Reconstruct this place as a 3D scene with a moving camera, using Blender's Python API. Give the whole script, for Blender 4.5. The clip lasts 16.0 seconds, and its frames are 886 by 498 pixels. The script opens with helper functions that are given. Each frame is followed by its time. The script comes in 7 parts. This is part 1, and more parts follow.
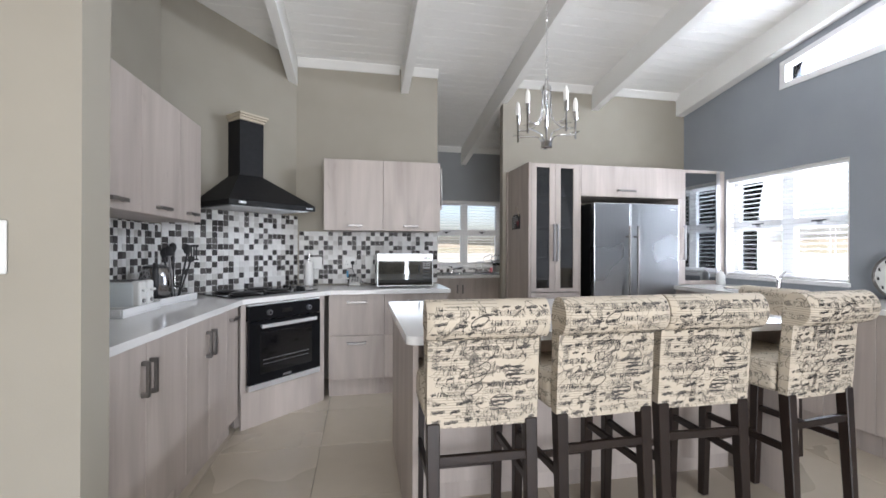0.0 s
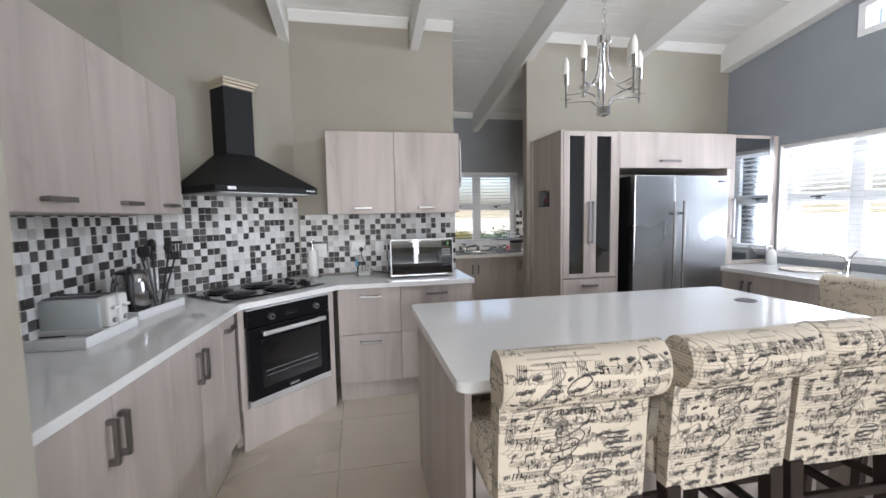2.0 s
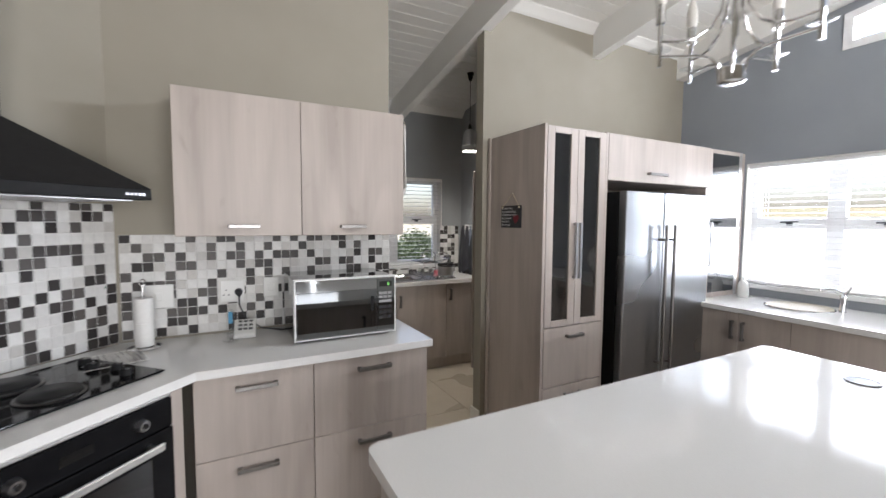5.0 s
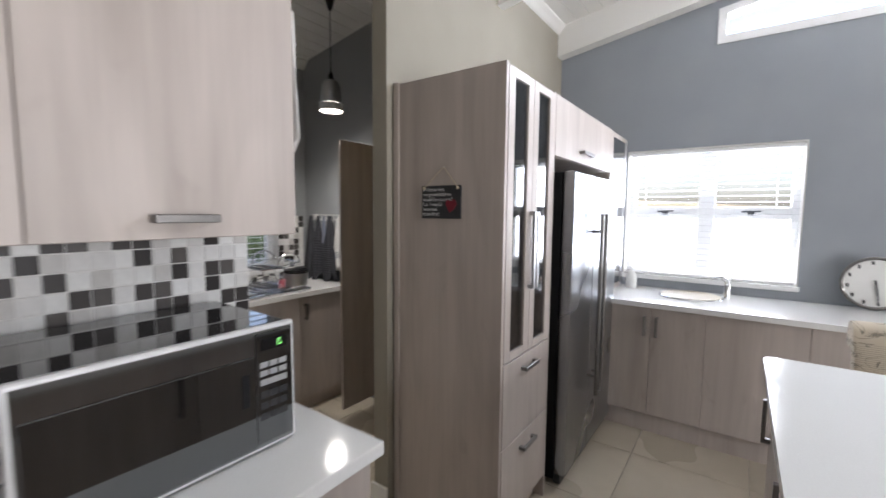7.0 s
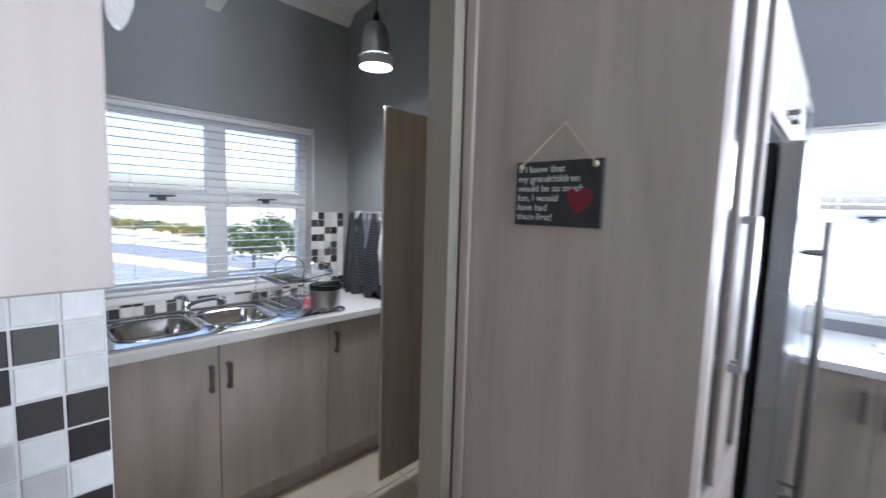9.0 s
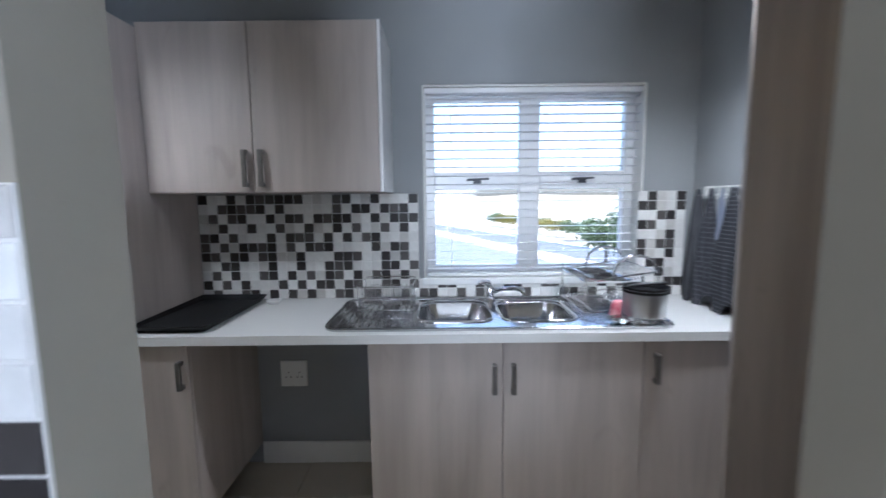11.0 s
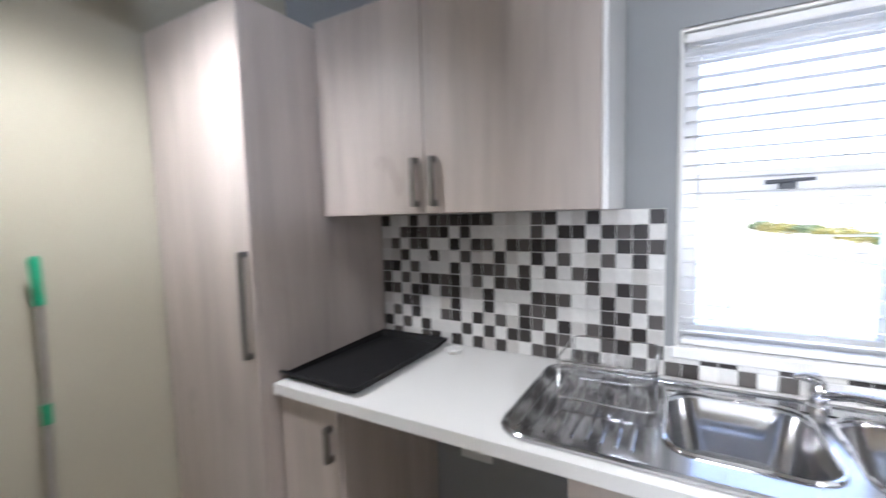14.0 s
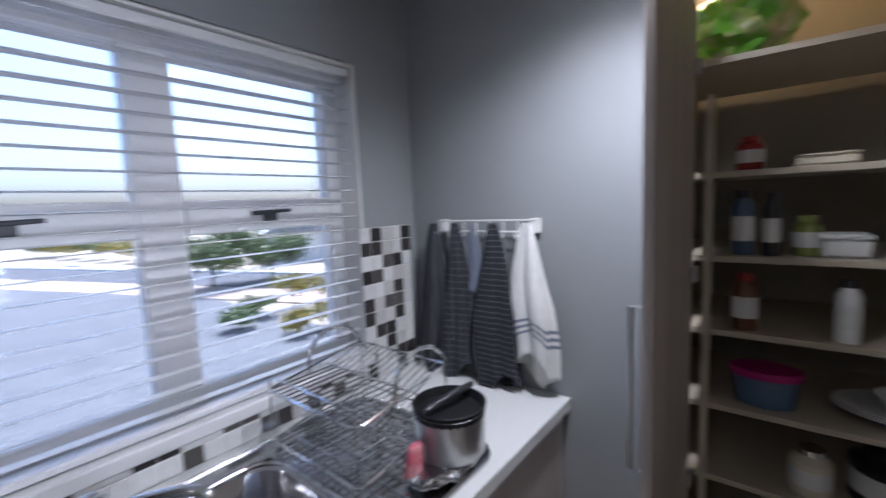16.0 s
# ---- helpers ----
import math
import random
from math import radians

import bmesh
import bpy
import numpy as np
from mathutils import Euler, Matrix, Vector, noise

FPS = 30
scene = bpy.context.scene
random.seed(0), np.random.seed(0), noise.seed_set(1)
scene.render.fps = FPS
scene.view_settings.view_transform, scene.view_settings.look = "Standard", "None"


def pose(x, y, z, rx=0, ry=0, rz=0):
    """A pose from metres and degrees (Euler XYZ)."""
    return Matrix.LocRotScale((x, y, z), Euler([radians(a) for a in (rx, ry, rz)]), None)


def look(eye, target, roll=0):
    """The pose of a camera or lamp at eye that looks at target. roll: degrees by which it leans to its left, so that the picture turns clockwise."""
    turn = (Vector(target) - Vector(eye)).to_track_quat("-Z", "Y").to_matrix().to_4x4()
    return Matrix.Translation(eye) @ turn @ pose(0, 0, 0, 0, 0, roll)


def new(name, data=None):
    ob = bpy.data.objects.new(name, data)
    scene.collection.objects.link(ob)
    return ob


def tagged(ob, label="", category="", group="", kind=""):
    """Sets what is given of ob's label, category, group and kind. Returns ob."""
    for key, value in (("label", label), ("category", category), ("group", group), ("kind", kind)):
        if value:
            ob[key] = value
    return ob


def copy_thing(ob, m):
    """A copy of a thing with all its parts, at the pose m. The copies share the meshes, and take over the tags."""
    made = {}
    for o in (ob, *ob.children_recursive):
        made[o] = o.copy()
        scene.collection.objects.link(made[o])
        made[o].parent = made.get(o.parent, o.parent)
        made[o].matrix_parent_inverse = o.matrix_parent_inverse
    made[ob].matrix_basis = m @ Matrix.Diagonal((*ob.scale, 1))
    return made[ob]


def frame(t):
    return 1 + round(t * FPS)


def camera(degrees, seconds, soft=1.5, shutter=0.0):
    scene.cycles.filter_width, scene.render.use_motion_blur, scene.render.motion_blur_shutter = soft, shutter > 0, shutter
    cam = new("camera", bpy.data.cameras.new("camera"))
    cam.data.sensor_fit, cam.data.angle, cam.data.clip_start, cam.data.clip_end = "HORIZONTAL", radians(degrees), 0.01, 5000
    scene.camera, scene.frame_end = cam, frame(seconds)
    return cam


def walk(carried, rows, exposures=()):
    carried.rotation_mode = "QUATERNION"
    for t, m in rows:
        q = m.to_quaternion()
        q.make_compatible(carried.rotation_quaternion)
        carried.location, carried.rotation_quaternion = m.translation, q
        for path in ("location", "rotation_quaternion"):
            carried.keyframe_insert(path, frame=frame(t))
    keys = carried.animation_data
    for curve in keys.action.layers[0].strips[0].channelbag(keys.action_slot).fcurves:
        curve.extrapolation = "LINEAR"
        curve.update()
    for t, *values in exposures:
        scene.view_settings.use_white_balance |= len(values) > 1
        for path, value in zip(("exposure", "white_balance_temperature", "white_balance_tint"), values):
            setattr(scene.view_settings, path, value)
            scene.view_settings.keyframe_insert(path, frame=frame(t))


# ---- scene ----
cam = camera(93.4, 16.0, shutter=0.5)

PATH = [
    (0, (2.624, 3.661, 1.243), (3.014, 5.622, 1.245), 0.2),
    (0.5, (2.629, 3.73, 1.315), (3.023, 5.688, 1.199), 0.8),
    (1, (2.564, 3.945, 1.299), (2.915, 5.912, 1.2), 0.0),
    (1.5, (2.562, 4.0, 1.417), (2.903, 5.963, 1.244), -1.2),
    (2, (2.534, 4.141, 1.39), (2.929, 6.095, 1.228), -1.0),
    (2.5, (2.584, 4.252, 1.515), (3.039, 6.19, 1.325), -0.5),
    (3, (2.588, 4.32, 1.565), (3.082, 6.247, 1.353), -0.5),
    (3.5, (2.517, 4.522, 1.532), (3.092, 6.427, 1.331), -0.8),
    (4, (2.481, 4.758, 1.517), (3.182, 6.623, 1.333), -0.5),
    (4.2, (2.489, 4.863, 1.497), (3.233, 6.713, 1.334), -0.1),
    (6.3, (2.494, 6.22, 1.481), (3.826, 7.703, 1.316), 0.1),
    (6.5, (2.532, 6.305, 1.493), (3.94, 7.715, 1.323), 0.3),
    (7, (2.668, 6.518, 1.473), (4.29, 7.674, 1.298), 0.5),
    (7.5, (2.82, 6.711, 1.489), (4.557, 7.691, 1.335), 0.5),
    (8, (2.968, 6.892, 1.471), (4.705, 7.873, 1.323), 0.2),
    (8.5, (3.136, 7.010, 1.476), (4.789, 8.122, 1.297), 0.2),
    (9, (3.306, 7.122, 1.476), (4.748, 8.495, 1.286), 1.7),
    (10.1, (3.59, 7.22, 1.44), (4.274, 9.10, 1.235), 0.5),
    (11.3, (3.703, 7.635, 1.389), (3.506, 9.612, 1.159), -0.8),
    (11.5, (3.702, 7.718, 1.407), (3.383, 9.679, 1.183), -0.9),
    (12, (3.688, 7.843, 1.428), (2.99, 9.709, 1.253), -0.8),
    (12.5, (3.685, 7.909, 1.45), (2.53, 9.536, 1.314), -0.1),
    (13, (3.673, 7.919, 1.444), (2.28, 9.348, 1.3), -0.1),
    (13.5, (3.655, 7.998, 1.436), (2.325, 9.481, 1.256), -0.9),
    (14, (3.615, 8.152, 1.437), (2.621, 9.879, 1.265), -1.6),
    (14.5, (3.613, 8.299, 1.45), (3.191, 10.246, 1.267), -2.3),
    (15, (3.606, 8.419, 1.451), (3.978, 10.376, 1.274), -2.6),
    (15.2, (3.721, 8.468, 1.491), (4.261, 10.381, 1.277), -2.6),
    (15.6, (3.769, 8.532, 1.513), (4.888, 10.173, 1.277), -2.5),
    (16, (3.775, 8.542, 1.505), (5.326, 9.785, 1.287), -2.5),
]
EXPOSURES = [(0.0, 1.5, 5950, 12), (4.2, 1.5, 6100, 12), (6.3, 1.72, 6350, 13), (7.0, 1.64, 6100, 13), (8.0, 1.77, 5900, 13), (8.5, 1.92, 5600, 12), (9.0, 2.05, 5400, 11), (11.3, 2.35, 5050, 10), (12.0, 2.45, 5200, 11), (12.5, 2.5, 5400, 12), (13.0, 3.1, 5400, 12), (13.5, 3.3, 5550, 12), (14.0, 3.1, 5500, 13), (14.5, 2.9, 5500, 13), (15.0, 2.3, 5350, 14), (16.0, 1.68, 5200, 17)]
walk(cam, [(t, look(eye, target, roll)) for t, eye, target, roll in PATH], EXPOSURES)

# ---- light ----
world = bpy.data.worlds.new("world")
scene.world = world
world.use_nodes = True
SUN_EL, SUN_AZ = 71.0, 48.0
sky = world.node_tree.nodes.new("ShaderNodeTexSky")
sky.sky_type = "NISHITA"
sky.sun_disc = False
sky.dust_density = 4.0
sky.sun_elevation = radians(SUN_EL)
sky.sun_rotation = radians(SUN_AZ)
world.node_tree.links.new(sky.outputs[0], world.node_tree.nodes["Background"].inputs[0])
world.node_tree.nodes["Background"].inputs[1].default_value = 0.15
sun = new("sun", bpy.data.lights.new("sun", "SUN"))
sun.data.energy, sun.data.angle, sun.data.color = 3.6, radians(0.5), (1.0, 0.95, 0.87)
_az, _el = radians(SUN_AZ), radians(SUN_EL)
sun.matrix_world = look((0, 0, 0), (-math.sin(_az) * math.cos(_el), -math.cos(_az) * math.cos(_el), -math.sin(_el)))


def area_light(name, eye, target, w, h, watts, color=(1, 1, 1)):
    ob = new(name, bpy.data.lights.new(name, "AREA"))
    ob.data.shape, ob.data.size, ob.data.size_y, ob.data.energy, ob.data.color = "RECTANGLE", w, h, watts, color
    ob.matrix_world = look(eye, target)
    return ob


# sky light standing in the opening of the sliding door at the south end
area_light("door_skylight", (3.1, 0.72, 1.2), (3.1, 5.0, 1.5), 3.0, 2.1, 82, (1.0, 0.98, 0.95))
# sky light standing in the opening of the clerestory
area_light("clerestory_skylight", (6.40, 5.74, 2.88), (4.0, 5.74, 1.9), 1.8, 0.28, 30, (0.93, 0.96, 1.0))
# sky light standing in the opening of the kitchen window
area_light("window_skylight", (6.49, 6.74, 1.48), (4.0, 6.74, 1.40), 1.06, 0.93, 22, (0.95, 0.97, 1.0))


# ---- materials ----
def material(name, base=(0.8, 0.8, 0.8), rough=0.5, metal=0.0, second=None, scale=(6, 6, 6), detail=4.0, bump=0.0, bump_scale=None,
             spread=(0.35, 0.65), rough_var=0.0, coat=0.0, by_object=0.0):
    m = bpy.data.materials.new(name)
    m.use_nodes = True
    nt = m.node_tree
    n, l = nt.nodes, nt.links
    b = n["Principled BSDF"]
    b.inputs["Base Color"].default_value = (*base, 1)
    b.inputs["Roughness"].default_value = rough
    b.inputs["Metallic"].default_value = metal
    b.inputs["Coat Weight"].default_value = coat
    tc = n.new("ShaderNodeTexCoord")
    src = tc.outputs["Object"]
    if by_object:
        oi = n.new("ShaderNodeObjectInfo")
        mul = n.new("ShaderNodeMath"); mul.operation = "MULTIPLY"; mul.inputs[1].default_value = 37.0
        l.new(oi.outputs["Random"], mul.inputs[0])
        add = n.new("ShaderNodeVectorMath"); add.operation = "ADD"
        l.new(src, add.inputs[0]); l.new(mul.outputs[0], add.inputs[1])
        src = add.outputs[0]
    if second is not None:
        mp = n.new("ShaderNodeMapping"); mp.inputs["Scale"].default_value = scale
        l.new(src, mp.inputs[0])
        tx = n.new("ShaderNodeTexNoise"); tx.inputs["Scale"].default_value = 1.0; tx.inputs["Detail"].default_value = detail
        l.new(mp.outputs[0], tx.inputs["Vector"])
        big = n.new("ShaderNodeTexNoise"); big.inputs["Scale"].default_value = 1.3; big.inputs["Detail"].default_value = 2
        l.new(src, big.inputs["Vector"])
        mixf = n.new("ShaderNodeMath"); mixf.operation = "MULTIPLY_ADD"; mixf.inputs[1].default_value = 0.45
        sub = n.new("ShaderNodeMath"); sub.operation = "MULTIPLY"; sub.inputs[1].default_value = 0.55
        l.new(tx.outputs[0], sub.inputs[0])
        l.new(big.outputs[0], mixf.inputs[0]); l.new(sub.outputs[0], mixf.inputs[2])
        rp = n.new("ShaderNodeValToRGB")
        rp.color_ramp.elements[0].position, rp.color_ramp.elements[1].position = spread
        rp.color_ramp.elements[0].color, rp.color_ramp.elements[1].color = (*base, 1), (*second, 1)
        l.new(mixf.outputs[0], rp.inputs[0]); l.new(rp.outputs[0], b.inputs["Base Color"])
        if rough_var:
            mr = n.new("ShaderNodeMapRange")
            mr.inputs["To Min"].default_value, mr.inputs["To Max"].default_value = rough - rough_var, rough + rough_var
            l.new(big.outputs[0], mr.inputs[0]); l.new(mr.outputs[0], b.inputs["Roughness"])
    if bump:
        bt = n.new("ShaderNodeTexNoise"); bt.inputs["Scale"].default_value = 1.0; bt.inputs["Detail"].default_value = 5
        bm_ = n.new("ShaderNodeMapping"); bm_.inputs["Scale"].default_value = bump_scale or scale
        l.new(src, bm_.inputs[0]); l.new(bm_.outputs[0], bt.inputs["Vector"])
        bp = n.new("ShaderNodeBump"); bp.inputs["Strength"].default_value = bump; bp.inputs["Distance"].default_value = 0.002
        l.new(bt.outputs[0], bp.inputs["Height"]); l.new(bp.outputs[0], b.inputs["Normal"])
    return m


def emitter(name, color, strength):
    m = material(name, color)
    b = m.node_tree.nodes["Principled BSDF"]
    b.inputs["Emission Color"].default_value = (*color, 1)
    b.inputs["Emission Strength"].default_value = strength
    return m


def glass(name, tint=(1, 1, 1), rough=0.0, clear=0.9, ior=1.5):
    """Thin pane: mostly clear, with a fresnel gloss."""
    m = bpy.data.materials.new(name)
    m.use_nodes = True
    n, l = m.node_tree.nodes, m.node_tree.links
    n.remove(n["Principled BSDF"])
    tr = n.new("ShaderNodeBsdfTransparent"); tr.inputs[0].default_value = (*[clear * c for c in tint], 1)
    gl = n.new("ShaderNodeBsdfGlossy"); gl.inputs["Roughness"].default_value = rough
    fr = n.new("ShaderNodeFresnel"); fr.inputs[0].default_value = ior
    mx = n.new("ShaderNodeMixShader")
    l.new(fr.outputs[0], mx.inputs[0]); l.new(tr.outputs[0], mx.inputs[1]); l.new(gl.outputs[0], mx.inputs[2])
    l.new(mx.outputs[0], n["Material Output"].inputs[0])
    return m


def clear_glass(name):
    """Glassware: clear, glossier towards its edges."""
    m = glass(name, (0.99, 0.995, 0.995), 0.02, 0.97)
    n, l = m.node_tree.nodes, m.node_tree.links
    lw = n.new("ShaderNodeLayerWeight"); lw.inputs[0].default_value = 0.5
    pw = n.new("ShaderNodeMath"); pw.operation = "POWER"; pw.inputs[1].default_value = 3.5
    ml = n.new("ShaderNodeMath"); ml.operation = "MULTIPLY_ADD"; ml.inputs[1].default_value = 0.5; ml.inputs[2].default_value = 0.035
    l.new(lw.outputs["Facing"], pw.inputs[0]); l.new(pw.outputs[0], ml.inputs[0])
    l.new(ml.outputs[0], n["Mix Shader"].inputs[0])
    return m


def wood_laminate(name, dark, light, gx=16.0, gz=0.8):
    """Vertical streaks of washed oak, with broad cathedral patches and fine pores."""
    m = bpy.data.materials.new(name)
    m.use_nodes = True
    n, l = m.node_tree.nodes, m.node_tree.links
    b = n["Principled BSDF"]
    tc, oi = n.new("ShaderNodeTexCoord"), n.new("ShaderNodeObjectInfo")
    mul = n.new("ShaderNodeMath"); mul.operation = "MULTIPLY"; mul.inputs[1].default_value = 53.0
    l.new(oi.outputs["Random"], mul.inputs[0])
    add = n.new("ShaderNodeVectorMath"); add.operation = "ADD"
    l.new(tc.outputs["Object"], add.inputs[0]); l.new(mul.outputs[0], add.inputs[1])

    def noise_at(sc, detail, dist=0.0):
        mp = n.new("ShaderNodeMapping"); mp.inputs["Scale"].default_value = sc
        tx = n.new("ShaderNodeTexNoise"); tx.inputs["Scale"].default_value = 1; tx.inputs["Detail"].default_value = detail
        tx.inputs["Distortion"].default_value = dist
        l.new(add.outputs[0], mp.inputs[0]); l.new(mp.outputs[0], tx.inputs["Vector"])
        return tx.outputs[0]
    broad = noise_at((5.0, 5.0, 0.75), 3, 0.9)
    fine = noise_at((gx * 4, gx * 4, gz * 3), 4)
    mid = noise_at((gx, gx, gz), 4, 0.3)
    s1 = n.new("ShaderNodeMath"); s1.operation = "MULTIPLY_ADD"; s1.inputs[1].default_value = 0.62
    s2 = n.new("ShaderNodeMath"); s2.operation = "MULTIPLY_ADD"; s2.inputs[1].default_value = 0.25
    s3 = n.new("ShaderNodeMath"); s3.operation = "MULTIPLY"; s3.inputs[1].default_value = 0.13
    l.new(fine, s3.inputs[0]); l.new(mid, s2.inputs[0]); l.new(s3.outputs[0], s2.inputs[2])
    l.new(broad, s1.inputs[0]); l.new(s2.outputs[0], s1.inputs[2])
    rp = n.new("ShaderNodeValToRGB")
    rp.color_ramp.elements[0].position, rp.color_ramp.elements[1].position = 0.36, 0.62
    rp.color_ramp.elements[0].color, rp.color_ramp.elements[1].color = (*dark, 1), (*light, 1)
    l.new(s1.outputs[0], rp.inputs[0])
    # scattered knots and darker flecks
    kn = n.new("ShaderNodeMapRange"); kn.inputs["From Min"].default_value, kn.inputs["From Max"].default_value = 0.64, 0.76
    kn.inputs["To Max"].default_value = 0.20
    l.new(noise_at((11, 11, 4.5), 3, 0.8), kn.inputs[0])
    km = n.new("ShaderNodeMix"); km.data_type = "RGBA"
    l.new(kn.outputs[0], km.inputs[0]); l.new(rp.outputs[0], km.inputs[6])
    km.inputs[7].default_value = (dark[0] * 0.55, dark[1] * 0.5, dark[2] * 0.46, 1)
    l.new(km.outputs[2], b.inputs["Base Color"])
    b.inputs["Roughness"].default_value = 0.46
    bp = n.new("ShaderNodeBump"); bp.inputs["Strength"].default_value = 0.08; bp.inputs["Distance"].default_value = 0.001
    l.new(fine, bp.inputs["Height"]); l.new(bp.outputs[0], b.inputs["Normal"])
    return m


def mosaic_material(name, cols):
    m = bpy.data.materials.new(name)
    m.use_nodes = True
    n, l = m.node_tree.nodes, m.node_tree.links
    b = n["Principled BSDF"]
    oi, geo = n.new("ShaderNodeObjectInfo"), n.new("ShaderNodeNewGeometry")
    ad = n.new("ShaderNodeMath"); ad.operation = "ADD"
    l.new(oi.outputs["Random"], ad.inputs[0]); l.new(geo.outputs["Random Per Island"], ad.inputs[1])
    fr = n.new("ShaderNodeMath"); fr.operation = "FRACT"; l.new(ad.outputs[0], fr.inputs[0])
    rp = n.new("ShaderNodeValToRGB"); rp.color_ramp.interpolation = "CONSTANT"
    while len(rp.color_ramp.elements) < len(cols):
        rp.color_ramp.elements.new(0.5)
    for e, (p, c) in zip(rp.color_ramp.elements, cols):
        e.position, e.color = p, (*c, 1)
    l.new(fr.outputs[0], rp.inputs[0])
    tc = n.new("ShaderNodeTexCoord")
    nz = n.new("ShaderNodeTexNoise"); nz.inputs["Scale"].default_value = 45; nz.inputs["Detail"].default_value = 4
    l.new(tc.outputs["Object"], nz.inputs["Vector"])
    mr = n.new("ShaderNodeMapRange"); mr.inputs["To Min"].default_value, mr.inputs["To Max"].default_value = 0.82, 1.12
    l.new(nz.outputs[0], mr.inputs[0])
    mx = n.new("ShaderNodeMix"); mx.data_type = "RGBA"; mx.blend_type = "MULTIPLY"; mx.inputs[0].default_value = 1.0
    l.new(rp.outputs[0], mx.inputs[6]); l.new(mr.outputs[0], mx.inputs[7]); l.new(mx.outputs[2], b.inputs["Base Color"])
    b.inputs["Roughness"].default_value = 0.35
    b.inputs["Specular IOR Level"].default_value = 0.14
    return m


def script_fabric():
    """Cream cotton printed with faded handwriting and music staves."""
    m = bpy.data.materials.new("script_fabric")
    m.use_nodes = True
    n, l = m.node_tree.nodes, m.node_tree.links
    b = n["Principled BSDF"]
    b.inputs["Roughness"].default_value = 0.85
    tc, oi = n.new("ShaderNodeTexCoord"), n.new("ShaderNodeObjectInfo")
    mul = n.new("ShaderNodeMath"); mul.operation = "MULTIPLY"; mul.inputs[1].default_value = 11.0
    l.new(oi.outputs["Random"], mul.inputs[0])
    add = n.new("ShaderNodeVectorMath"); add.operation = "ADD"
    l.new(tc.outputs["Object"], add.inputs[0]); l.new(mul.outputs[0], add.inputs[1])
    src = add.outputs[0]

    def mapped(sc):
        mp = n.new("ShaderNodeMapping"); mp.inputs["Scale"].default_value = sc
        l.new(src, mp.inputs[0])
        return mp.outputs[0]

    def math_node(op, a, v=None, c=None):
        k = n.new("ShaderNodeMath"); k.operation = op
        for i, q in enumerate((a, v, c)):
            if q is None:
                continue
            if isinstance(q, (int, float)):
                k.inputs[i].default_value = q
            else:
                l.new(q, k.inputs[i])
        return k.outputs[0]

    def nz(sc, detail=2, dist=0.0):
        t = n.new("ShaderNodeTexNoise"); t.inputs["Scale"].default_value = 1; t.inputs["Detail"].default_value = detail
        t.inputs["Distortion"].default_value = dist
        l.new(mapped(sc), t.inputs["Vector"])
        return t.outputs[0]
    # rows of small writing: fine isolines broken up by a coarse mask
    letters = math_node("LESS_THAN", math_node("ABSOLUTE", math_node("SUBTRACT", nz((75, 75, 60), 1, 0.8), 0.5)), 0.055)
    wv = n.new("ShaderNodeTexWave"); wv.wave_type = "BANDS"; wv.bands_direction = "Z"; wv.inputs["Scale"].default_value = 6.0
    wv.inputs["Distortion"].default_value = 1.2; wv.inputs["Detail Scale"].default_value = 0.6
    l.new(mapped((1, 1, 1)), wv.inputs["Vector"])
    rows = math_node("GREATER_THAN", wv.outputs[0], 0.62)
    patch = math_node("GREATER_THAN", nz((7, 7, 9), 1), 0.44)
    words = math_node("MULTIPLY", math_node("MULTIPLY", letters, rows), patch)
    # staves: close thin lines inside patches
    st = n.new("ShaderNodeTexWave"); st.wave_type = "BANDS"; st.bands_direction = "Z"; st.inputs["Scale"].default_value = 34.0
    st.inputs["Distortion"].default_value = 0.3
    l.new(mapped((1, 1, 1)), st.inputs["Vector"])
    staves = math_node("MULTIPLY", math_node("GREATER_THAN", st.outputs[0], 0.8), math_node("GREATER_THAN", nz((5, 5, 12), 0), 0.55))
    # large flourishes
    curl = math_node("LESS_THAN", math_node("ABSOLUTE", math_node("SUBTRACT", nz((9, 9, 10), 0, 2.2), 0.5)), 0.017)
    curl = math_node("MULTIPLY", curl, math_node("GREATER_THAN", nz((4, 4, 5), 1), 0.45))
    ink = math_node("MINIMUM", math_node("ADD", math_node("ADD", words, math_node("MULTIPLY", staves, 0.55)), curl), 1.0)
    weave = nz((400, 400, 400), 1)
    base = n.new("ShaderNodeValToRGB")
    base.color_ramp.elements[0].color, base.color_ramp.elements[1].color = (0.48, 0.418, 0.325, 1), (0.585, 0.515, 0.412, 1)
    l.new(nz((3, 3, 3), 5), base.inputs[0])
    mx = n.new("ShaderNodeMix"); mx.data_type = "RGBA"
    l.new(math_node("MULTIPLY", ink, 0.62), mx.inputs[0]); l.new(base.outputs[0], mx.inputs[6])
    mx.inputs[7].default_value = (0.045, 0.042, 0.042, 1)
    l.new(mx.outputs[2], b.inputs["Base Color"])
    bp = n.new("ShaderNodeBump"); bp.inputs["Strength"].default_value = 0.25; bp.inputs["Distance"].default_value = 0.001
    l.new(weave, bp.inputs["Height"]); l.new(bp.outputs[0], b.inputs["Normal"])
    return m


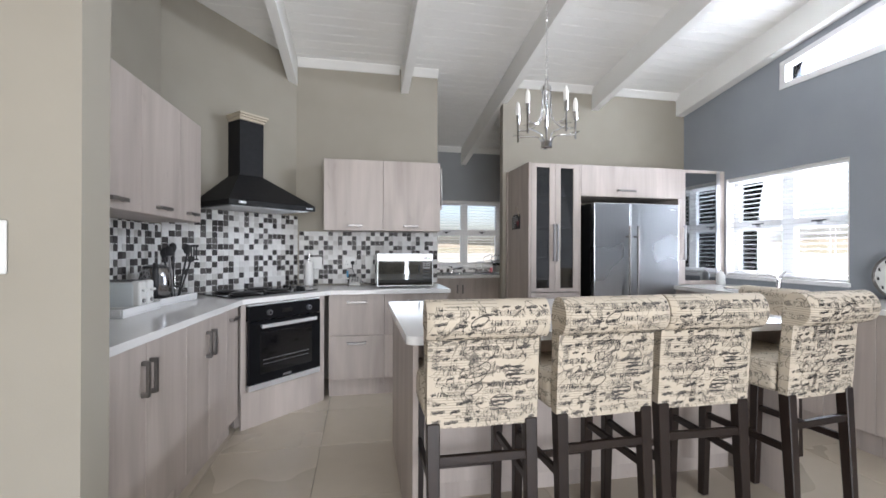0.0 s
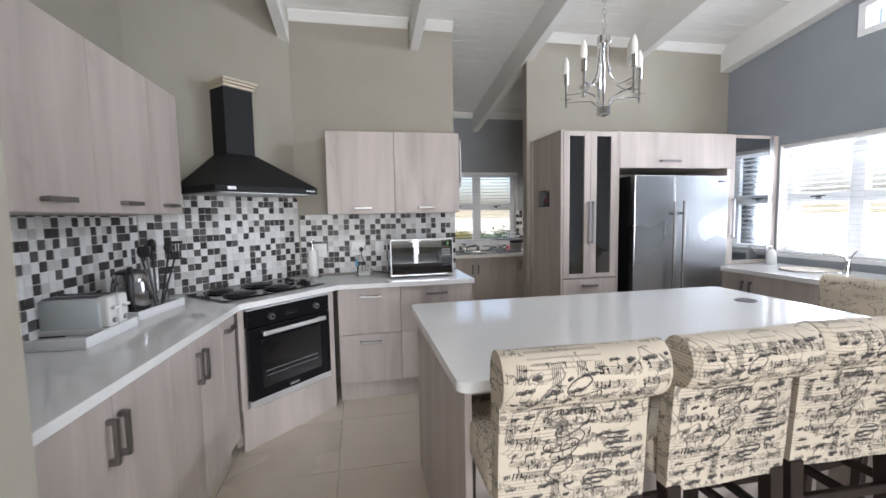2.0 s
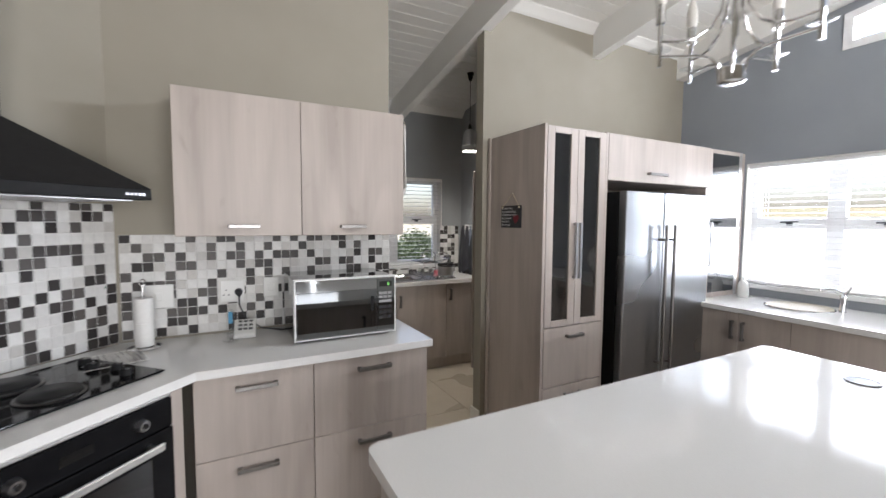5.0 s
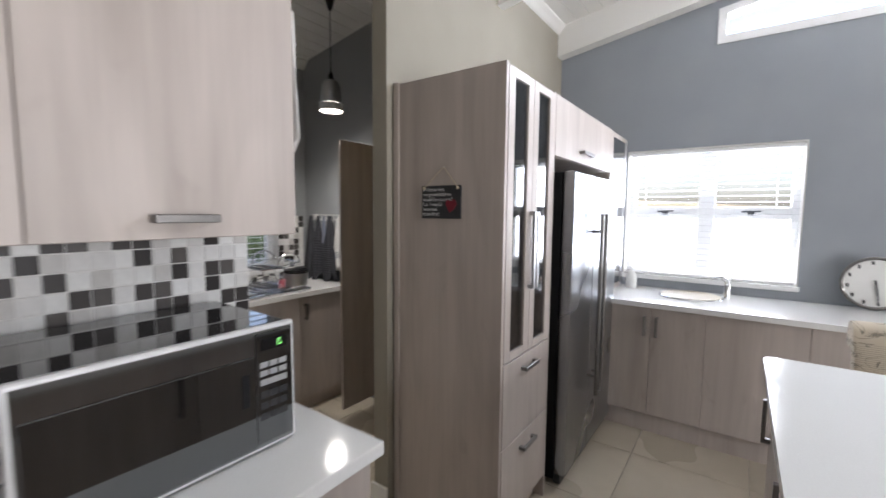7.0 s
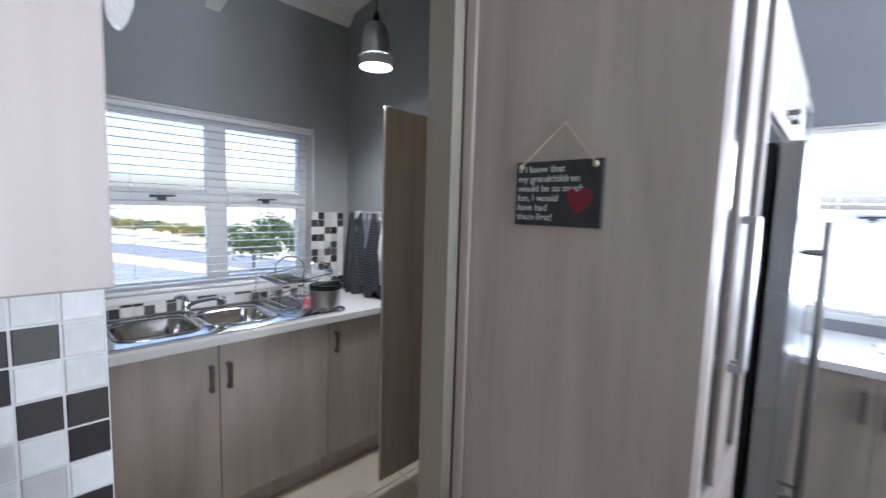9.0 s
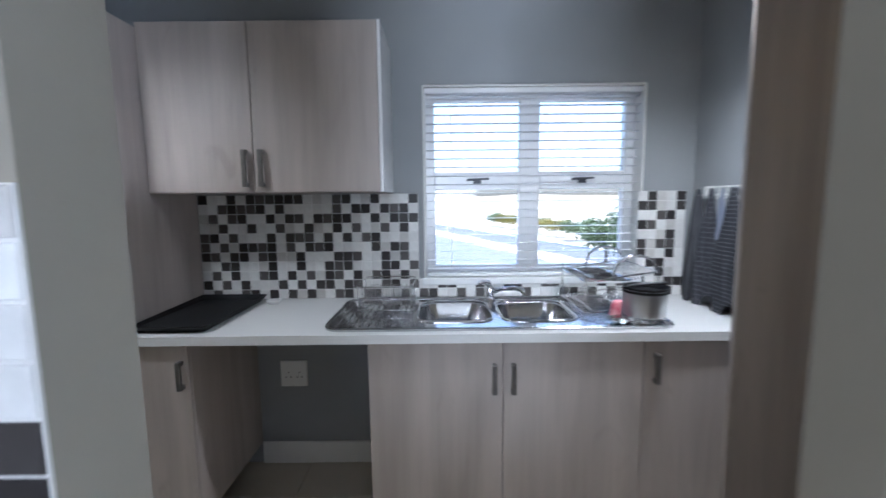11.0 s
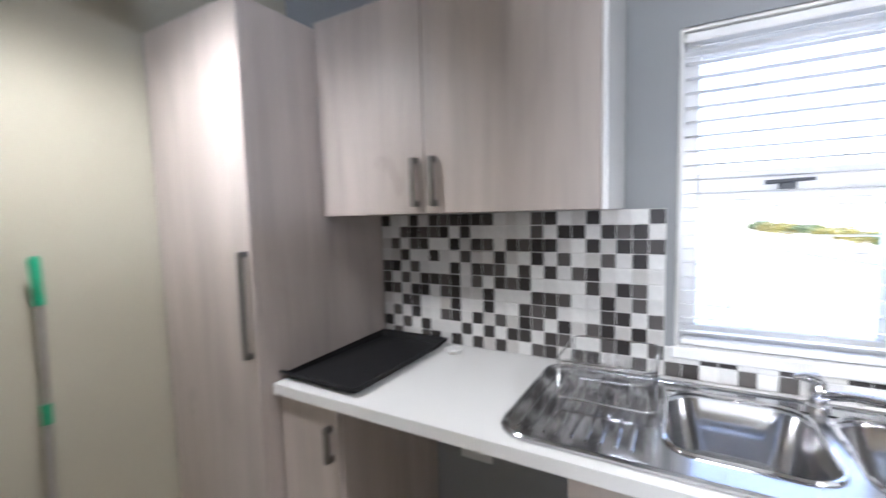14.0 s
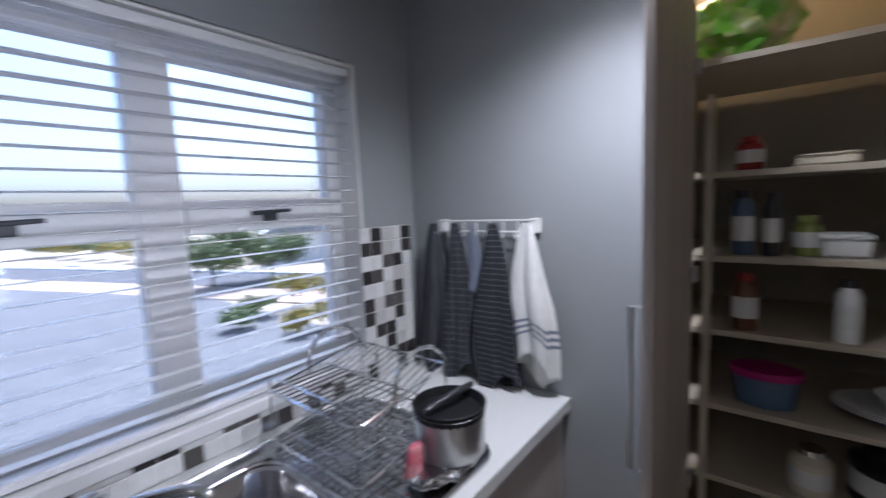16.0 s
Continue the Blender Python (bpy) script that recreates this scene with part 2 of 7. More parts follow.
PAINT = material("wall_paint", (0.295, 0.270, 0.222), 0.75, second=(0.325, 0.299, 0.248), scale=(3, 3, 3), bump=0.12, bump_scale=(160, 160, 160))
PAINT_BEIGE = material("beige_wall_paint", (0.36, 0.335, 0.262), 0.7, second=(0.395, 0.367, 0.288), scale=(3, 3, 3), bump=0.12, bump_scale=(160, 160, 160))
# slightly cool grey paint, with the window flare's blue haze mixed into its colour
PAINT_COOL_FLARE = material("wall_paint_cool_flare", (0.265, 0.285, 0.315), 0.75, second=(0.295, 0.315, 0.342), scale=(3, 3, 3), bump=0.12, bump_scale=(160, 160, 160))
# neutral grey scullery paint, tinted halfway to the blue of the window flare
PAINT_GREY_FLARE = material("wall_paint_grey_flare", (0.262, 0.272, 0.280), 0.75, second=(0.292, 0.302, 0.308), scale=(3, 3, 3), bump=0.12, bump_scale=(160, 160, 160))
WHITE = material("white_paint", (0.78, 0.77, 0.74), 0.5, second=(0.72, 0.71, 0.68), scale=(2, 2, 2), bump=0.05, bump_scale=(60, 60, 60))
WHITE_GLOSS = material("white_gloss", (0.80, 0.80, 0.80), 0.25, second=(0.76, 0.76, 0.76), scale=(4, 4, 4))
WOOD = wood_laminate("washed_oak_laminate", (0.364, 0.315, 0.281), (0.486, 0.428, 0.387))
QUARTZ = material("white_quartz", (0.69, 0.685, 0.67), 0.09, second=(0.75, 0.745, 0.73), scale=(180, 180, 180), spread=(0.3, 0.7))
FLOOR_TILE = material("porcelain_tile", (0.47, 0.415, 0.33), 0.28, second=(0.53, 0.47, 0.38), scale=(9, 9, 9), spread=(0.25, 0.75), rough_var=0.03, by_object=1.0)
QUARTZ.node_tree.nodes["Principled BSDF"].inputs["Specular IOR Level"].default_value = 0.36
GROUT = material("grout", (0.34, 0.31, 0.27), 0.9, second=(0.27, 0.25, 0.22), scale=(30, 30, 30))
MOSAIC = mosaic_material("pale_mosaic_tile", [(0.0, (0.56, 0.545, 0.525)), (0.22, (0.68, 0.67, 0.655)), (0.6, (0.755, 0.75, 0.735))])
MOSAIC_DARK = mosaic_material("dark_mosaic_tile", [(0.0, (0.040, 0.036, 0.035)), (0.35, (0.060, 0.054, 0.052)), (0.68, (0.105, 0.097, 0.092))])
MOSAIC_GROUT = material("mosaic_grout", (0.74, 0.73, 0.71), 0.85, second=(0.68, 0.67, 0.65), scale=(40, 40, 40))
STEEL = material("brushed_steel", (0.46, 0.46, 0.47), 0.32, 1.0, second=(0.54, 0.54, 0.55), scale=(220, 220, 3), rough_var=0.05)
FRIDGE_STEEL = material("fridge_steel", (0.34, 0.35, 0.365), 0.28, 1.0, second=(0.40, 0.41, 0.42), scale=(260, 260, 2), rough_var=0.04)
CHROME = material("chrome", (0.75, 0.75, 0.76), 0.08, 1.0)
KETTLE_STEEL = material("dark_polished_steel", (0.34, 0.335, 0.335), 0.16, 1.0, second=(0.40, 0.395, 0.395), scale=(8, 8, 120))
NICKEL = material("satin_nickel", (0.20, 0.19, 0.185), 0.36, 1.0, second=(0.25, 0.24, 0.23), scale=(80, 80, 80))
BLACK = material("black_enamel", (0.012, 0.012, 0.013), 0.30, second=(0.018, 0.018, 0.019), scale=(20, 20, 20))
BLACK_MATT = material("black_matt", (0.008, 0.008, 0.009), 0.6, second=(0.013, 0.013, 0.014), scale=(30, 30, 30), bump=0.1, bump_scale=(200, 200, 200))
for _m in (BLACK, BLACK_MATT):
    _m.node_tree.nodes["Principled BSDF"].inputs["Specular IOR Level"].default_value = 0.22
BLACK_GLASS = material("black_glass", (0.006, 0.006, 0.007), 0.04, coat=0.5)
HOB_GLASS = material("hob_glass", (0.005, 0.005, 0.006), 0.06)
HOB_GLASS.node_tree.nodes["Principled BSDF"].inputs["Specular IOR Level"].default_value = 0.22
DARK_GLASS = material("tinted_mirror_glass", (0.19, 0.198, 0.205), 0.03, 1.0)
HAZY_GLASS = material("grey_mirror_glass", (0.34, 0.35, 0.36), 0.06, 1.0)
OVEN_BLACK = material("oven_black", (0.006, 0.006, 0.007), 0.25, second=(0.009, 0.009, 0.010), scale=(20, 20, 20))
OVEN_BLACK.node_tree.nodes["Principled BSDF"].inputs["Specular IOR Level"].default_value = 0.12
ALUMINIUM = material("brushed_aluminium", (0.78, 0.78, 0.78), 0.48, 1.0, second=(0.84, 0.84, 0.84), scale=(200, 200, 6))
RIM_SILVER = material("silver_paint", (0.72, 0.72, 0.72), 0.35, 0.3)
SINK_STEEL = material("polished_sink_steel", (0.48, 0.48, 0.49), 0.15, 1.0, second=(0.55, 0.55, 0.56), scale=(40, 40, 40), rough_var=0.05)
FABRIC = script_fabric()
PRINT_INK = material("printed_ink", (0.028, 0.026, 0.026), 0.85, second=(0.11, 0.10, 0.09), scale=(60, 60, 60))
DARK_WOOD = material("dark_stained_wood", (0.010, 0.006, 0.005), 0.38, second=(0.020, 0.011, 0.008), scale=(60, 60, 4), by_object=1.0)
PANE = glass("window_pane", (0.96, 0.98, 1.0))
SMOKED = glass("smoked_glass", (0.5, 0.5, 0.52), 0.0, 0.9, 2.1)
HOTPLATE = material("cast_iron_plate", (0.008, 0.008, 0.009), 0.4, second=(0.014, 0.014, 0.014), scale=(60, 60, 60), bump=0.1, bump_scale=(300, 300, 300))
HOTPLATE.node_tree.nodes["Principled BSDF"].inputs["Specular IOR Level"].default_value = 0.2
CLEAR = clear_glass("clear_glass")
PLASTIC_WHITE = material("white_plastic", (0.75, 0.75, 0.73), 0.35, second=(0.70, 0.70, 0.68), scale=(8, 8, 8))
KEY_GREY = material("grey_keys", (0.30, 0.30, 0.30), 0.5)
PALE_PLASTIC = material("pale_grey_plastic", (0.64, 0.68, 0.69), 0.35, second=(0.59, 0.63, 0.64), scale=(8, 8, 8))
PLASTIC_BLACK = material("black_plastic", (0.02, 0.02, 0.022), 0.4, second=(0.03, 0.03, 0.032), scale=(20, 20, 20))
GREEN_PLASTIC = material("green_plastic", (0.01, 0.22, 0.11), 0.4, second=(0.015, 0.26, 0.13), scale=(12, 12, 12))
MOP_FIBRE = material("green_mop_fibre", (0.006, 0.13, 0.075), 0.9, second=(0.012, 0.20, 0.115), scale=(90, 90, 90))
CANDLE = material("frosted_bulb", (0.80, 0.78, 0.74), 0.3)
SLATE = material("slate_board", (0.02, 0.02, 0.022), 0.6, second=(0.035, 0.035, 0.038), scale=(30, 30, 30))
RED = material("red_paint", (0.20, 0.010, 0.025), 0.5, second=(0.15, 0.008, 0.018), scale=(20, 20, 20))
CHALK = material("chalk_white", (0.70, 0.70, 0.68), 0.7)
TWINE = material("twine", (0.55, 0.47, 0.34), 0.9, second=(0.42, 0.35, 0.25), scale=(200, 200, 200))
TOWEL_DARK = material("dark_towel", (0.03, 0.031, 0.037), 0.95, second=(0.065, 0.066, 0.074), scale=(40, 40, 12), bump=0.5, bump_scale=(300, 300, 300))


def woven(name, base, line, scale, cross):
    """Dark cotton with pale woven lines, crossed for a check."""
    m = material(name, base, 0.95, bump=0.5, bump_scale=(300, 300, 300))
    n, l = m.node_tree.nodes, m.node_tree.links
    tc = n.new("ShaderNodeTexCoord")
    level = None
    for d in ("Z", "Y") if cross else ("Z",):
        wv = n.new("ShaderNodeTexWave"); wv.bands_direction = d
        wv.inputs["Scale"].default_value = scale; wv.inputs["Distortion"].default_value = 1.5; wv.inputs["Detail Scale"].default_value = 4.0
        l.new(tc.outputs["Object"], wv.inputs["Vector"])
        gt = n.new("ShaderNodeMath"); gt.operation = "GREATER_THAN"; gt.inputs[1].default_value = 0.86
        l.new(wv.outputs[0], gt.inputs[0])
        if level is not None:
            mxm = n.new("ShaderNodeMath"); mxm.operation = "MAXIMUM"
            l.new(level, mxm.inputs[0]); l.new(gt.outputs[0], mxm.inputs[1])
            level = mxm.outputs[0]
        else:
            level = gt.outputs[0]
    mx = n.new("ShaderNodeMix"); mx.data_type = "RGBA"
    l.new(level, mx.inputs[0])
    mx.inputs[6].default_value, mx.inputs[7].default_value = (*base, 1), (*line, 1)
    l.new(mx.outputs[2], n["Principled BSDF"].inputs["Base Color"])
    return m


TOWEL_CHECK = woven("checked_towel", (0.026, 0.027, 0.034), (0.07, 0.07, 0.08), 14.0, True)
TOWEL_LINED = woven("lined_towel", (0.022, 0.023, 0.028), (0.075, 0.075, 0.085), 18.0, False)
TOWEL_WHITE = material("white_towel", (0.72, 0.71, 0.69), 0.95, second=(0.64, 0.63, 0.61), scale=(30, 30, 30), bump=0.5, bump_scale=(300, 300, 300))
TOWEL_STRIPE = material("blue_grey_stripe", (0.16, 0.18, 0.24), 0.95, second=(0.2, 0.22, 0.28), scale=(60, 60, 60))
PAPER = material("paper_roll", (0.80, 0.79, 0.77), 0.9, second=(0.74, 0.73, 0.71), scale=(60, 60, 60), bump=0.3, bump_scale=(150, 150, 150))
LAMP_GLOW = emitter("lit_lamp_glass", (1.0, 0.94, 0.84), 6.0)
FROSTED = material("frosted_glass", (0.62, 0.62, 0.60), 0.25, second=(0.70, 0.70, 0.68), scale=(40, 40, 40))
BEAD_GLASS = material("bead_glass", (0.80, 0.80, 0.78), 0.08)
SHELF_BOARD = material("cream_shelf_board", (0.46, 0.40, 0.30), 0.5, second=(0.50, 0.44, 0.34), scale=(5, 5, 5))
DARK_HANDLE = material("dark_sash_handle", (0.05, 0.055, 0.065), 0.4)


# ---- mesh helpers ----
def link_mesh(name, bm, mat, parent=None, smooth=False):
    bmesh.ops.recalc_face_normals(bm, faces=bm.faces[:])
    me = bpy.data.meshes.new(name)
    bm.to_mesh(me)
    bm.free()
    me.materials.append(mat)
    if smooth:
        me.polygons.foreach_set("use_smooth", [True] * len(me.polygons))
        me.set_sharp_from_angle(angle=radians(38))
    ob = new(name, me)
    if parent is not None:
        ob.parent = parent
    return ob


def part(name, bm, mat, parent, label="", smooth=False):
    ob = link_mesh(name, bm, mat, parent, smooth)
    return tagged(ob, label) if label else ob


def thing(name, label, category, m=None, group="", kind=""):
    ob = new(name)
    if m is not None:
        ob.matrix_world = m
    return tagged(ob, label, category, group, kind)


def solid(name, bm, mat, label, category, m=None, group="", kind="", smooth=False):
    ob = link_mesh(name, bm, mat, None, smooth)
    if m is not None:
        ob.matrix_world = m
    return tagged(ob, label, category, group, kind)


def box(x0, x1, y0, y1, z0, z1, bev=0.0, bm=None, seg=1):
    bm = bm or bmesh.new()
    r = bmesh.ops.create_cube(bm, size=1.0)["verts"]
    for v in r:
        v.co = Vector((x0 + (v.co.x + 0.5) * (x1 - x0), y0 + (v.co.y + 0.5) * (y1 - y0), z0 + (v.co.z + 0.5) * (z1 - z0)))
    if bev:
        ed = list({e for v in r for e in v.link_edges})
        bmesh.ops.bevel(bm, geom=ed, offset=bev, segments=seg, affect="EDGES", profile=0.5)
    return bm


def prism(poly, a0, a1, axis, bm=None, bev=0.0):
    """Extrude a polygon. axis x: poly is (y, z); y: (x, z); z: (x, y)."""
    bm = bm or bmesh.new()
    place = {"x": lambda p, a: (a, p[0], p[1]), "y": lambda p, a: (p[0], a, p[1]), "z": lambda p, a: (p[0], p[1], a)}[axis]
    lo = [bm.verts.new(place(p, a0)) for p in poly]
    hi = [bm.verts.new(place(p, a1)) for p in poly]
    bm.faces.new(lo)
    bm.faces.new(hi[::-1])
    k = len(poly)
    for i in range(k):
        bm.faces.new((lo[i], hi[i], hi[(i + 1) % k], lo[(i + 1) % k]))
    if bev:
        bmesh.ops.bevel(bm, geom=list({e for v in lo + hi for e in v.link_edges}), offset=bev, segments=2, affect="EDGES", profile=0.5)
    return bm


def tube(points, r, seg=8, bm=None, closed=False, caps=True):
    """Sweep a round section along points; r is one radius or one for each point."""
    bm = bm or bmesh.new()
    pts = [Vector(p) for p in points]
    k = len(pts)
    rs = r if isinstance(r, (list, tuple)) else [r] * k
    rings = []
    ref = Vector((0.123, 0.31, 0.95)).normalized()
    for i, p in enumerate(pts):
        a = pts[i - 1] if (i > 0 or closed) else p
        b = pts[(i + 1) % k] if (i < k - 1 or closed) else p
        d = (b - a).normalized()
        u = d.cross(ref)
        if u.length < 1e-3:
            u = d.cross(Vector((1, 0, 0)))
        u.normalize()
        w = d.cross(u)
        rings.append([bm.verts.new(p + rs[i] * (math.cos(2 * math.pi * j / seg) * u + math.sin(2 * math.pi * j / seg) * w)) for j in range(seg)])
    n = k if closed else k - 1
    for i in range(n):
        A, B = rings[i], rings[(i + 1) % k]
        for j in range(seg):
            bm.faces.new((A[j], A[(j + 1) % seg], B[(j + 1) % seg], B[j]))
    if caps and not closed:
        bm.faces.new(rings[0][::-1])
        bm.faces.new(rings[-1])
    return bm


def lathe(profile, seg=24, c=(0, 0, 0), bm=None, sx=1.0, sy=1.0):
    """Turn a profile of (radius, z) about z."""
    bm = bm or bmesh.new()
    rings = []
    for r, z in profile:
        if r < 1e-6:
            rings.append([bm.verts.new((c[0], c[1], c[2] + z))])
        else:
            rings.append([bm.verts.new((c[0] + sx * r * math.cos(2 * math.pi * j / seg), c[1] + sy * r * math.sin(2 * math.pi * j / seg), c[2] + z)) for j in range(seg)])
    for A, B in zip(rings, rings[1:]):
        for j in range(seg):
            q = [A[j % len(A)], A[(j + 1) % len(A)], B[(j + 1) % len(B)], B[j % len(B)]]
            q = list(dict.fromkeys(q))
            if len(q) >= 3:
                bm.faces.new(q)
    return bm


def arc(c, r, a0, a1, n, plane="xz"):
    out = []
    for i in range(n + 1):
        a = radians(a0 + (a1 - a0) * i / n)
        u, w = r * math.cos(a), r * math.sin(a)
        out.append((c[0] + u, c[1], c[2] + w) if plane == "xz" else (c[0], c[1] + u, c[2] + w) if plane == "yz" else (c[0] + u, c[1] + w, c[2]))
    return out


def rounded(x0, x1, y0, y1, r, n=5):
    out = []
    for cx, cy, a in ((x1 - r, y1 - r, 0), (x0 + r, y1 - r, 90), (x0 + r, y0 + r, 180), (x1 - r, y0 + r, 270)):
        out += [(cx + r * math.cos(radians(a + 90 * i / n)), cy + r * math.sin(radians(a + 90 * i / n))) for i in range(n + 1)]
    return out


# ---- the shell ----
YB, YS, XR, XS, XL = 7.81, 9.62, 6.30, 4.955, 1.22      # kitchen back wall, scullery window wall, window wall, scullery east wall, counter wall
XP = 5.00      # pantry front
SLOPE = 0.17


def ceil_z(y):
    return 3.03 - SLOPE * (y - YB)


def wall_bm_y(y0, y1, spans, bm=None):
    """Wall across y with rectangles (x0, x1, z0, z1); None as top: to the ceiling."""
    bm = bm or bmesh.new()
    for x0, x1, z0, z1 in spans:
        if z1 is None:
            prism([(y0, z0), (y1, z0), (y1, ceil_z(y1) + 0.05), (y0, ceil_z(y0) + 0.05)], x0, x1, "x", bm)
        else:
            box(x0, x1, y0, y1, z0, z1, bm=bm)
    return bm


def structure(name, bm, mat, label="", m=None):
    return solid(name, bm, mat, label, "", m, "", "structure")


# floor slab under the tiles
structure("floor", prism([(-1.2, 0.4), (6.5, 0.4), (6.5, 9.85), (1.08, 9.85), (1.08, 5.08), (-1.2, 5.08)], -0.3, -0.006, "z"), GROUT, "cream porcelain floor tiles with brown joints")
FLOOR = bpy.data.objects["floor"]

# kitchen back wall, with the full-height opening to the scullery between x 3.39 and 4.10
structure("wall_back", wall_bm_y(YB, YB + 0.10, [(1.22, 3.39, 0, None)]), PAINT, "greige painted kitchen wall")
structure("wall_back_east", wall_bm_y(YB + 0.05, YB + 0.14, [(4.10, XR, 0, None)]), PAINT, "greige painted wall behind the tall cupboards")
structure("wall_west", prism([(5.08, 0), (YB + 0.14, 0), (YB + 0.14, ceil_z(YB + 0.14) + 0.05), (5.08, ceil_z(5.08) + 0.05)], 1.08, XL, "x"), PAINT, "greige painted kitchen wall")
structure("wall_corner", prism([(XL - 0.02, YB + 0.02), (XL - 0.02, 6.97), (2.05, YB + 0.02)], 0, 1.0, "z"), PAINT, "diagonal corner wall")
_d = bpy.data.objects["wall_corner"]
for v in _d.data.vertices:
    if v.co.z > 0.5:
        v.co.z = ceil_z(v.co.y) + 0.05
structure("wall_stub", prism([(4.95, 0), (5.08, 0), (5.08, ceil_z(5.08) + 0.05), (4.95, ceil_z(4.95) + 0.05)], -1.0, 1.89, "x"), PAINT, "beige painted wall end beside the counter")
# window wall, with the low window and the raked clerestory
WY0, WY1, WZ0, WZ1 = 6.19, 7.29, 0.99, 1.965
CY0, CY1, CZ = 4.75, 6.73, 2.675


def cler_top(y):
    return 2.915 + SLOPE * (6.73 - y)


bm = bmesh.new()
T = 0.22
for poly in ([(0.4, 0), (WY0, 0), (WY0, CZ), (0.4, CZ)], [(WY1, 0), (YS, 0), (YS, CZ), (WY1, CZ)], [(WY0, 0), (WY1, 0), (WY1, WZ0), (WY0, WZ0)],
             [(WY0, WZ1), (WY1, WZ1), (WY1, CZ), (WY0, CZ)],
             [(0.4, CZ), (CY0, CZ), (CY0, ceil_z(CY0) + 0.05), (0.4, ceil_z(0.4) + 0.05)], [(CY1, CZ), (8.0, CZ), (8.0, ceil_z(8.0) + 0.05), (CY1, ceil_z(CY1) + 0.05)],
             [(CY0, cler_top(CY0)), (CY1, cler_top(CY1)), (CY1, ceil_z(CY1) + 0.05), (CY0, ceil_z(CY0) + 0.05)]):
    prism(poly, XR, XR + T, "x", bm)
structure("wall_east", bm, PAINT_COOL_FLARE, "grey painted wall with window and clerestory")
# rear of the room, behind the walk
structure("wall_south", wall_bm_y(0.5, 0.7, [(-1.2, 1.6, 0, None), (4.6, XR, 0, None), (1.6, 4.6, 2.25, None)]), PAINT, "painted wall around a sliding door")
structure("wall_far_west", prism([(0.5, 0), (5.08, 0), (5.08, ceil_z(5.08)), (0.5, ceil_z(0.5))], -1.2, -1.0, "x"), PAINT, "painted wall")
# scullery
SX0, SX1, SZ0, SZ1 = 3.60, 4.70, 0.995, 1.955
structure("wall_scullery_north", wall_bm_y(YS, YS + 0.23, [(1.93, SX0, 0, None), (SX1, XS + 0.7, 0, None), (SX0, SX1, 0, SZ0), (SX0, SX1, SZ1, None)]), PAINT_GREY_FLARE,
          "grey painted scullery wall with a window")
structure("wall_scullery_west", prism([(YB + 0.1, 0), (YS + 0.23, 0), (YS + 0.23, ceil_z(YS + 0.23) + 0.05), (YB + 0.1, ceil_z(YB + 0.1) + 0.05)], 1.80, 1.93, "x"), PAINT_BEIGE, "beige painted scullery wall")
bm = prism([(8.76, 0), (YS, 0), (YS, ceil_z(YS) + 0.05), (8.76, ceil_z(8.76) + 0.05)], XS, XS + 0.05, "x")
prism([(YB + 0.14, 2.02), (8.76, 2.02), (8.76, ceil_z(8.76) + 0.05), (YB + 0.14, ceil_z(YB + 0.14) + 0.05)], XS, XS + 0.05, "x", bm)
structure("wall_scullery_east", bm, PAINT_GREY_FLARE, "pale grey painted scullery wall")
bm = box(5.56, 5.62, YB + 0.14, 9.0, 0, 2.5)
box(XP + 0.05, 5.56, 8.94, 9.0, 0, 2.5, bm=bm)
structure("wall_pantry", bm, PAINT, "dim painted wall behind the pantry shelves")
# ceiling
bm = prism([(0.4, ceil_z(0.4) + 0.009), (YS + 0.23, ceil_z(YS + 0.23) + 0.009), (YS + 0.6, ceil_z(YS + 0.6) + 0.2), (0.2, ceil_z(0.2) + 0.2)], -1.2, XR + 0.5, "x")
y = 0.5
while y < YS + 0.1:
    # tongue-and-groove boards with a small chamfer
    y1 = y + 0.106
    prism([(y + 0.004, ceil_z(y + 0.004)), (y1 - 0.004, ceil_z(y1 - 0.004)), (y1 - 0.001, ceil_z(y1) + 0.0085), (y + 0.001, ceil_z(y) + 0.0085)], -1.1, XR + 0.1, "x", bm)
    y = y1
structure("ceiling", bm, WHITE, "white boarded ceiling under a low mono-pitch roof")
for i, x in enumerate((2.0, 3.055, 4.11, 5.165, 6.25)):
    w, y1 = 0.075, (YS if 1 < i < 3 else YB + 0.06)
    bm = prism([(0.7, ceil_z(0.7) - 0.235), (y1, ceil_z(y1) - 0.235), (y1, ceil_z(y1) + 0.02), (0.7, ceil_z(0.7) + 0.02)], x - w / 2 - (0.02 if i == 4 else 0), x + w / 2 + (0.012 if i == 4 else 0), "x")
    solid("ceiling_beam", bm, WHITE, "white painted timber ceiling beam", "beam", group="ceiling beams", kind="structure")


def cornice(x0, x1, y, name="trim"):
    z = ceil_z(y)
    bm = prism([(y, z - 0.06), (y, z + 0.03), (y - 0.06, z + 0.03), (y - 0.06, z - 0.0), (y - 0.036, z - 0.024), (y - 0.016, z - 0.048)], x0, x1, "x")
    structure(name, bm, WHITE, "white plaster cornice")


for a, b in ((2.04, 3.0), (3.11, 3.39)):
    cornice(a, b, YB)
for a, b in ((4.12, 5.12), (5.21, 6.2)):
    cornice(a, b, YB + 0.05)
for a, b in ((1.93, 4.07), (4.15, XS)):
    cornice(a, b, YS)


def skirting(x0, x1, y0, y1):
    structure("baseboard", box(x0, x1, y0, y1, 0, 0.12, 0.004), WHITE, "white painted skirting board")


skirting(4.085, 4.10, YB + 0.045, YB + 0.155)
skirting(1.93, 1.945, YB + 0.10, 8.965)
skirting(2.72, 3.40, YS - 0.015, YS)
skirting(1.945, 3.385, YB + 0.10, YB + 0.115)


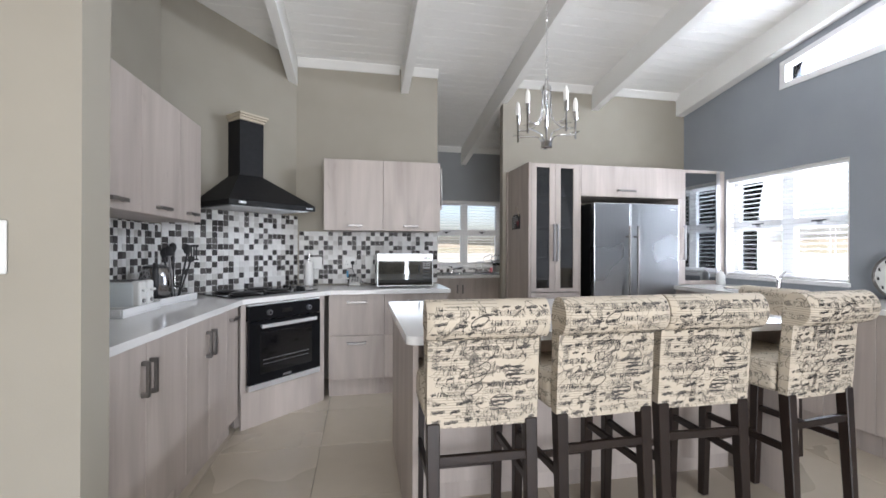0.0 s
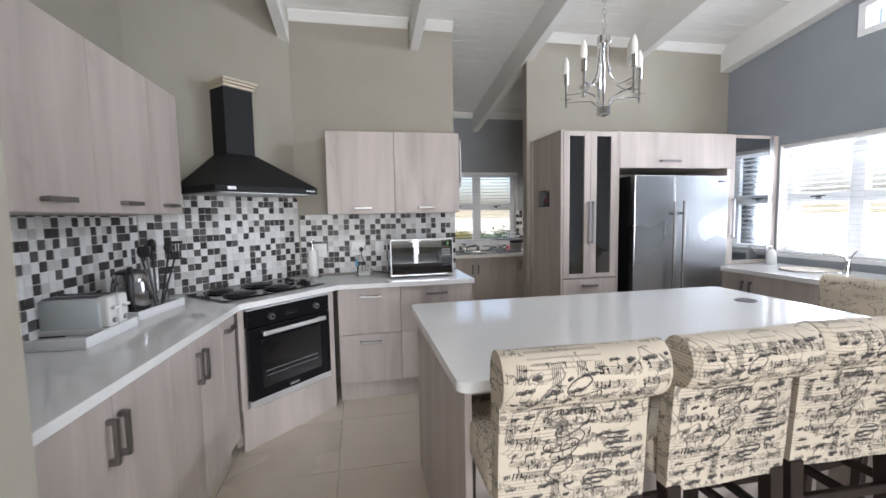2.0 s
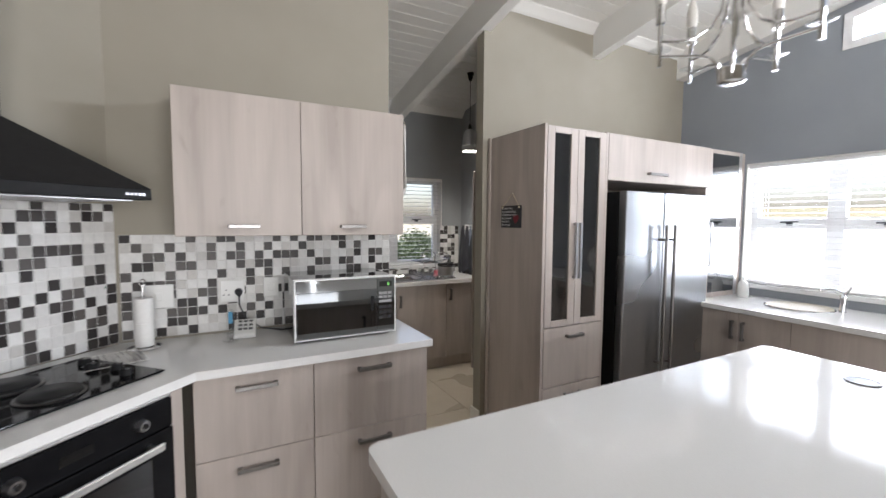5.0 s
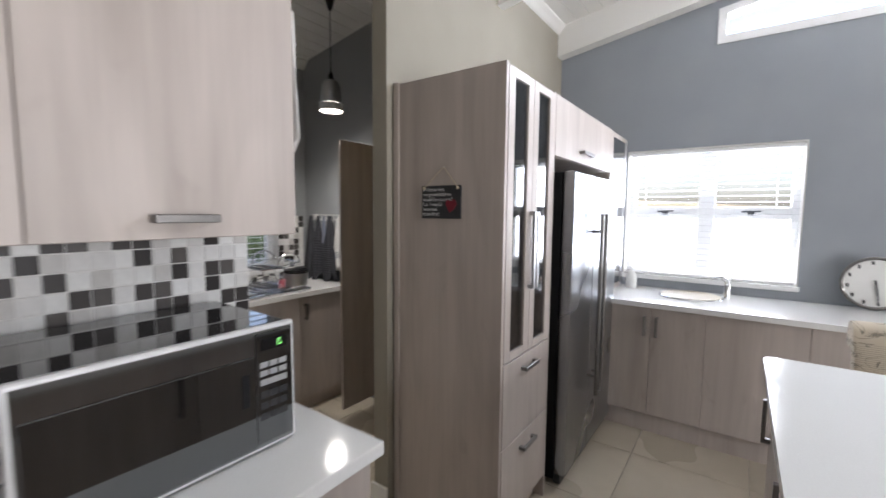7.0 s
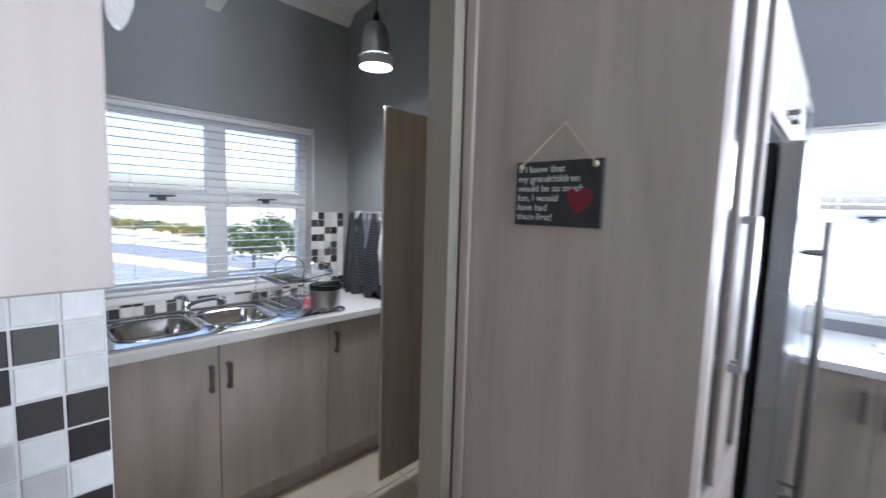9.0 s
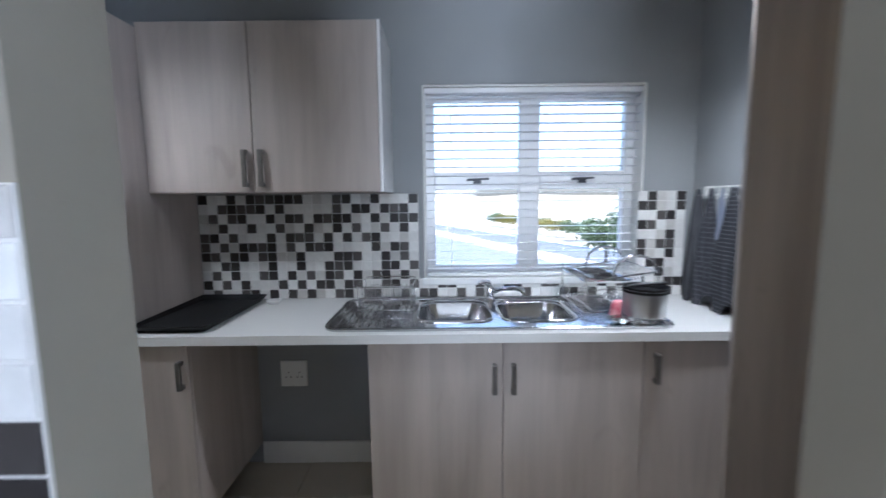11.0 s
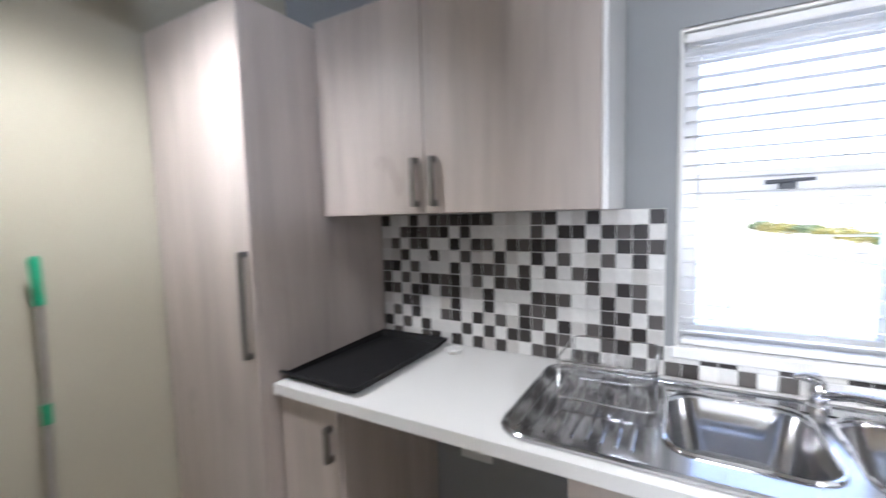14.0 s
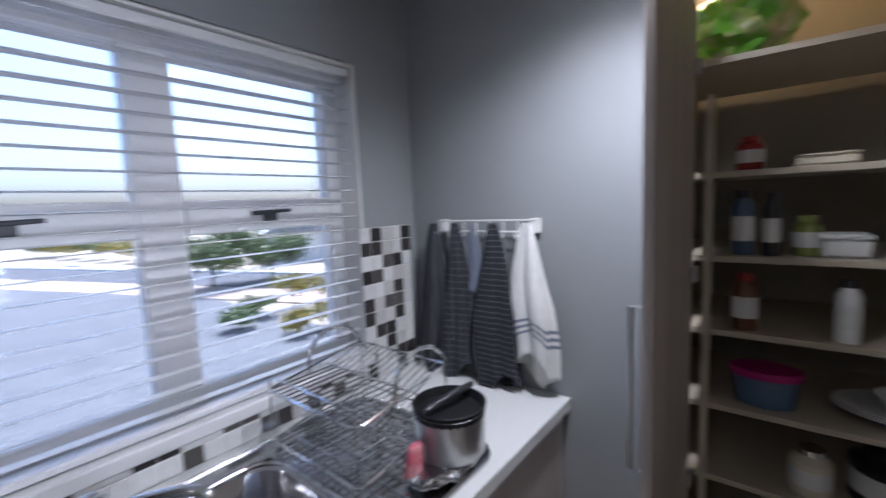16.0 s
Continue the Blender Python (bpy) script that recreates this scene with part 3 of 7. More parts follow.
# ---- windows ----
def window_unit(idx, m, w, h, label):
    """A white 2 x 2 sash window. Local x: width from 0, y: 0 inner wall face to outside, z from 0."""
    win = thing("window_%d" % idx, label, "window", m, kind="structure")
    d0, d1, f, mid = 0.10, 0.16, 0.055, 0.052
    for nm, a in (("window_frame", (0, w, d0, d1, 0, f)), ("window_frame", (0, w, d0, d1, h - f, h)), ("window_frame", (0, f, d0, d1, f, h - f)), ("window_frame", (w - f, w, d0, d1, f, h - f)),
                  ("mullion", (w / 2 - mid, w / 2 + mid, d0, d1, f, h - f)), ("transom", (f, w / 2 - mid, d0 - 0.004, d1, 0.455, 0.545)), ("transom", (w / 2 + mid, w - f, d0 - 0.004, d1, 0.455, 0.545))):
        part(nm, box(*a, bev=0.004), WHITE_GLOSS, win)
    for x0, x1 in ((f, w / 2 - mid), (w / 2 + mid, w - f)):
        for z0, z1 in ((f, 0.455), (0.545, h - f)):
            g = part("pane", box(x0, x1, d0 + 0.03, d0 + 0.034, z0, z1), PANE, win, "clear window glass")
            g.visible_shadow = False
        hd = part("handle", tube([((x0 + x1) / 2 - 0.055, d0 - 0.02, 0.505), ((x0 + x1) / 2 + 0.06, d0 - 0.022, 0.51)], [0.007, 0.005]), DARK_HANDLE, win, "dark sash stay")
        part("pivot", box((x0 + x1) / 2 - 0.02, (x0 + x1) / 2 + 0.02, d0 - 0.02, d0 - 0.003, 0.48, 0.505, 0.003), DARK_HANDLE, hd)
    part("window_sill", box(-0.012, w + 0.012, -0.012, d0 - 0.002, -0.03, 0.006, 0.004), WHITE_GLOSS, win)
    part("reveal", box(-0.003, 0.008, 0.0, d0 - 0.002, 0.001, h), WHITE, win)
    part("reveal", box(w - 0.008, w + 0.003, 0.0, d0 - 0.002, 0.001, h), WHITE, win)
    part("reveal", box(0.008, w - 0.008, 0.0, d0 - 0.002, h - 0.008, h + 0.003), WHITE, win)
    return win


def venetian_blind(m, w, h, tilt, n=21):
    bl = thing("venetian_blind", "white venetian blind, slats open, hung in the window recess", "blind", m)
    part("headrail", box(0.012, w - 0.012, 0.012, 0.062, h - 0.036, h - 0.01, 0.004), WHITE_GLOSS, bl)
    part("bottom_rail", box(0.016, w - 0.016, 0.014, 0.06, 0.010, 0.028, 0.004), WHITE_GLOSS, bl)
    bm = bmesh.new()
    prof = [(-0.018, 0.0), (-0.009, 0.0016), (0, 0.0022), (0.009, 0.0016), (0.018, 0.0), (0.018, -0.001), (0, 0.0012), (-0.018, -0.001)]
    ct, stt = math.cos(radians(tilt)), math.sin(radians(tilt))
    prism([(a * ct - b * stt, a * stt + b * ct) for a, b in prof], 0.016, w - 0.016, "x", bm)
    first = part("slat", bm, WHITE_GLOSS, bl)
    for i in range(n):
        s = first if i == 0 else new("slat", first.data)
        s.parent = bl
        s.location = (0, 0.037, 0.05 + (h - 0.10) * i / (n - 1))
    for x in (0.14, w - 0.14):
        for y in (0.0115, 0.0625):
            part("ladder_cord", tube([(x, y, 0.02), (x, y, h - 0.03)], 0.0011, 5), PLASTIC_WHITE, bl)
    return bl


M_N = pose(SX0, YS, SZ0)
window_unit(1, M_N, SX1 - SX0, SZ1 - SZ0, "white framed four-pane scullery window")
venetian_blind(M_N, SX1 - SX0, SZ1 - SZ0, -3)
M_E = pose(XR, WY1, WZ0, 0, 0, -90)
window_unit(2, M_E, WY1 - WY0, WZ1 - WZ0, "white framed four-pane kitchen window")
venetian_blind(M_E, WY1 - WY0, WZ1 - WZ0, -3)
# clerestory
cw = thing("window_3", "white framed raked clerestory window", "window", kind="structure")
outer = [(CY0, CZ), (CY1, CZ), (CY1, cler_top(CY1)), (CY0, cler_top(CY0))]
part("window_frame", prism([(CY0, CZ), (CY1, CZ), (CY1, CZ + 0.05), (CY0, CZ + 0.05)], XR - 0.01, XR + 0.12, "x"), WHITE_GLOSS, cw)
part("window_frame", prism([(CY0, cler_top(CY0) - 0.05), (CY1, cler_top(CY1) - 0.05), (CY1, cler_top(CY1)), (CY0, cler_top(CY0))], XR - 0.01, XR + 0.12, "x"), WHITE_GLOSS, cw)
part("window_frame", prism([(CY1 - 0.05, CZ + 0.05), (CY1, CZ + 0.05), (CY1, cler_top(CY1) - 0.05), (CY1 - 0.05, cler_top(CY1 - 0.05) - 0.05)], XR - 0.009, XR + 0.12, "x"), WHITE_GLOSS, cw)
part("window_frame", prism([(CY0, CZ + 0.05), (CY0 + 0.05, CZ + 0.05), (CY0 + 0.05, cler_top(CY0 + 0.05) - 0.05), (CY0, cler_top(CY0) - 0.05)], XR - 0.009, XR + 0.12, "x"), WHITE_GLOSS, cw)
part("mullion", prism([(5.72, CZ + 0.05), (5.78, CZ + 0.05), (5.78, cler_top(5.78) - 0.05), (5.72, cler_top(5.72) - 0.05)], XR - 0.005, XR + 0.11, "x"), WHITE_GLOSS, cw)
g = part("pane", prism([(CY0 + 0.05, CZ + 0.05), (CY1 - 0.05, CZ + 0.05), (CY1 - 0.05, cler_top(CY1) - 0.05), (CY0 + 0.05, cler_top(CY0) - 0.05)], XR + 0.06, XR + 0.064, "x"), PANE, cw)
g.visible_shadow = False
# sliding door behind the walk
sd = thing("door_2", "white framed sliding glass door", "door", kind="structure")
for x0, x1 in ((1.6, 1.67), (3.06, 3.14), (4.53, 4.6)):
    part("door_frame", box(x0, x1, 0.52, 0.58, 0, 2.25, 0.004), WHITE_GLOSS, sd)
part("door_frame", box(1.67, 4.53, 0.525, 0.575, 2.18, 2.25, 0.003), WHITE_GLOSS, sd)
for x0, x1 in ((1.67, 3.06), (3.14, 4.53)):
    g = part("pane", box(x0, x1, 0.548, 0.552, 0.0, 2.18), PANE, sd)
    g.visible_shadow = False


# ---- cabinets ----
def handle(parent, p, length, direction="z", out=(0, -1, 0), mat=None):
    """Square bar handle on two posts; p is its middle on the front."""
    o = Vector(out)
    d = Vector((0, 0, 1)) if direction == "z" else Vector((abs(o.y), abs(o.x), 0))
    c = Vector(p) + o * 0.024
    bm = bmesh.new()

    def slab(center, half):
        lo, hi = center - half, center + half
        box(lo.x, hi.x, lo.y, hi.y, lo.z, hi.z, 0.0015, bm)
    cross = Vector((1, 1, 1)) - Vector([abs(q) for q in d]) - Vector([abs(q) for q in o])
    slab(c, Vector([abs(q) for q in d]) * (length / 2) + cross * 0.009 + Vector([abs(q) for q in o]) * 0.0065)
    for s in (-1, 1):
        e = Vector(p) + o * 0.0126 + d * s * (length / 2 - 0.008)
        slab(e, Vector([abs(q) for q in d]) * 0.009 + cross * 0.0085 + Vector([abs(q) for q in o]) * 0.0125)
    return part("handle", bm, mat or NICKEL, parent, "satin metal bar handle")


def cabinet(name, label, m, w, d, z0, z1, fronts, category="cabinet", kick=0.0, group="", thickness=0.018, body_mat=None):
    """Local x along the front, front face at y = 0, carcass behind to +y. fronts: (x0, x1, z0, z1, handle x, handle z, length, dir)."""
    cab = thing(name, label, category, m, group)
    part("body", box(0.001, w - 0.001, thickness + 0.001, d, z0, z1, 0.001), body_mat or WOOD, cab)
    if kick:
        part("plinth", box(0.001, w - 0.001, 0.055, 0.07, 0.0, z0 - 0.001), WOOD, cab)
    for x0, x1, a, b, hx, hz, ln, dr in fronts:
        dd = part("door" if dr == "z" else "drawer_front", box(x0 + 0.0015, x1 - 0.0015, 0, thickness, a + 0.0015, b - 0.0015, 0.0015), WOOD, cab)
        if ln:
            handle(dd, (hx, 0, hz), ln, dr)
    return cab


# left run along the west wall; front faces +x
def west(y):
    return pose(1.742 + 0.0524 * (y - 5.09), y, 0, 0, 0, 87)


KT = 0.862
cabinet("base_cabinet", "washed oak base cabinet filler beside the wall end", west(5.09), 0.13, 0.51, 0.12, KT, [(0, 0.13, 0.12, KT, 0, 0, 0, "z")], kick=1, group="kitchen base cabinets")
cabinet("base_cabinet", "washed oak base cabinet with two doors under the counter", west(5.22), 0.71, 0.51, 0.12, KT,
        [(0, 0.355, 0.12, KT, 0.325, 0.715, 0.145, "z"), (0.355, 0.71, 0.12, KT, 0.385, 0.715, 0.145, "z")], kick=1, group="kitchen base cabinets")
cabinet("base_cabinet", "washed oak base cabinet with two narrow doors", west(5.93), 0.54, 0.51, 0.12, KT,
        [(0, 0.27, 0.12, KT, 0.238, 0.715, 0.145, "z"), (0.27, 0.54, 0.12, KT, 0.302, 0.715, 0.145, "z")], kick=1, group="kitchen base cabinets")
cabinet("base_cabinet", "narrow washed oak pull-out cabinet beside the oven", west(6.47), 0.20, 0.51, 0.12, KT,
        [(0, 0.20, 0.12, KT, 0.10, 0.79, 0.12, "x")], kick=1, group="kitchen base cabinets")
# drawers along the back wall; front faces -y
for x0, x1 in ((2.37, 2.83), (2.83, 3.385)):
    w = x1 - x0
    cabinet("drawer_cabinet", "washed oak cabinet with two deep drawers", pose(x0, 7.248, 0), w, 0.55, 0.15, KT,
            [(0, w, 0.15, 0.515, w / 2, 0.455, 0.16, "x"), (0, w, 0.515, KT, w / 2, 0.80, 0.16, "x")], kick=1, group="kitchen base cabinets")
# wall cabinets
for y0, y1, hy in ((5.09, 5.55, 0.23), (5.55, 6.0, 0.22), (6.0, 6.46, 0.23), (6.46, 6.80, 0.17)):
    cabinet("wall_cabinet", "washed oak wall cabinet on the counter wall", pose(1.55, y0, 0, 0, 0, 90), y1 - y0, 0.325, 1.42, 2.08,
            [(0, y1 - y0, 1.42, 2.08, hy, 1.465, 0.14, "x")], group="kitchen wall cabinets")
for x0, x1, hx in ((2.307, 2.83, 0.27), (2.83, 3.36, 0.25)):
    cabinet("wall_cabinet", "washed oak wall cabinet above the microwave", pose(x0, 7.50, 0), x1 - x0, 0.305, 1.41, 2.05,
            [(0, x1 - x0, 1.41, 2.05, hx, 1.455, 0.13, "x")], group="kitchen wall cabinets")
# kitchen worktop, one piece round the corner
bm = prism([(XL + 0.004, 5.085), (1.766, 5.085), (1.850, 6.68), (2.385, 7.215), (3.40, 7.215), (3.40, YB - 0.004), (2.05, YB - 0.004), (XL + 0.004, 7.0)], 0.865, 0.90, "z", bev=0.003)
solid("worktop", bm, QUARTZ, "white quartz worktop running round the corner", "worktop")

# island
isl = thing("kitchen_island", "washed oak kitchen island with panelled ends", "island")
part("body", box(2.86, 4.73, 5.66, 6.36, 0.10, 0.862, 0.002), WOOD, isl)
part("plinth", box(2.88, 4.71, 5.70, 6.30, 0.0, 0.099), WOOD, isl)
for x in (2.835, 4.73):
    part("end_panel", box(x, x + 0.024, 5.34, 6.375, 0.0, 0.862, 0.002), WOOD, isl)
for i in range(3):
    a = 2.865 + i * 0.62
    f = part("door", box(a + 0.002, a + 0.618, 6.361, 6.379, 0.12, 0.858, 0.0015), WOOD, isl)
    handle(f, (a + 0.55, 6.379, 0.68), 0.17, "z", (0, 1, 0))
e = part("drawer_front", box(4.7545, 4.772, 5.68, 6.36, 0.12, 0.858, 0.0015), WOOD, isl)
handle(e, (4.772, 6.20, 0.70), 0.17, "z", (1, 0, 0))
solid("island_worktop", prism(rounded(2.805, 4.79, 5.29, 6.415, 0.035), 0.865, 0.90, "z", bev=0.003), QUARTZ, "glossy white quartz island worktop", "worktop")
sk = thing("pop_up_socket", "round dark pop-up socket set in the white island worktop", "socket", pose(4.575, 6.0, 0.9))
part("rim", tube(arc((0, 0, 0.002), 0.050, 0, 337.5, 15, "xy"), 0.004, 6, closed=True), NICKEL, sk, smooth=True)
part("lid", lathe([(0, 0.004), (0.046, 0.004), (0.047, 0.001), (0, 0.0005)], 24), PLASTIC_BLACK, sk, "dull dark lid")

# tall cupboard
tall = thing("tall_cupboard", "tall washed oak cupboard with two glazed doors", "cupboard", pose(4.147, 7.28, 0))
part("side_panel", box(0, 0.02, 0.0, 0.575, 0.0, 2.055, 0.0015), WOOD, tall)
part("side_panel", box(0.505, 0.525, 0.0, 0.575, 0.0, 2.055, 0.0015), WOOD, tall)
part("back_panel", box(0.02, 0.505, 0.555, 0.57, 0.1, 2.05), WOOD, tall)
part("top", box(0.02, 0.505, 0.02, 0.555, 2.03, 2.05), WOOD, tall)
part("lower_body", box(0.02, 0.505, 0.021, 0.555, 0.12, 0.84), WOOD, tall)
part("plinth", box(0.02, 0.505, 0.055, 0.07, 0.0, 0.119), WOOD, tall)
part("scribe_trim", box(-0.012, -0.0005, 0.54, 0.572, 0.0, 2.06, 0.003), WOOD, tall)
for z in (1.15, 1.45, 1.75):
    part("shelf", box(0.021, 0.504, 0.05, 0.55, z, z + 0.018), WOOD, tall)
for x0, x1, hx in ((0.022, 0.262, 0.245), (0.263, 0.503, 0.28)):
    dr = part("door", box(x0, x0 + 0.055, -0.002, 0.018, 0.85, 2.045, 0.0015), WOOD, tall)
    part("stile", box(x1 - 0.055, x1, -0.002, 0.018, 0.85, 2.045, 0.0015), WOOD, dr)
    part("rail", box(x0 + 0.055, x1 - 0.055, -0.002, 0.018, 0.85, 0.885), WOOD, dr)
    part("rail", box(x0 + 0.055, x1 - 0.055, -0.002, 0.018, 2.01, 2.045), WOOD, dr)
    part("pane", box(x0 + 0.055, x1 - 0.055, 0.006, 0.010, 0.885, 2.01), SMOKED, dr, "dark glass pane")
    handle(dr, (hx, -0.002, 1.31), 0.34, "z", mat=STEEL)
for a, b in ((0.12, 0.475), (0.478, 0.845)):
    f = part("drawer_front", box(0.022, 0.503, -0.002, 0.018, a, b - 0.003, 0.0015), WOOD, tall)
    handle(f, (0.262, -0.002, b - 0.06), 0.14, "x")
# glassware behind the doors
random.seed(3)
for z in (0.842, 1.168, 1.468, 1.768):
    for i in range(4):
        h = random.uniform(0.07, 0.15)
        bm = lathe([(0.0, 0.002), (0.024, 0.002), (0.03, h), (0.027, h), (0.021, 0.008), (0, 0.008)], 12)
        solid("drinking_glass", bm, CLEAR, "clear drinking glass on a cupboard shelf", "glass", pose(4.147 + 0.09 + i * 0.11, 7.28 + random.uniform(0.12, 0.3), z), group="cupboard glassware", smooth=True)

# over-fridge cabinet and surround
cabinet("bridge_cabinet", "washed oak bridge cabinet above the fridge", pose(4.673, 7.28, 0), 1.103, 0.575, 1.755, 2.052,
        [(0, 1.103, 1.755, 2.052, 0.475, 1.815, 0.19, "x")])
solid("fridge_side_panel", box(5.73, 5.776, 7.28, 7.855, 0.0, 1.753, 0.0015), WOOD, "tall washed oak panel beside the fridge", "panel")


# ---- fridge ----
fr = thing("fridge", "stainless steel side-by-side fridge with long bar handles", "fridge", pose(4.768, 7.208, 0))
part("body", box(0.004, 0.906, 0.065, 0.60, 0.03, 1.685, 0.004), BLACK_MATT, fr)
for x0, x1 in ((0, 0.376), (0.380, 0.91)):
    d = part("door", box(x0, x1, 0.0, 0.06, 0.07, 1.688, 0.008, seg=2), FRIDGE_STEEL, fr)
    hx = 0.335 if x0 == 0 else 0.425
    h = part("handle", tube([(hx, -0.055, 0.42), (hx, -0.055, 1.47)], 0.012, 12), NICKEL, d, smooth=True)
    for z in (0.53, 1.37):
        part("post", tube([(hx, -0.05, z), (hx, 0.001, z)], 0.008, 8), NICKEL, h, smooth=True)
part("grille", box(0.01, 0.90, 0.03, 0.064, 0.012, 0.066), PLASTIC_BLACK, fr)
for x in (0.05, 0.86):
    part("foot", lathe([(0, 0), (0.022, 0), (0.022, 0.03), (0, 0.03)], 12, (x, 0.06, 0)), PLASTIC_BLACK, fr)
part("badge", box(0.80, 0.87, -0.0015, 0.0005, 1.63, 1.642), CHROME, fr)

# glazed corner cabinet standing on the window counter
gc = thing("corner_cabinet", "counter-top cabinet with a dark reflecting glass door", "cabinet", pose(5.777, 7.285, 0))
part("body", box(0.0, 0.52, 0.02, 0.56, 0.902, 2.05, 0.001), WOOD, gc)
d = part("door", box(0.002, 0.04, 0, 0.019, 0.905, 2.048, 0.0015), WOOD, gc)
part("stile", box(0.405, 0.445, 0, 0.019, 0.905, 2.048, 0.0015), STEEL, d, "pale metal edge")
part("rail", box(0.04, 0.405, 0, 0.019, 2.02, 2.048), WOOD, d)
part("rail", box(0.04, 0.405, 0, 0.019, 0.905, 0.94), WOOD, d)
part("pane", box(0.04, 0.405, 0.004, 0.012, 0.94, 2.02), HAZY_GLASS, d, "dark mirror glass")
handle(d, (0.022, 0, 1.32), 0.34, "z", mat=STEEL)

# window counter along the east wall
cx = 5.645
for y0, y1, style in ((6.66, 7.27, "doors"), (6.17, 6.66, "panel"), (5.60, 6.17, "doors"), (5.04, 5.60, "doors")):
    w = y1 - y0
    half = w / 2
    if style == "panel":
        fronts = [(0, w, 0.14, KT, 0, 0, 0, "z")]
    else:
        fronts = [(0, half, 0.14, KT, half - 0.035, 0.74, 0.13, "z"), (half, w, 0.14, KT, half + 0.035, 0.74, 0.13, "z")]
    cabinet("base_cabinet", "washed oak base cabinet under the window counter", pose(cx, y1, 0, 0, 0, -90), w, 0.66, 0.14, KT, fronts, kick=1, group="window counter cabinets")
bm = prism([(5.62, 5.03), (XR - 0.003, 5.03), (XR - 0.003, YB + 0.04), (5.785, YB + 0.04), (5.785, 7.27), (5.62, 7.27)], 0.865, 0.90, "z", bev=0.003)
solid("window_worktop", bm, QUARTZ, "white quartz worktop under the kitchen window", "worktop")

# ---- oven, hob and hood in the diagonal corner ----
DG = pose(1.63, 7.40, 0, 0, 0, 45)
oh = thing("oven_housing", "washed oak corner housing round the oven", "cabinet", DG @ pose(0, -0.045, 0))
part("bottom_panel", box(-0.34, 0.372, -0.585, -0.565, 0.0, 0.253, 0.001), WOOD, oh)
part("side_panel", box(-0.345, -0.308, -0.585, -0.565, 0.253, 0.862, 0.001), WOOD, oh)
part("side_panel", box(0.313, 0.372, -0.585, -0.565, 0.253, 0.862, 0.001), WOOD, oh)
part("body", box(-0.34, 0.34, -0.50, -0.08, 0.0, 0.86), WOOD, oh)
ov = thing("built_in_oven", "black built-in oven with steel trim and two knobs", "oven", DG @ pose(0, -0.045, 0))
part("door", box(-0.303, 0.308, -0.615, -0.588, 0.299, 0.735, 0.004), OVEN_BLACK, ov)
part("door_glass", box(-0.222, 0.222, -0.6185, -0.6155, 0.36, 0.655, 0.001), BLACK_GLASS, ov)
part("control_panel", box(-0.303, 0.308, -0.612, -0.566, 0.739, 0.842, 0.004), OVEN_BLACK, ov)
part("trim", box(-0.303, 0.308, -0.606, -0.566, 0.845, 0.857, 0.002), ALUMINIUM, ov, "steel trim strip")
part("trim", box(-0.303, 0.308, -0.614, -0.566, 0.258, 0.296, 0.003), ALUMINIUM, ov, "steel trim strip")
hb = part("handle", box(-0.235, 0.235, -0.667, -0.652, 0.690, 0.716, 0.004), ALUMINIUM, ov, "flat steel handle")
for x in (-0.21, 0.21):
    part("post", box(x - 0.01, x + 0.01, -0.653, -0.6155, 0.695, 0.711, 0.002), STEEL, hb)
for x in (-0.15, 0.19):
    kb = part("knob", tube([(x, -0.612, 0.79), (x, -0.634, 0.79)], [0.02, 0.017], 20), STEEL, ov, smooth=True)
    part("cap", tube([(x, -0.634, 0.79), (x, -0.638, 0.79)], 0.010, 12), BLACK, kb)
part("display", box(-0.045, 0.045, -0.6135, -0.6115, 0.775, 0.805), BLACK_GLASS, ov)
part("inner_rack", tube([(-0.20, -0.6192, 0.46), (0.19, -0.6192, 0.46)], 0.0025, 6), STEEL, ov)
part("inner_rack", tube([(-0.20, -0.6192, 0.43), (0.19, -0.6192, 0.43)], 0.0018, 6), STEEL, ov)
part("mark", box(-0.035, 0.035, -0.6165, -0.6148, 0.313, 0.327), STEEL, ov)

hob = thing("electric_hob", "black glass hob with four raised solid hotplates", "hob", DG @ pose(0.0, -0.325, 0.902))
part("glass_top", box(-0.37, 0.37, -0.225, 0.225, 0, 0.008, 0.003, seg=2), HOB_GLASS, hob)
for bx, by, r in ((-0.20, -0.105, 0.095), (-0.215, 0.105, 0.078), (0.075, -0.10, 0.083), (0.06, 0.11, 0.092)):
    b = part("hotplate", lathe([(0, 0.0255), (r * 0.30, 0.0255), (r * 0.34, 0.024), (r * 0.88, 0.024), (r * 0.96, 0.021), (r, 0.016), (r, 0.0135), (0, 0.0135)], 32, (bx, by, 0)), HOTPLATE, hob, smooth=True)
    part("rim", lathe([(r + 0.006, 0.0082), (r + 0.008, 0.012), (r + 0.003, 0.0134), (r - 0.004, 0.0134), (r - 0.004, 0.0082)], 32, (bx, by, 0)), NICKEL, b, "dark steel spill ring", smooth=True)
for i in range(4):
    k = part("knob", lathe([(0, 0.008), (0.021, 0.008), (0.019, 0.028), (0.016, 0.030), (0, 0.030)], 18, (0.285 + (0.03 if i % 2 else 0), -0.14 + i * 0.09, 0)), BLACK_MATT, hob, smooth=True)
    part("pointer", box(0.283 + (0.03 if i % 2 else 0), 0.287 + (0.03 if i % 2 else 0), -0.156 + i * 0.09, -0.14 + i * 0.09, 0.0301, 0.0312), STEEL, k)

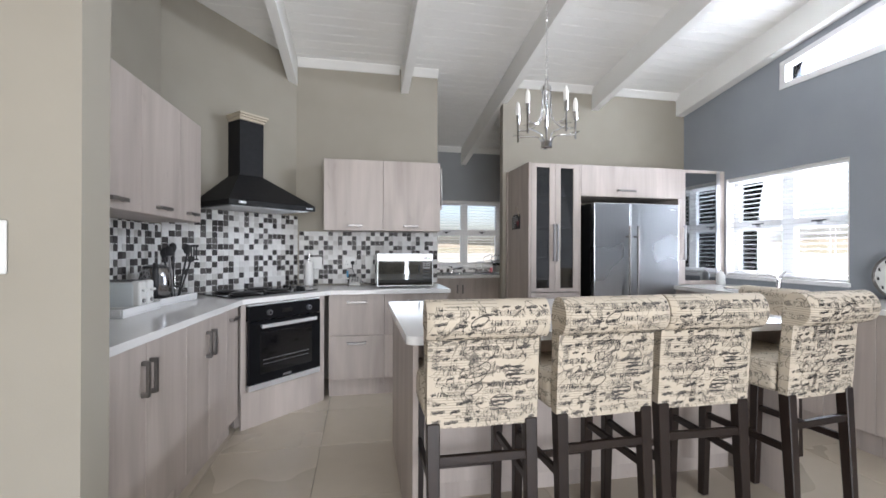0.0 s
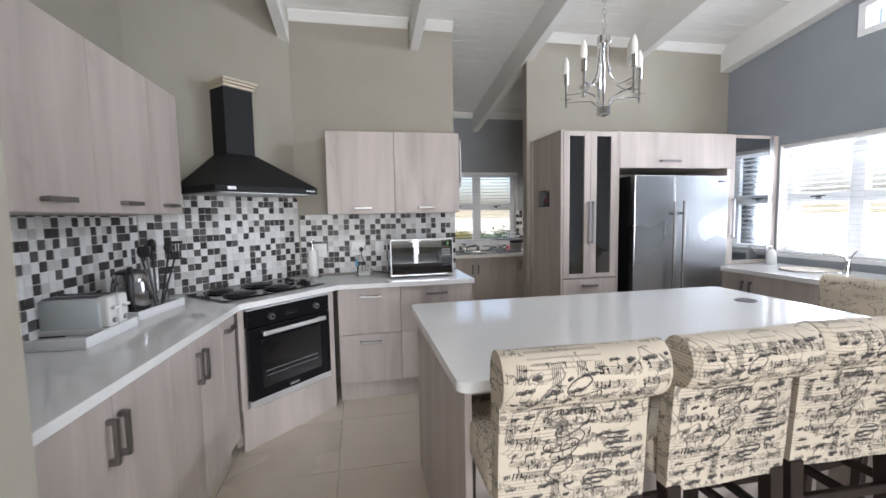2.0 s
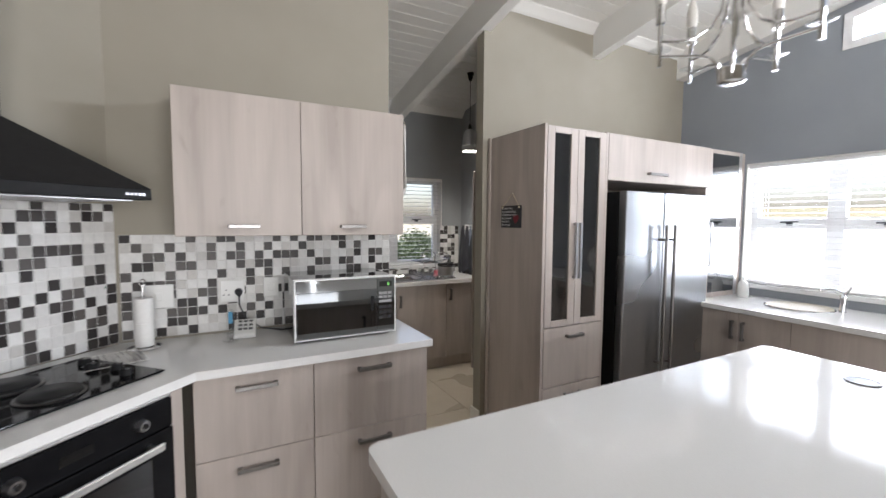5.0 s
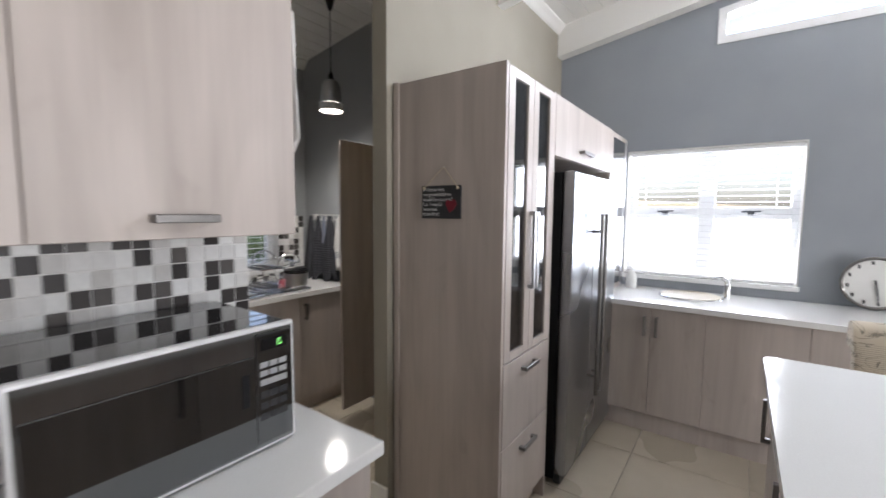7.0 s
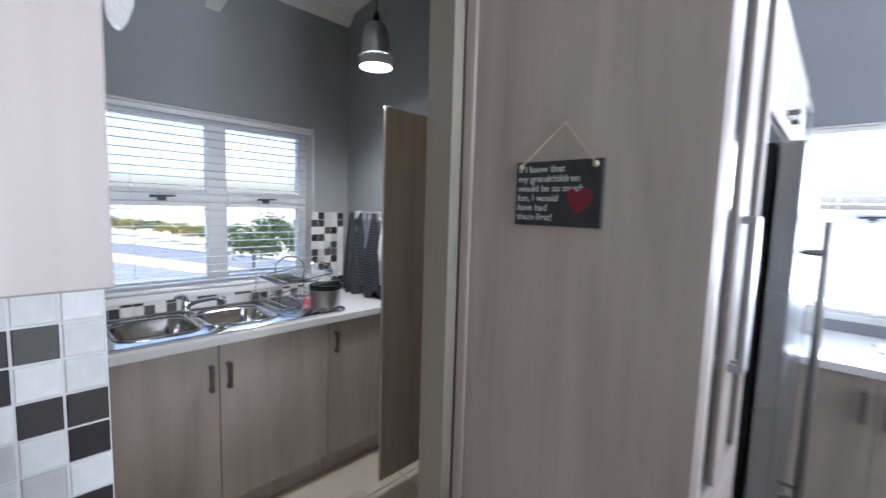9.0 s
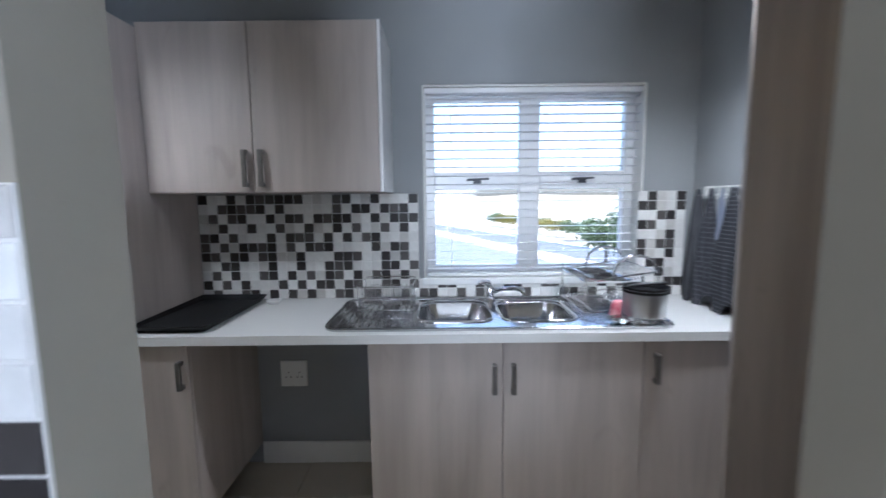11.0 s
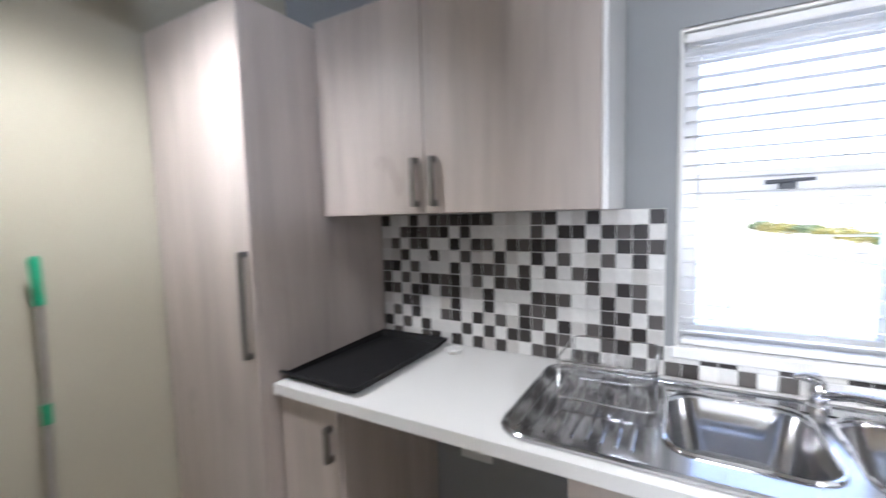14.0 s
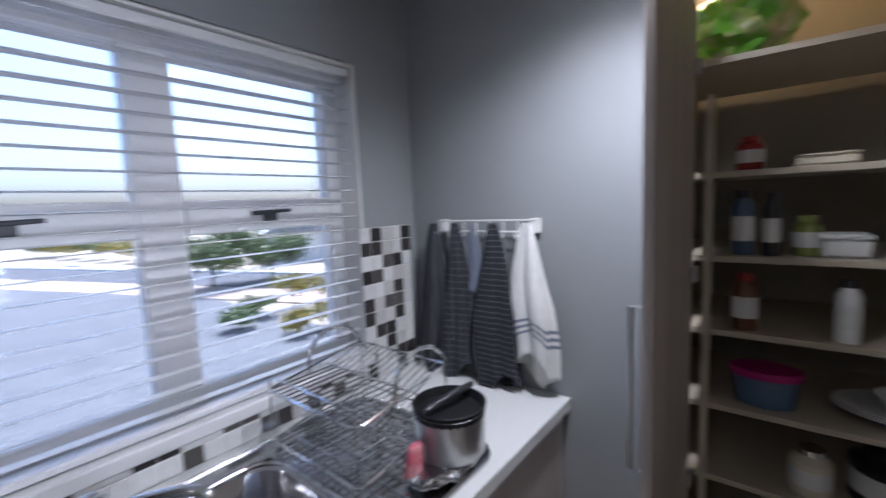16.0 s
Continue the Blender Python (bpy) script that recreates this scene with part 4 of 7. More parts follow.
# open wire trivet by the end of the hob
tv = thing("wire_trivet", "flat chrome wire trivet with a lattice of thin bars", "trivet", pose(2.08, 7.50, 0.902, 0, 0, 20))
for i in range(9):
    q = -0.08 + i * 0.02
    part("wire", tube([(-0.10, q, 0.006), (0.10, q, 0.006)], 0.0016, 5), CHROME, tv)
    part("wire", tube([(q, -0.10, 0.0092), (q, 0.10, 0.0092)], 0.0016, 5), CHROME, tv)
part("border", tube([(-0.10, -0.10, 0.007), (0.10, -0.10, 0.007), (0.10, 0.10, 0.007), (-0.10, 0.10, 0.007)], 0.003, 6, closed=True), CHROME, tv)
for x in (-0.09, 0.09):
    for y in (-0.09, 0.09):
        part("foot", lathe([(0, 0), (0.005, 0), (0.005, 0.004), (0, 0.004)], 8, (x, y, 0)), PLASTIC_BLACK, tv)

hd = thing("cooker_hood", "black chimney cooker hood with a stepped wooden cap", "cooker hood", DG @ pose(0.014, 0, 0))
HW, HF = 0.372, -0.498
part("lip", box(-HW, HW, HF, -0.002, 1.556, 1.596, 0.003), BLACK_MATT, hd)
bm = bmesh.new()
lo = [bm.verts.new(p) for p in ((-HW, HF, 1.596), (HW, HF, 1.596), (HW, -0.002, 1.596), (-HW, -0.002, 1.596))]
hi = [bm.verts.new(p) for p in ((-0.106, -0.172, 1.83), (0.106, -0.172, 1.83), (0.106, -0.002, 1.83), (-0.106, -0.002, 1.83))]
for i in range(4):
    bm.faces.new((lo[i], lo[(i + 1) % 4], hi[(i + 1) % 4], hi[i]))
bm.faces.new(lo[::-1]), bm.faces.new(hi)
part("canopy", bm, BLACK_MATT, hd)
part("chimney", box(-0.104, 0.104, -0.170, -0.002, 1.83, 2.272, 0.002), BLACK_MATT, hd)
bm = box(-0.110, 0.110, -0.182, -0.002, 2.272, 2.293, 0.002)
box(-0.117, 0.117, -0.197, -0.002, 2.293, 2.309, 0.002, bm)
box(-0.125, 0.125, -0.212, -0.002, 2.309, 2.326, 0.002, bm)
part("cap", bm, SHELF_BOARD, hd, "pale stepped timber cap")
part("badge", box(-0.30, -0.245, HF - 0.0025, HF + 0.0005, 1.566, 1.586, 0.004), STEEL, hd)
for i in range(5):
    part("button", box(0.275 + i * 0.015, 0.284 + i * 0.015, HF - 0.0025, HF + 0.0005, 1.571, 1.580), STEEL, hd)
part("filter", box(-0.33, 0.33, HF + 0.045, -0.05, 1.551, 1.5555), STEEL, hd)

# ---- microwave ----
mw = thing("microwave", "steel microwave with a mirrored door on the worktop", "microwave", pose(2.775, 7.405, 0.906))
part("body", box(0.0, 0.50, 0.02, 0.375, 0.008, 0.298, 0.004), BLACK_GLASS, mw, "glossy dark casing")
part("front_frame", box(-0.003, 0.503, -0.0005, 0.0195, 0.005, 0.301, 0.004), RIM_SILVER, mw, "bright silver rim")
part("front_panel", box(0.006, 0.494, -0.0032, -0.0004, 0.014, 0.292, 0.001), HAZY_GLASS, mw, "mirrored grey front")
part("door", box(0.012, 0.396, -0.0065, -0.0036, 0.020, 0.236, 0.001), DARK_GLASS, mw, "mirrored dark glass door")
part("handle", box(0.366, 0.382, -0.0085, -0.0062, 0.125, 0.20), BLACK, mw)
pn = part("control_panel", box(0.400, 0.492, -0.0065, -0.0036, 0.024, 0.286, 0.001), DARK_GLASS, mw)
part("display", box(0.412, 0.478, -0.0078, -0.0062, 0.245, 0.272, 0.0005), BLACK_GLASS, pn)
part("lit_digit", tube([(0.453, -0.0082, 0.252), (0.461, -0.0082, 0.252), (0.462, -0.0082, 0.266), (0.454, -0.0082, 0.266)], 0.0011, 5, closed=True), emitter("green_digit", (0.35, 1.0, 0.25), 0.45), pn, "lit green digit")
for i in range(2):
    for j in range(3):
        part("button", box(0.408 + j * 0.024, 0.428 + j * 0.024, -0.008, -0.0058, 0.205 - i * 0.02, 0.218 - i * 0.02), KEY_GREY, pn)
for i in range(3):
    for j in range(3):
        part("button", box(0.408 + j * 0.024, 0.428 + j * 0.024, -0.0075, -0.0058, 0.08 + i * 0.026, 0.096 + i * 0.026), PLASTIC_BLACK, pn)
part("button", box(0.408, 0.476, -0.008, -0.0058, 0.163, 0.177), KEY_GREY, pn)
for x in (0.04, 0.46):
    for y in (0.05, 0.33):
        part("foot", lathe([(0, -0.006), (0.012, -0.006), (0.012, 0.008), (0, 0.008)], 10, (x, y, 0)), PLASTIC_BLACK, mw)


# ---- bar stools ----
HALF = 0.203
OUTER = [(0.004, 0.62), (-0.006, 0.72), (-0.014, 0.82), (-0.020, 0.90), (-0.026, 0.937)] + [
    (-0.044 + 0.068 * math.cos(radians(a)), 1.006 + 0.069 * math.sin(radians(a))) for a in (262, 240, 222, 204, 186, 168, 150, 132, 114, 96, 78, 60, 42, 24)]
INNER = [(0.026, 0.985), (0.034, 0.92), (0.048, 0.80), (0.050, 0.62)]


def on_back(u, s):
    """A point on the outer face of a stool's back: u across in metres, s up along the profile."""
    for (y0, z0), (y1, z1) in zip(OUTER, OUTER[1:]):
        d = math.hypot(y1 - y0, z1 - z0)
        if s <= d:
            f = s / d
            n = Vector((0, -(z1 - z0) / d, (y1 - y0) / d))
            return back_point(u / HALF, y0 + (y1 - y0) * f, z0 + (z1 - z0) * f) + n * 0.0009
        s -= d
    return None


def back_point(u, y, z):
    infl = 1.0 - 0.22 * abs(u) ** 10
    wide = HALF * (1.05 if z > 0.945 else 0.985 + 0.02 * (z - 0.62))
    return Vector((u * wide, 0.006 + (y - 0.006) * infl + 0.002 * math.sin(9 * z + 5 * u), z))


def stroke(bm, pts, width):
    """One pen stroke of the print, swelling in the middle, laid on the back."""
    pair = None
    for i, (u, s) in enumerate(pts):
        j = min(i + 1, len(pts) - 1)
        k = max(i - 1, 0)
        du, ds = pts[j][0] - pts[k][0], pts[j][1] - pts[k][1]
        d = math.hypot(du, ds) or 1
        w = width * (0.45 + 0.55 * math.sin(math.pi * (i + 0.5) / len(pts)) + 0.35 * abs(ds) / d) / 2
        a, c = (u - ds / d * w, s + du / d * w), (u + ds / d * w, s - du / d * w)
        if abs(u) > HALF - 0.012 or not 0.008 < s < 0.50:
            pair = None
            continue
        now = [bm.verts.new(on_back(*a)), bm.verts.new(on_back(*c))]
        if pair:
            bm.faces.new((pair[0], pair[1], now[1], now[0]))
        pair = now


def turned(pts, u, s, deg):
    c, q = math.cos(radians(deg)), math.sin(radians(deg))
    return [(u + x * c - y * q, s + x * q + y * c) for x, y in pts]


def script_print():
    """Printed handwriting, staves and flourishes in no order, as on old sheet music."""
    random.seed(41)
    bm = bmesh.new()

    def word(u, s, deg, size, n):
        pts = []
        for i in range(n * 9):
            t = i / 9
            amp = size * (0.45 + 0.55 * abs(math.sin(t * 2.3 + n)) ** 3)
            pts.append((size * (0.75 * t + 0.38 * math.sin(6.28 * t)), amp * math.cos(6.28 * t) + 0.35 * size * t * 0.3))
        stroke(bm, turned(pts, u, s, deg), size * 0.30)

    def stave(u, s, deg, ln, gap):
        for k in range(5):
            stroke(bm, turned([(ln * i / 12, k * gap + 0.0008 * math.sin(i)) for i in range(13)], u, s, deg), 0.0011)
        for _ in range(int(ln / 0.014)):
            x, y = random.uniform(0, ln), random.choice((0, 1, 2, 3, 4)) * gap
            up = random.choice((-1, 1)) * gap * 3
            stroke(bm, turned([(x, y), (x + 0.0006, y + up * 0.5), (x, y + up)], u, s, deg), 0.0018)
            stroke(bm, turned([(x - 0.004, y - 0.001), (x - 0.001, y), (x + 0.002, y + 0.001)], u, s, deg), 0.0040)

    def flourish(u, s, deg, size):
        ph, turns = random.uniform(0, 6.28), random.uniform(0.9, 1.7)
        pts = []
        for i in range(44):
            t = i / 43
            r = size * (0.25 + 0.75 * t)
            pts.append((r * math.cos(ph + 6.28 * turns * t) * 1.5 + size * t, r * math.sin(ph + 6.28 * turns * t) * 0.7))
        stroke(bm, turned(pts, u, s, deg), 0.0026)

    for row in range(16):
        s = 0.022 + row * 0.0315
        u = -0.195 + random.uniform(0, 0.025)
        while u < 0.18:
            kind = random.random()
            if kind < 0.50:
                n = random.randint(4, 9)
                size = random.uniform(0.0045, 0.0085)
                word(u, s + random.uniform(-0.005, 0.005), random.uniform(-3, 7), size, n)
                u += n * size * 0.75 + random.uniform(0.008, 0.022)
            elif kind < 0.76:
                ln = random.uniform(0.06, 0.12)
                stave(u, s, random.uniform(-2, 3), ln, 0.0040)
                u += ln + random.uniform(0.006, 0.02)
            elif kind < 0.88:
                stave(u + 0.022, s - 0.03, 84, random.uniform(0.06, 0.10), 0.0046)
                u += 0.04
            else:
                u += random.uniform(0.02, 0.045)
    for _ in range(9):
        flourish(random.uniform(-0.17, 0.15), random.uniform(0.04, 0.46), random.uniform(-30, 30), random.uniform(0.022, 0.05))
    # stacked bold bars beside the staves
    for u, s, rows in ((0.075, 0.155, 5), (-0.10, 0.335, 3), (0.02, 0.06, 4)):
        for k in range(rows):
            ln = random.uniform(0.05, 0.08)
            stroke(bm, [(u + random.uniform(0, 0.02) + ln * q / 7, s + k * 0.0145 + 0.0008 * math.sin(q * 2)) for q in range(8)], 0.0062)
    return bm


def bar_stool(m, label):
    st = thing("bar_stool", label, "bar stool", m, "stools at the island")
    w = HALF
    prof = OUTER + INNER
    bm = bmesh.new()
    rows = []
    for i in range(15):
        u = math.sin(math.pi * (i / 14 - 0.5)) if 0 < i < 14 else (-1 if i == 0 else 1)
        rows.append([bm.verts.new(back_point(u, y, z)) for y, z in prof])
    k = len(prof)
    for A, B in zip(rows, rows[1:]):
        for j in range(k):
            bm.faces.new((A[j], A[(j + 1) % k], B[(j + 1) % k], B[j]))
    bm.faces.new(rows[0]), bm.faces.new(rows[-1][::-1])
    bmesh.ops.recalc_face_normals(bm, faces=bm.faces[:])
    back = part("backrest", bm, FABRIC, st, smooth=True)
    bm = script_print()
    part("printed_script", bm, PRINT_INK, back, "black printed handwriting and music")
    for u, z, size in ((-0.17, 0.735, 0.036), (0.03, 0.762, 0.034), (-0.06, 0.895, 0.03)):
        cu = bpy.data.curves.new("printed_word", "FONT")
        cu.body, cu.size, cu.shear, cu.extrude = "marcato", size, 0.35, 0.0002
        tmp = bpy.data.objects.new("tmp", cu)
        me = bpy.data.meshes.new_from_object(tmp)
        bpy.data.objects.remove(tmp)
        me.materials.append(PRINT_INK)
        ob = new("printed_word", me)
        ob.parent = back
        ob.matrix_basis = pose(u, -0.0075 - 0.085 * (z - 0.72), z, 84.5, 0, 0)
    bm = box(-w - 0.004, w + 0.004, 0.046, 0.44, 0.635, 0.765, 0.03, seg=3)
    part("seat", bm, FABRIC, st, smooth=True)
    legs = {}
    for sx in (-1, 1):
        for y0, y1, zt in ((0.02, -0.015, 0.64), (0.40, 0.415, 0.64)):
            x = sx * 0.178
            bm = bmesh.new()
            a, b = 0.023, 0.018
            top = [bm.verts.new((x + i * a, y0 + j * a, zt)) for i, j in ((-1, -1), (1, -1), (1, 1), (-1, 1))]
            bot = [bm.verts.new((x + i * b, y1 + j * b, 0.0)) for i, j in ((-1, -1), (1, -1), (1, 1), (-1, 1))]
            bm.faces.new(top), bm.faces.new(bot[::-1])
            for i in range(4):
                bm.faces.new((bot[i], bot[(i + 1) % 4], top[(i + 1) % 4], top[i]))
            bmesh.ops.bevel(bm, geom=bm.edges[:], offset=0.003, segments=1, affect="EDGES")
            part("leg", bm, DARK_WOOD, st)
    for sx in (-1, 1):
        part("stretcher", box(sx * 0.178 - 0.010, sx * 0.178 + 0.010, 0.015, 0.395, 0.395, 0.425, 0.002), DARK_WOOD, st)
    part("stretcher", box(-0.163, 0.163, -0.004, 0.016, 0.495, 0.525, 0.002), DARK_WOOD, st)
    part("stretcher", box(-0.163, 0.163, 0.398, 0.418, 0.27, 0.30, 0.002), DARK_WOOD, st)
    return st


stool = bar_stool(pose(3.052, 5.075, 0, 0, 0, -1), "dark-legged bar stool covered in cream script-print fabric")
for x, y, a in ((3.533, 5.085, 2), (3.975, 5.095, -2), (4.568, 5.10, 6)):
    copy_thing(stool, pose(x, y, 0, 0, 0, a))
tagged(copy_thing(stool, pose(5.215, 5.89, 0, 0, 0, 93) @ Matrix.Scale(0.935, 4)), "script-print bar stool at the end of the island")

# ---- scullery cabinets ----
cabinet("broom_cupboard", "tall washed oak cupboard in the scullery corner", pose(1.935, 8.968, 0), 0.53, 0.647, 0.12, 2.10,
        [(0, 0.53, 0.12, 2.10, 0.503, 1.165, 0.34, "z")], category="cupboard", kick=1)
cabinet("base_cabinet", "narrow washed oak base cabinet under the baking tray", pose(2.467, 9.035, 0), 0.255, 0.575, 0.12, KT,
        [(0, 0.255, 0.12, KT, 0.228, 0.745, 0.11, "z")], kick=1, group="scullery base cabinets")
cabinet("sink_cabinet", "washed oak sink cabinet with two doors", pose(3.405, 9.035, 0), 1.05, 0.575, 0.12, 0.70,
        [(0, 0.515, 0.12, KT, 0.48, 0.72, 0.115, "z"), (0.515, 1.05, 0.12, KT, 0.553, 0.72, 0.115, "z")], kick=1, group="scullery base cabinets")
cabinet("base_cabinet", "washed oak base cabinet beside the towel rail", pose(4.455, 9.035, 0), 0.495, 0.575, 0.12, KT,
        [(0, 0.495, 0.12, KT, 0.045, 0.755, 0.115, "z")], kick=1, group="scullery base cabinets")
for x0, x1, hx in ((2.468, 2.915, 0.415), (2.915, 3.437, 0.035)):
    wc = cabinet("wall_cabinet", "washed oak wall cabinet in the scullery", pose(x0, 9.267, 0), x1 - x0, 0.352, 1.435, 2.118,
            [(0, x1 - x0, 1.435, 2.118, hx, 1.535, 0.15, "z")], group="scullery wall cabinets")
# window light on the cabinet's end face, put in as a white panel
part("end_panel", box(0.5225, 0.536, 0.0, 0.352, 1.435, 2.118, 0.001), WHITE_GLOSS, wc, "cabinet end coloured white for the window light on it")
# worktop with the sink cut out of it
WX0, WX1, WYF = 2.468, XS - 0.003, 9.012
KX0, KX1, KY0, KY1 = 3.56, 4.27, 9.13, 9.50
bm = bmesh.new()
for a in ((WX0, KX0, WYF, YS - 0.003), (KX1, WX1, WYF, YS - 0.003), (KX0, KX1, WYF, KY0), (KX0, KX1, KY1, YS - 0.003)):
    box(a[0], a[1], a[2], a[3], 0.865, 0.90, bm=bm)
bmesh.ops.remove_doubles(bm, verts=bm.verts[:], dist=0.0005)
solid("scullery_worktop", bm, QUARTZ, "white quartz scullery worktop with an inset sink", "worktop")
# pantry door, standing open
pd_ = thing("pantry_door", "washed oak pantry door standing wide open", "door", pose(4.556, 8.705, 0))
part("leaf", box(0, 0.44, 0, 0.018, 0.09, 1.946, 0.0015), WOOD, pd_)
bm = bmesh.new()
tube([(0.045, 0.0185, 0.965), (0.045, 0.048, 0.965), (0.045, 0.048, 1.295), (0.045, 0.0185, 1.295)], 0.005, 8, bm)
part("handle", bm, STEEL, pd_)
for z in (0.25, 0.75, 1.3, 1.8):
    part("hinge", box(0.405, 0.438, -0.012, -0.0005, z - 0.02, z + 0.02, 0.002), STEEL, pd_)


# ---- lamps ----
def candle_chandelier(m):
    ch = thing("chandelier", "chrome five-arm chandelier with candle bulbs over the island", "chandelier", m)
    part("hub", lathe([(0, 0), (0.028, 0), (0.034, 0.004), (0.034, 0.04), (0.028, 0.044), (0, 0.044)], 20), CHROME, ch, smooth=True)
    part("stem", tube([(0, 0, 0.04), (0, 0, 0.36)], 0.006, 10), CHROME, ch, smooth=True)
    part("crown", lathe([(0, 0.345), (0.030, 0.345), (0.034, 0.35), (0.034, 0.378), (0.028, 0.384), (0, 0.386)], 20), CHROME, ch, smooth=True)
    part("ring", tube([(0.022 * math.cos(a), 0, 0.408 + 0.022 * math.sin(a)) for a in [i * math.pi / 8 for i in range(16)]], 0.0032, 6, closed=True), CHROME, ch, smooth=True)
    for i in range(5):
        a = radians(72 * i + 20)
        ca, sa = math.cos(a), math.sin(a)

        def rz(r, z):
            return (r * ca, r * sa, z)
        R = 0.185
        bm = tube([rz(0.026, 0.345), rz(0.027, 0.26), rz(0.034, 0.20), rz(0.06, 0.155), rz(0.10, 0.13), rz(0.14, 0.127), rz(R, 0.132)], 0.0042, 8)
        arm = part("arm", bm, CHROME, ch, smooth=True)
        part("brace", tube([rz(0.03, 0.02), rz(0.036, 0.055), rz(0.055, 0.075), rz(0.09, 0.083), rz(R, 0.090)], 0.0042, 8), CHROME, arm, smooth=True)
        part("post", tube([rz(R, 0.06), rz(R, 0.185)], 0.006, 8), CHROME, arm, smooth=True)
        part("drip_dish", lathe([(0, 0), (0.030, 0.006), (0.031, 0.008), (0, 0.004)], 14, rz(R, 0.098)), CLEAR, arm, "clear glass drip dish", smooth=True)
        part("socket", lathe([(0, 0.18), (0.0125, 0.18), (0.0125, 0.232), (0, 0.232)], 14, rz(R, 0)), CHROME, arm, smooth=True)
        part("bulb", lathe([(0, 0.232), (0.0125, 0.233), (0.0155, 0.255), (0.0145, 0.285), (0.008, 0.31), (0, 0.322)], 14, rz(R, 0)), CANDLE, arm, "frosted candle bulb", smooth=True)
    z = 0.43
    k = 0
    top = ceil_z(m.translation.y) - m.translation.z
    while z < top - 0.05:
        pts = []
        for i in range(12):
            t = i * math.pi / 6
            u, w = 0.008 * math.cos(t), 0.017 * math.sin(t)
            pts.append((u, 0, z + 0.012 + w) if k % 2 else (0, u, z + 0.012 + w))
        part("chain_link", tube(pts, 0.0022, 5, closed=True), CHROME, ch)
        z += 0.028
        k += 1
    part("ceiling_rose", lathe([(0, top - 0.06), (0.012, top - 0.06), (0.05, top - 0.015), (0.05, top + 0.01), (0, top + 0.01)], 20), CHROME, ch, smooth=True)
    return ch


candle_chandelier(pose(3.752, 6.07, 1.872, 0, 0, 45.5))


def pendant_lamp(x, y, z, watts, spread, blend):
    top = ceil_z(y)
    pl = thing("pendant_lamp", "small lit pendant lamp with a steel and glass shade", "pendant lamp", pose(x, y, z), "scullery pendants")
    part("shade", lathe([(0.018, 0.205), (0.040, 0.198), (0.058, 0.165), (0.066, 0.10), (0.071, 0.052), (0.068, 0.052), (0.062, 0.10), (0.054, 0.16), (0.036, 0.192), (0.016, 0.198)], 28), STEEL, pl, "brushed steel bell", smooth=True)
    part("glass_collar", lathe([(0.0712, 0.051), (0.074, 0.042), (0.079, 0.0), (0.076, 0.0), (0.0715, 0.041), (0.069, 0.050)], 28), FROSTED, pl, "frosted glass rim", smooth=True)
    for k in range(14):
        a = 2 * math.pi * k / 14
        part("rim_bead", lathe([(0, -0.007), (0.005, -0.004), (0.0065, 0), (0.005, 0.004), (0, 0.007)], 6, (0.0755 * math.cos(a), 0.0755 * math.sin(a), 0.046)), BEAD_GLASS, pl, "bright glass bead")
    part("bulb", lathe([(0, 0.006), (0.066, 0.006), (0.069, 0.014), (0.066, 0.022), (0, 0.024)], 24), LAMP_GLOW, pl, "lit round bulb", smooth=True)
    part("cap", lathe([(0, 0.198), (0.018, 0.198), (0.015, 0.24), (0.004, 0.26), (0, 0.26)], 14), BLACK_MATT, pl, smooth=True)
    part("cord", tube([(0, 0, 0.255), (0, 0, top - z - 0.05)], 0.003, 6), BLACK_MATT, pl)
    part("ceiling_cup", lathe([(0, top - z - 0.07), (0.012, top - z - 0.07), (0.034, top - z - 0.0), (0, top - z + 0.005)], 16), BLACK_MATT, pl, smooth=True)
    lt = new("pendant_light", bpy.data.lights.new("pendant_light", "SPOT"))
    lt.data.energy, lt.data.color, lt.data.shadow_soft_size = watts, (1.0, 0.93, 0.82), 0.05
    lt.data.spot_size, lt.data.spot_blend = radians(spread), blend
    lt.location = (x, y, z - 0.055)
    return pl


pendant_lamp(4.565, 8.80, 2.14, 14.0, 156, 1.0)
pendant_lamp(2.42, 8.58, 2.20, 7.5, 160, 1.0)


# ---- kitchen worktop things ----
def wall_plate(m, w, h, label, sockets=0, rocker=0, name="wall_socket"):
    p = thing(name, label, "socket" if sockets else "switch", m)
    part("plate", box(-w / 2, w / 2, -0.009, 0, -h / 2, h / 2, 0.003), PLASTIC_WHITE, p)
    for i in range(sockets):
        for dx, dz in ((0, 0.014), (-0.012, -0.010), (0.012, -0.010)):
            cx_ = (i - (sockets - 1) / 2) * 0.06 + dx
            part("pin_hole", tube([(cx_, -0.0095, dz - 0.008), (cx_, -0.0085, dz - 0.008)], 0.0038, 8), PLASTIC_BLACK, p)
    for i in range(rocker):
        part("rocker", box((i - (rocker - 1) / 2) * 0.05 - 0.016, (i - (rocker - 1) / 2) * 0.05 + 0.016, -0.013, -0.0092, -0.02, 0.02, 0.002), PLASTIC_WHITE, p)
    return p


wall_plate(pose(2.21, YB - 0.007, 1.11), 0.12, 0.115, "blank white plate on the tiled wall", rocker=1, name="switch_plate")
wall_plate(pose(2.527, YB - 0.007, 1.115), 0.115, 0.115, "white double wall socket on the tiles", sockets=2)
wall_plate(pose(2.712, YB - 0.007, 1.125), 0.075, 0.105, "white switch plate beside the microwave", rocker=1, name="switch_plate")
wall_plate(pose(2.905, YS - 0.001, 0.50), 0.14, 0.14, "white wall socket in the appliance gap", sockets=2)
wall_plate(pose(1.69, 4.949, 1.245), 0.07, 0.14, "white light switch on the wall end", rocker=1, name="light_switch")

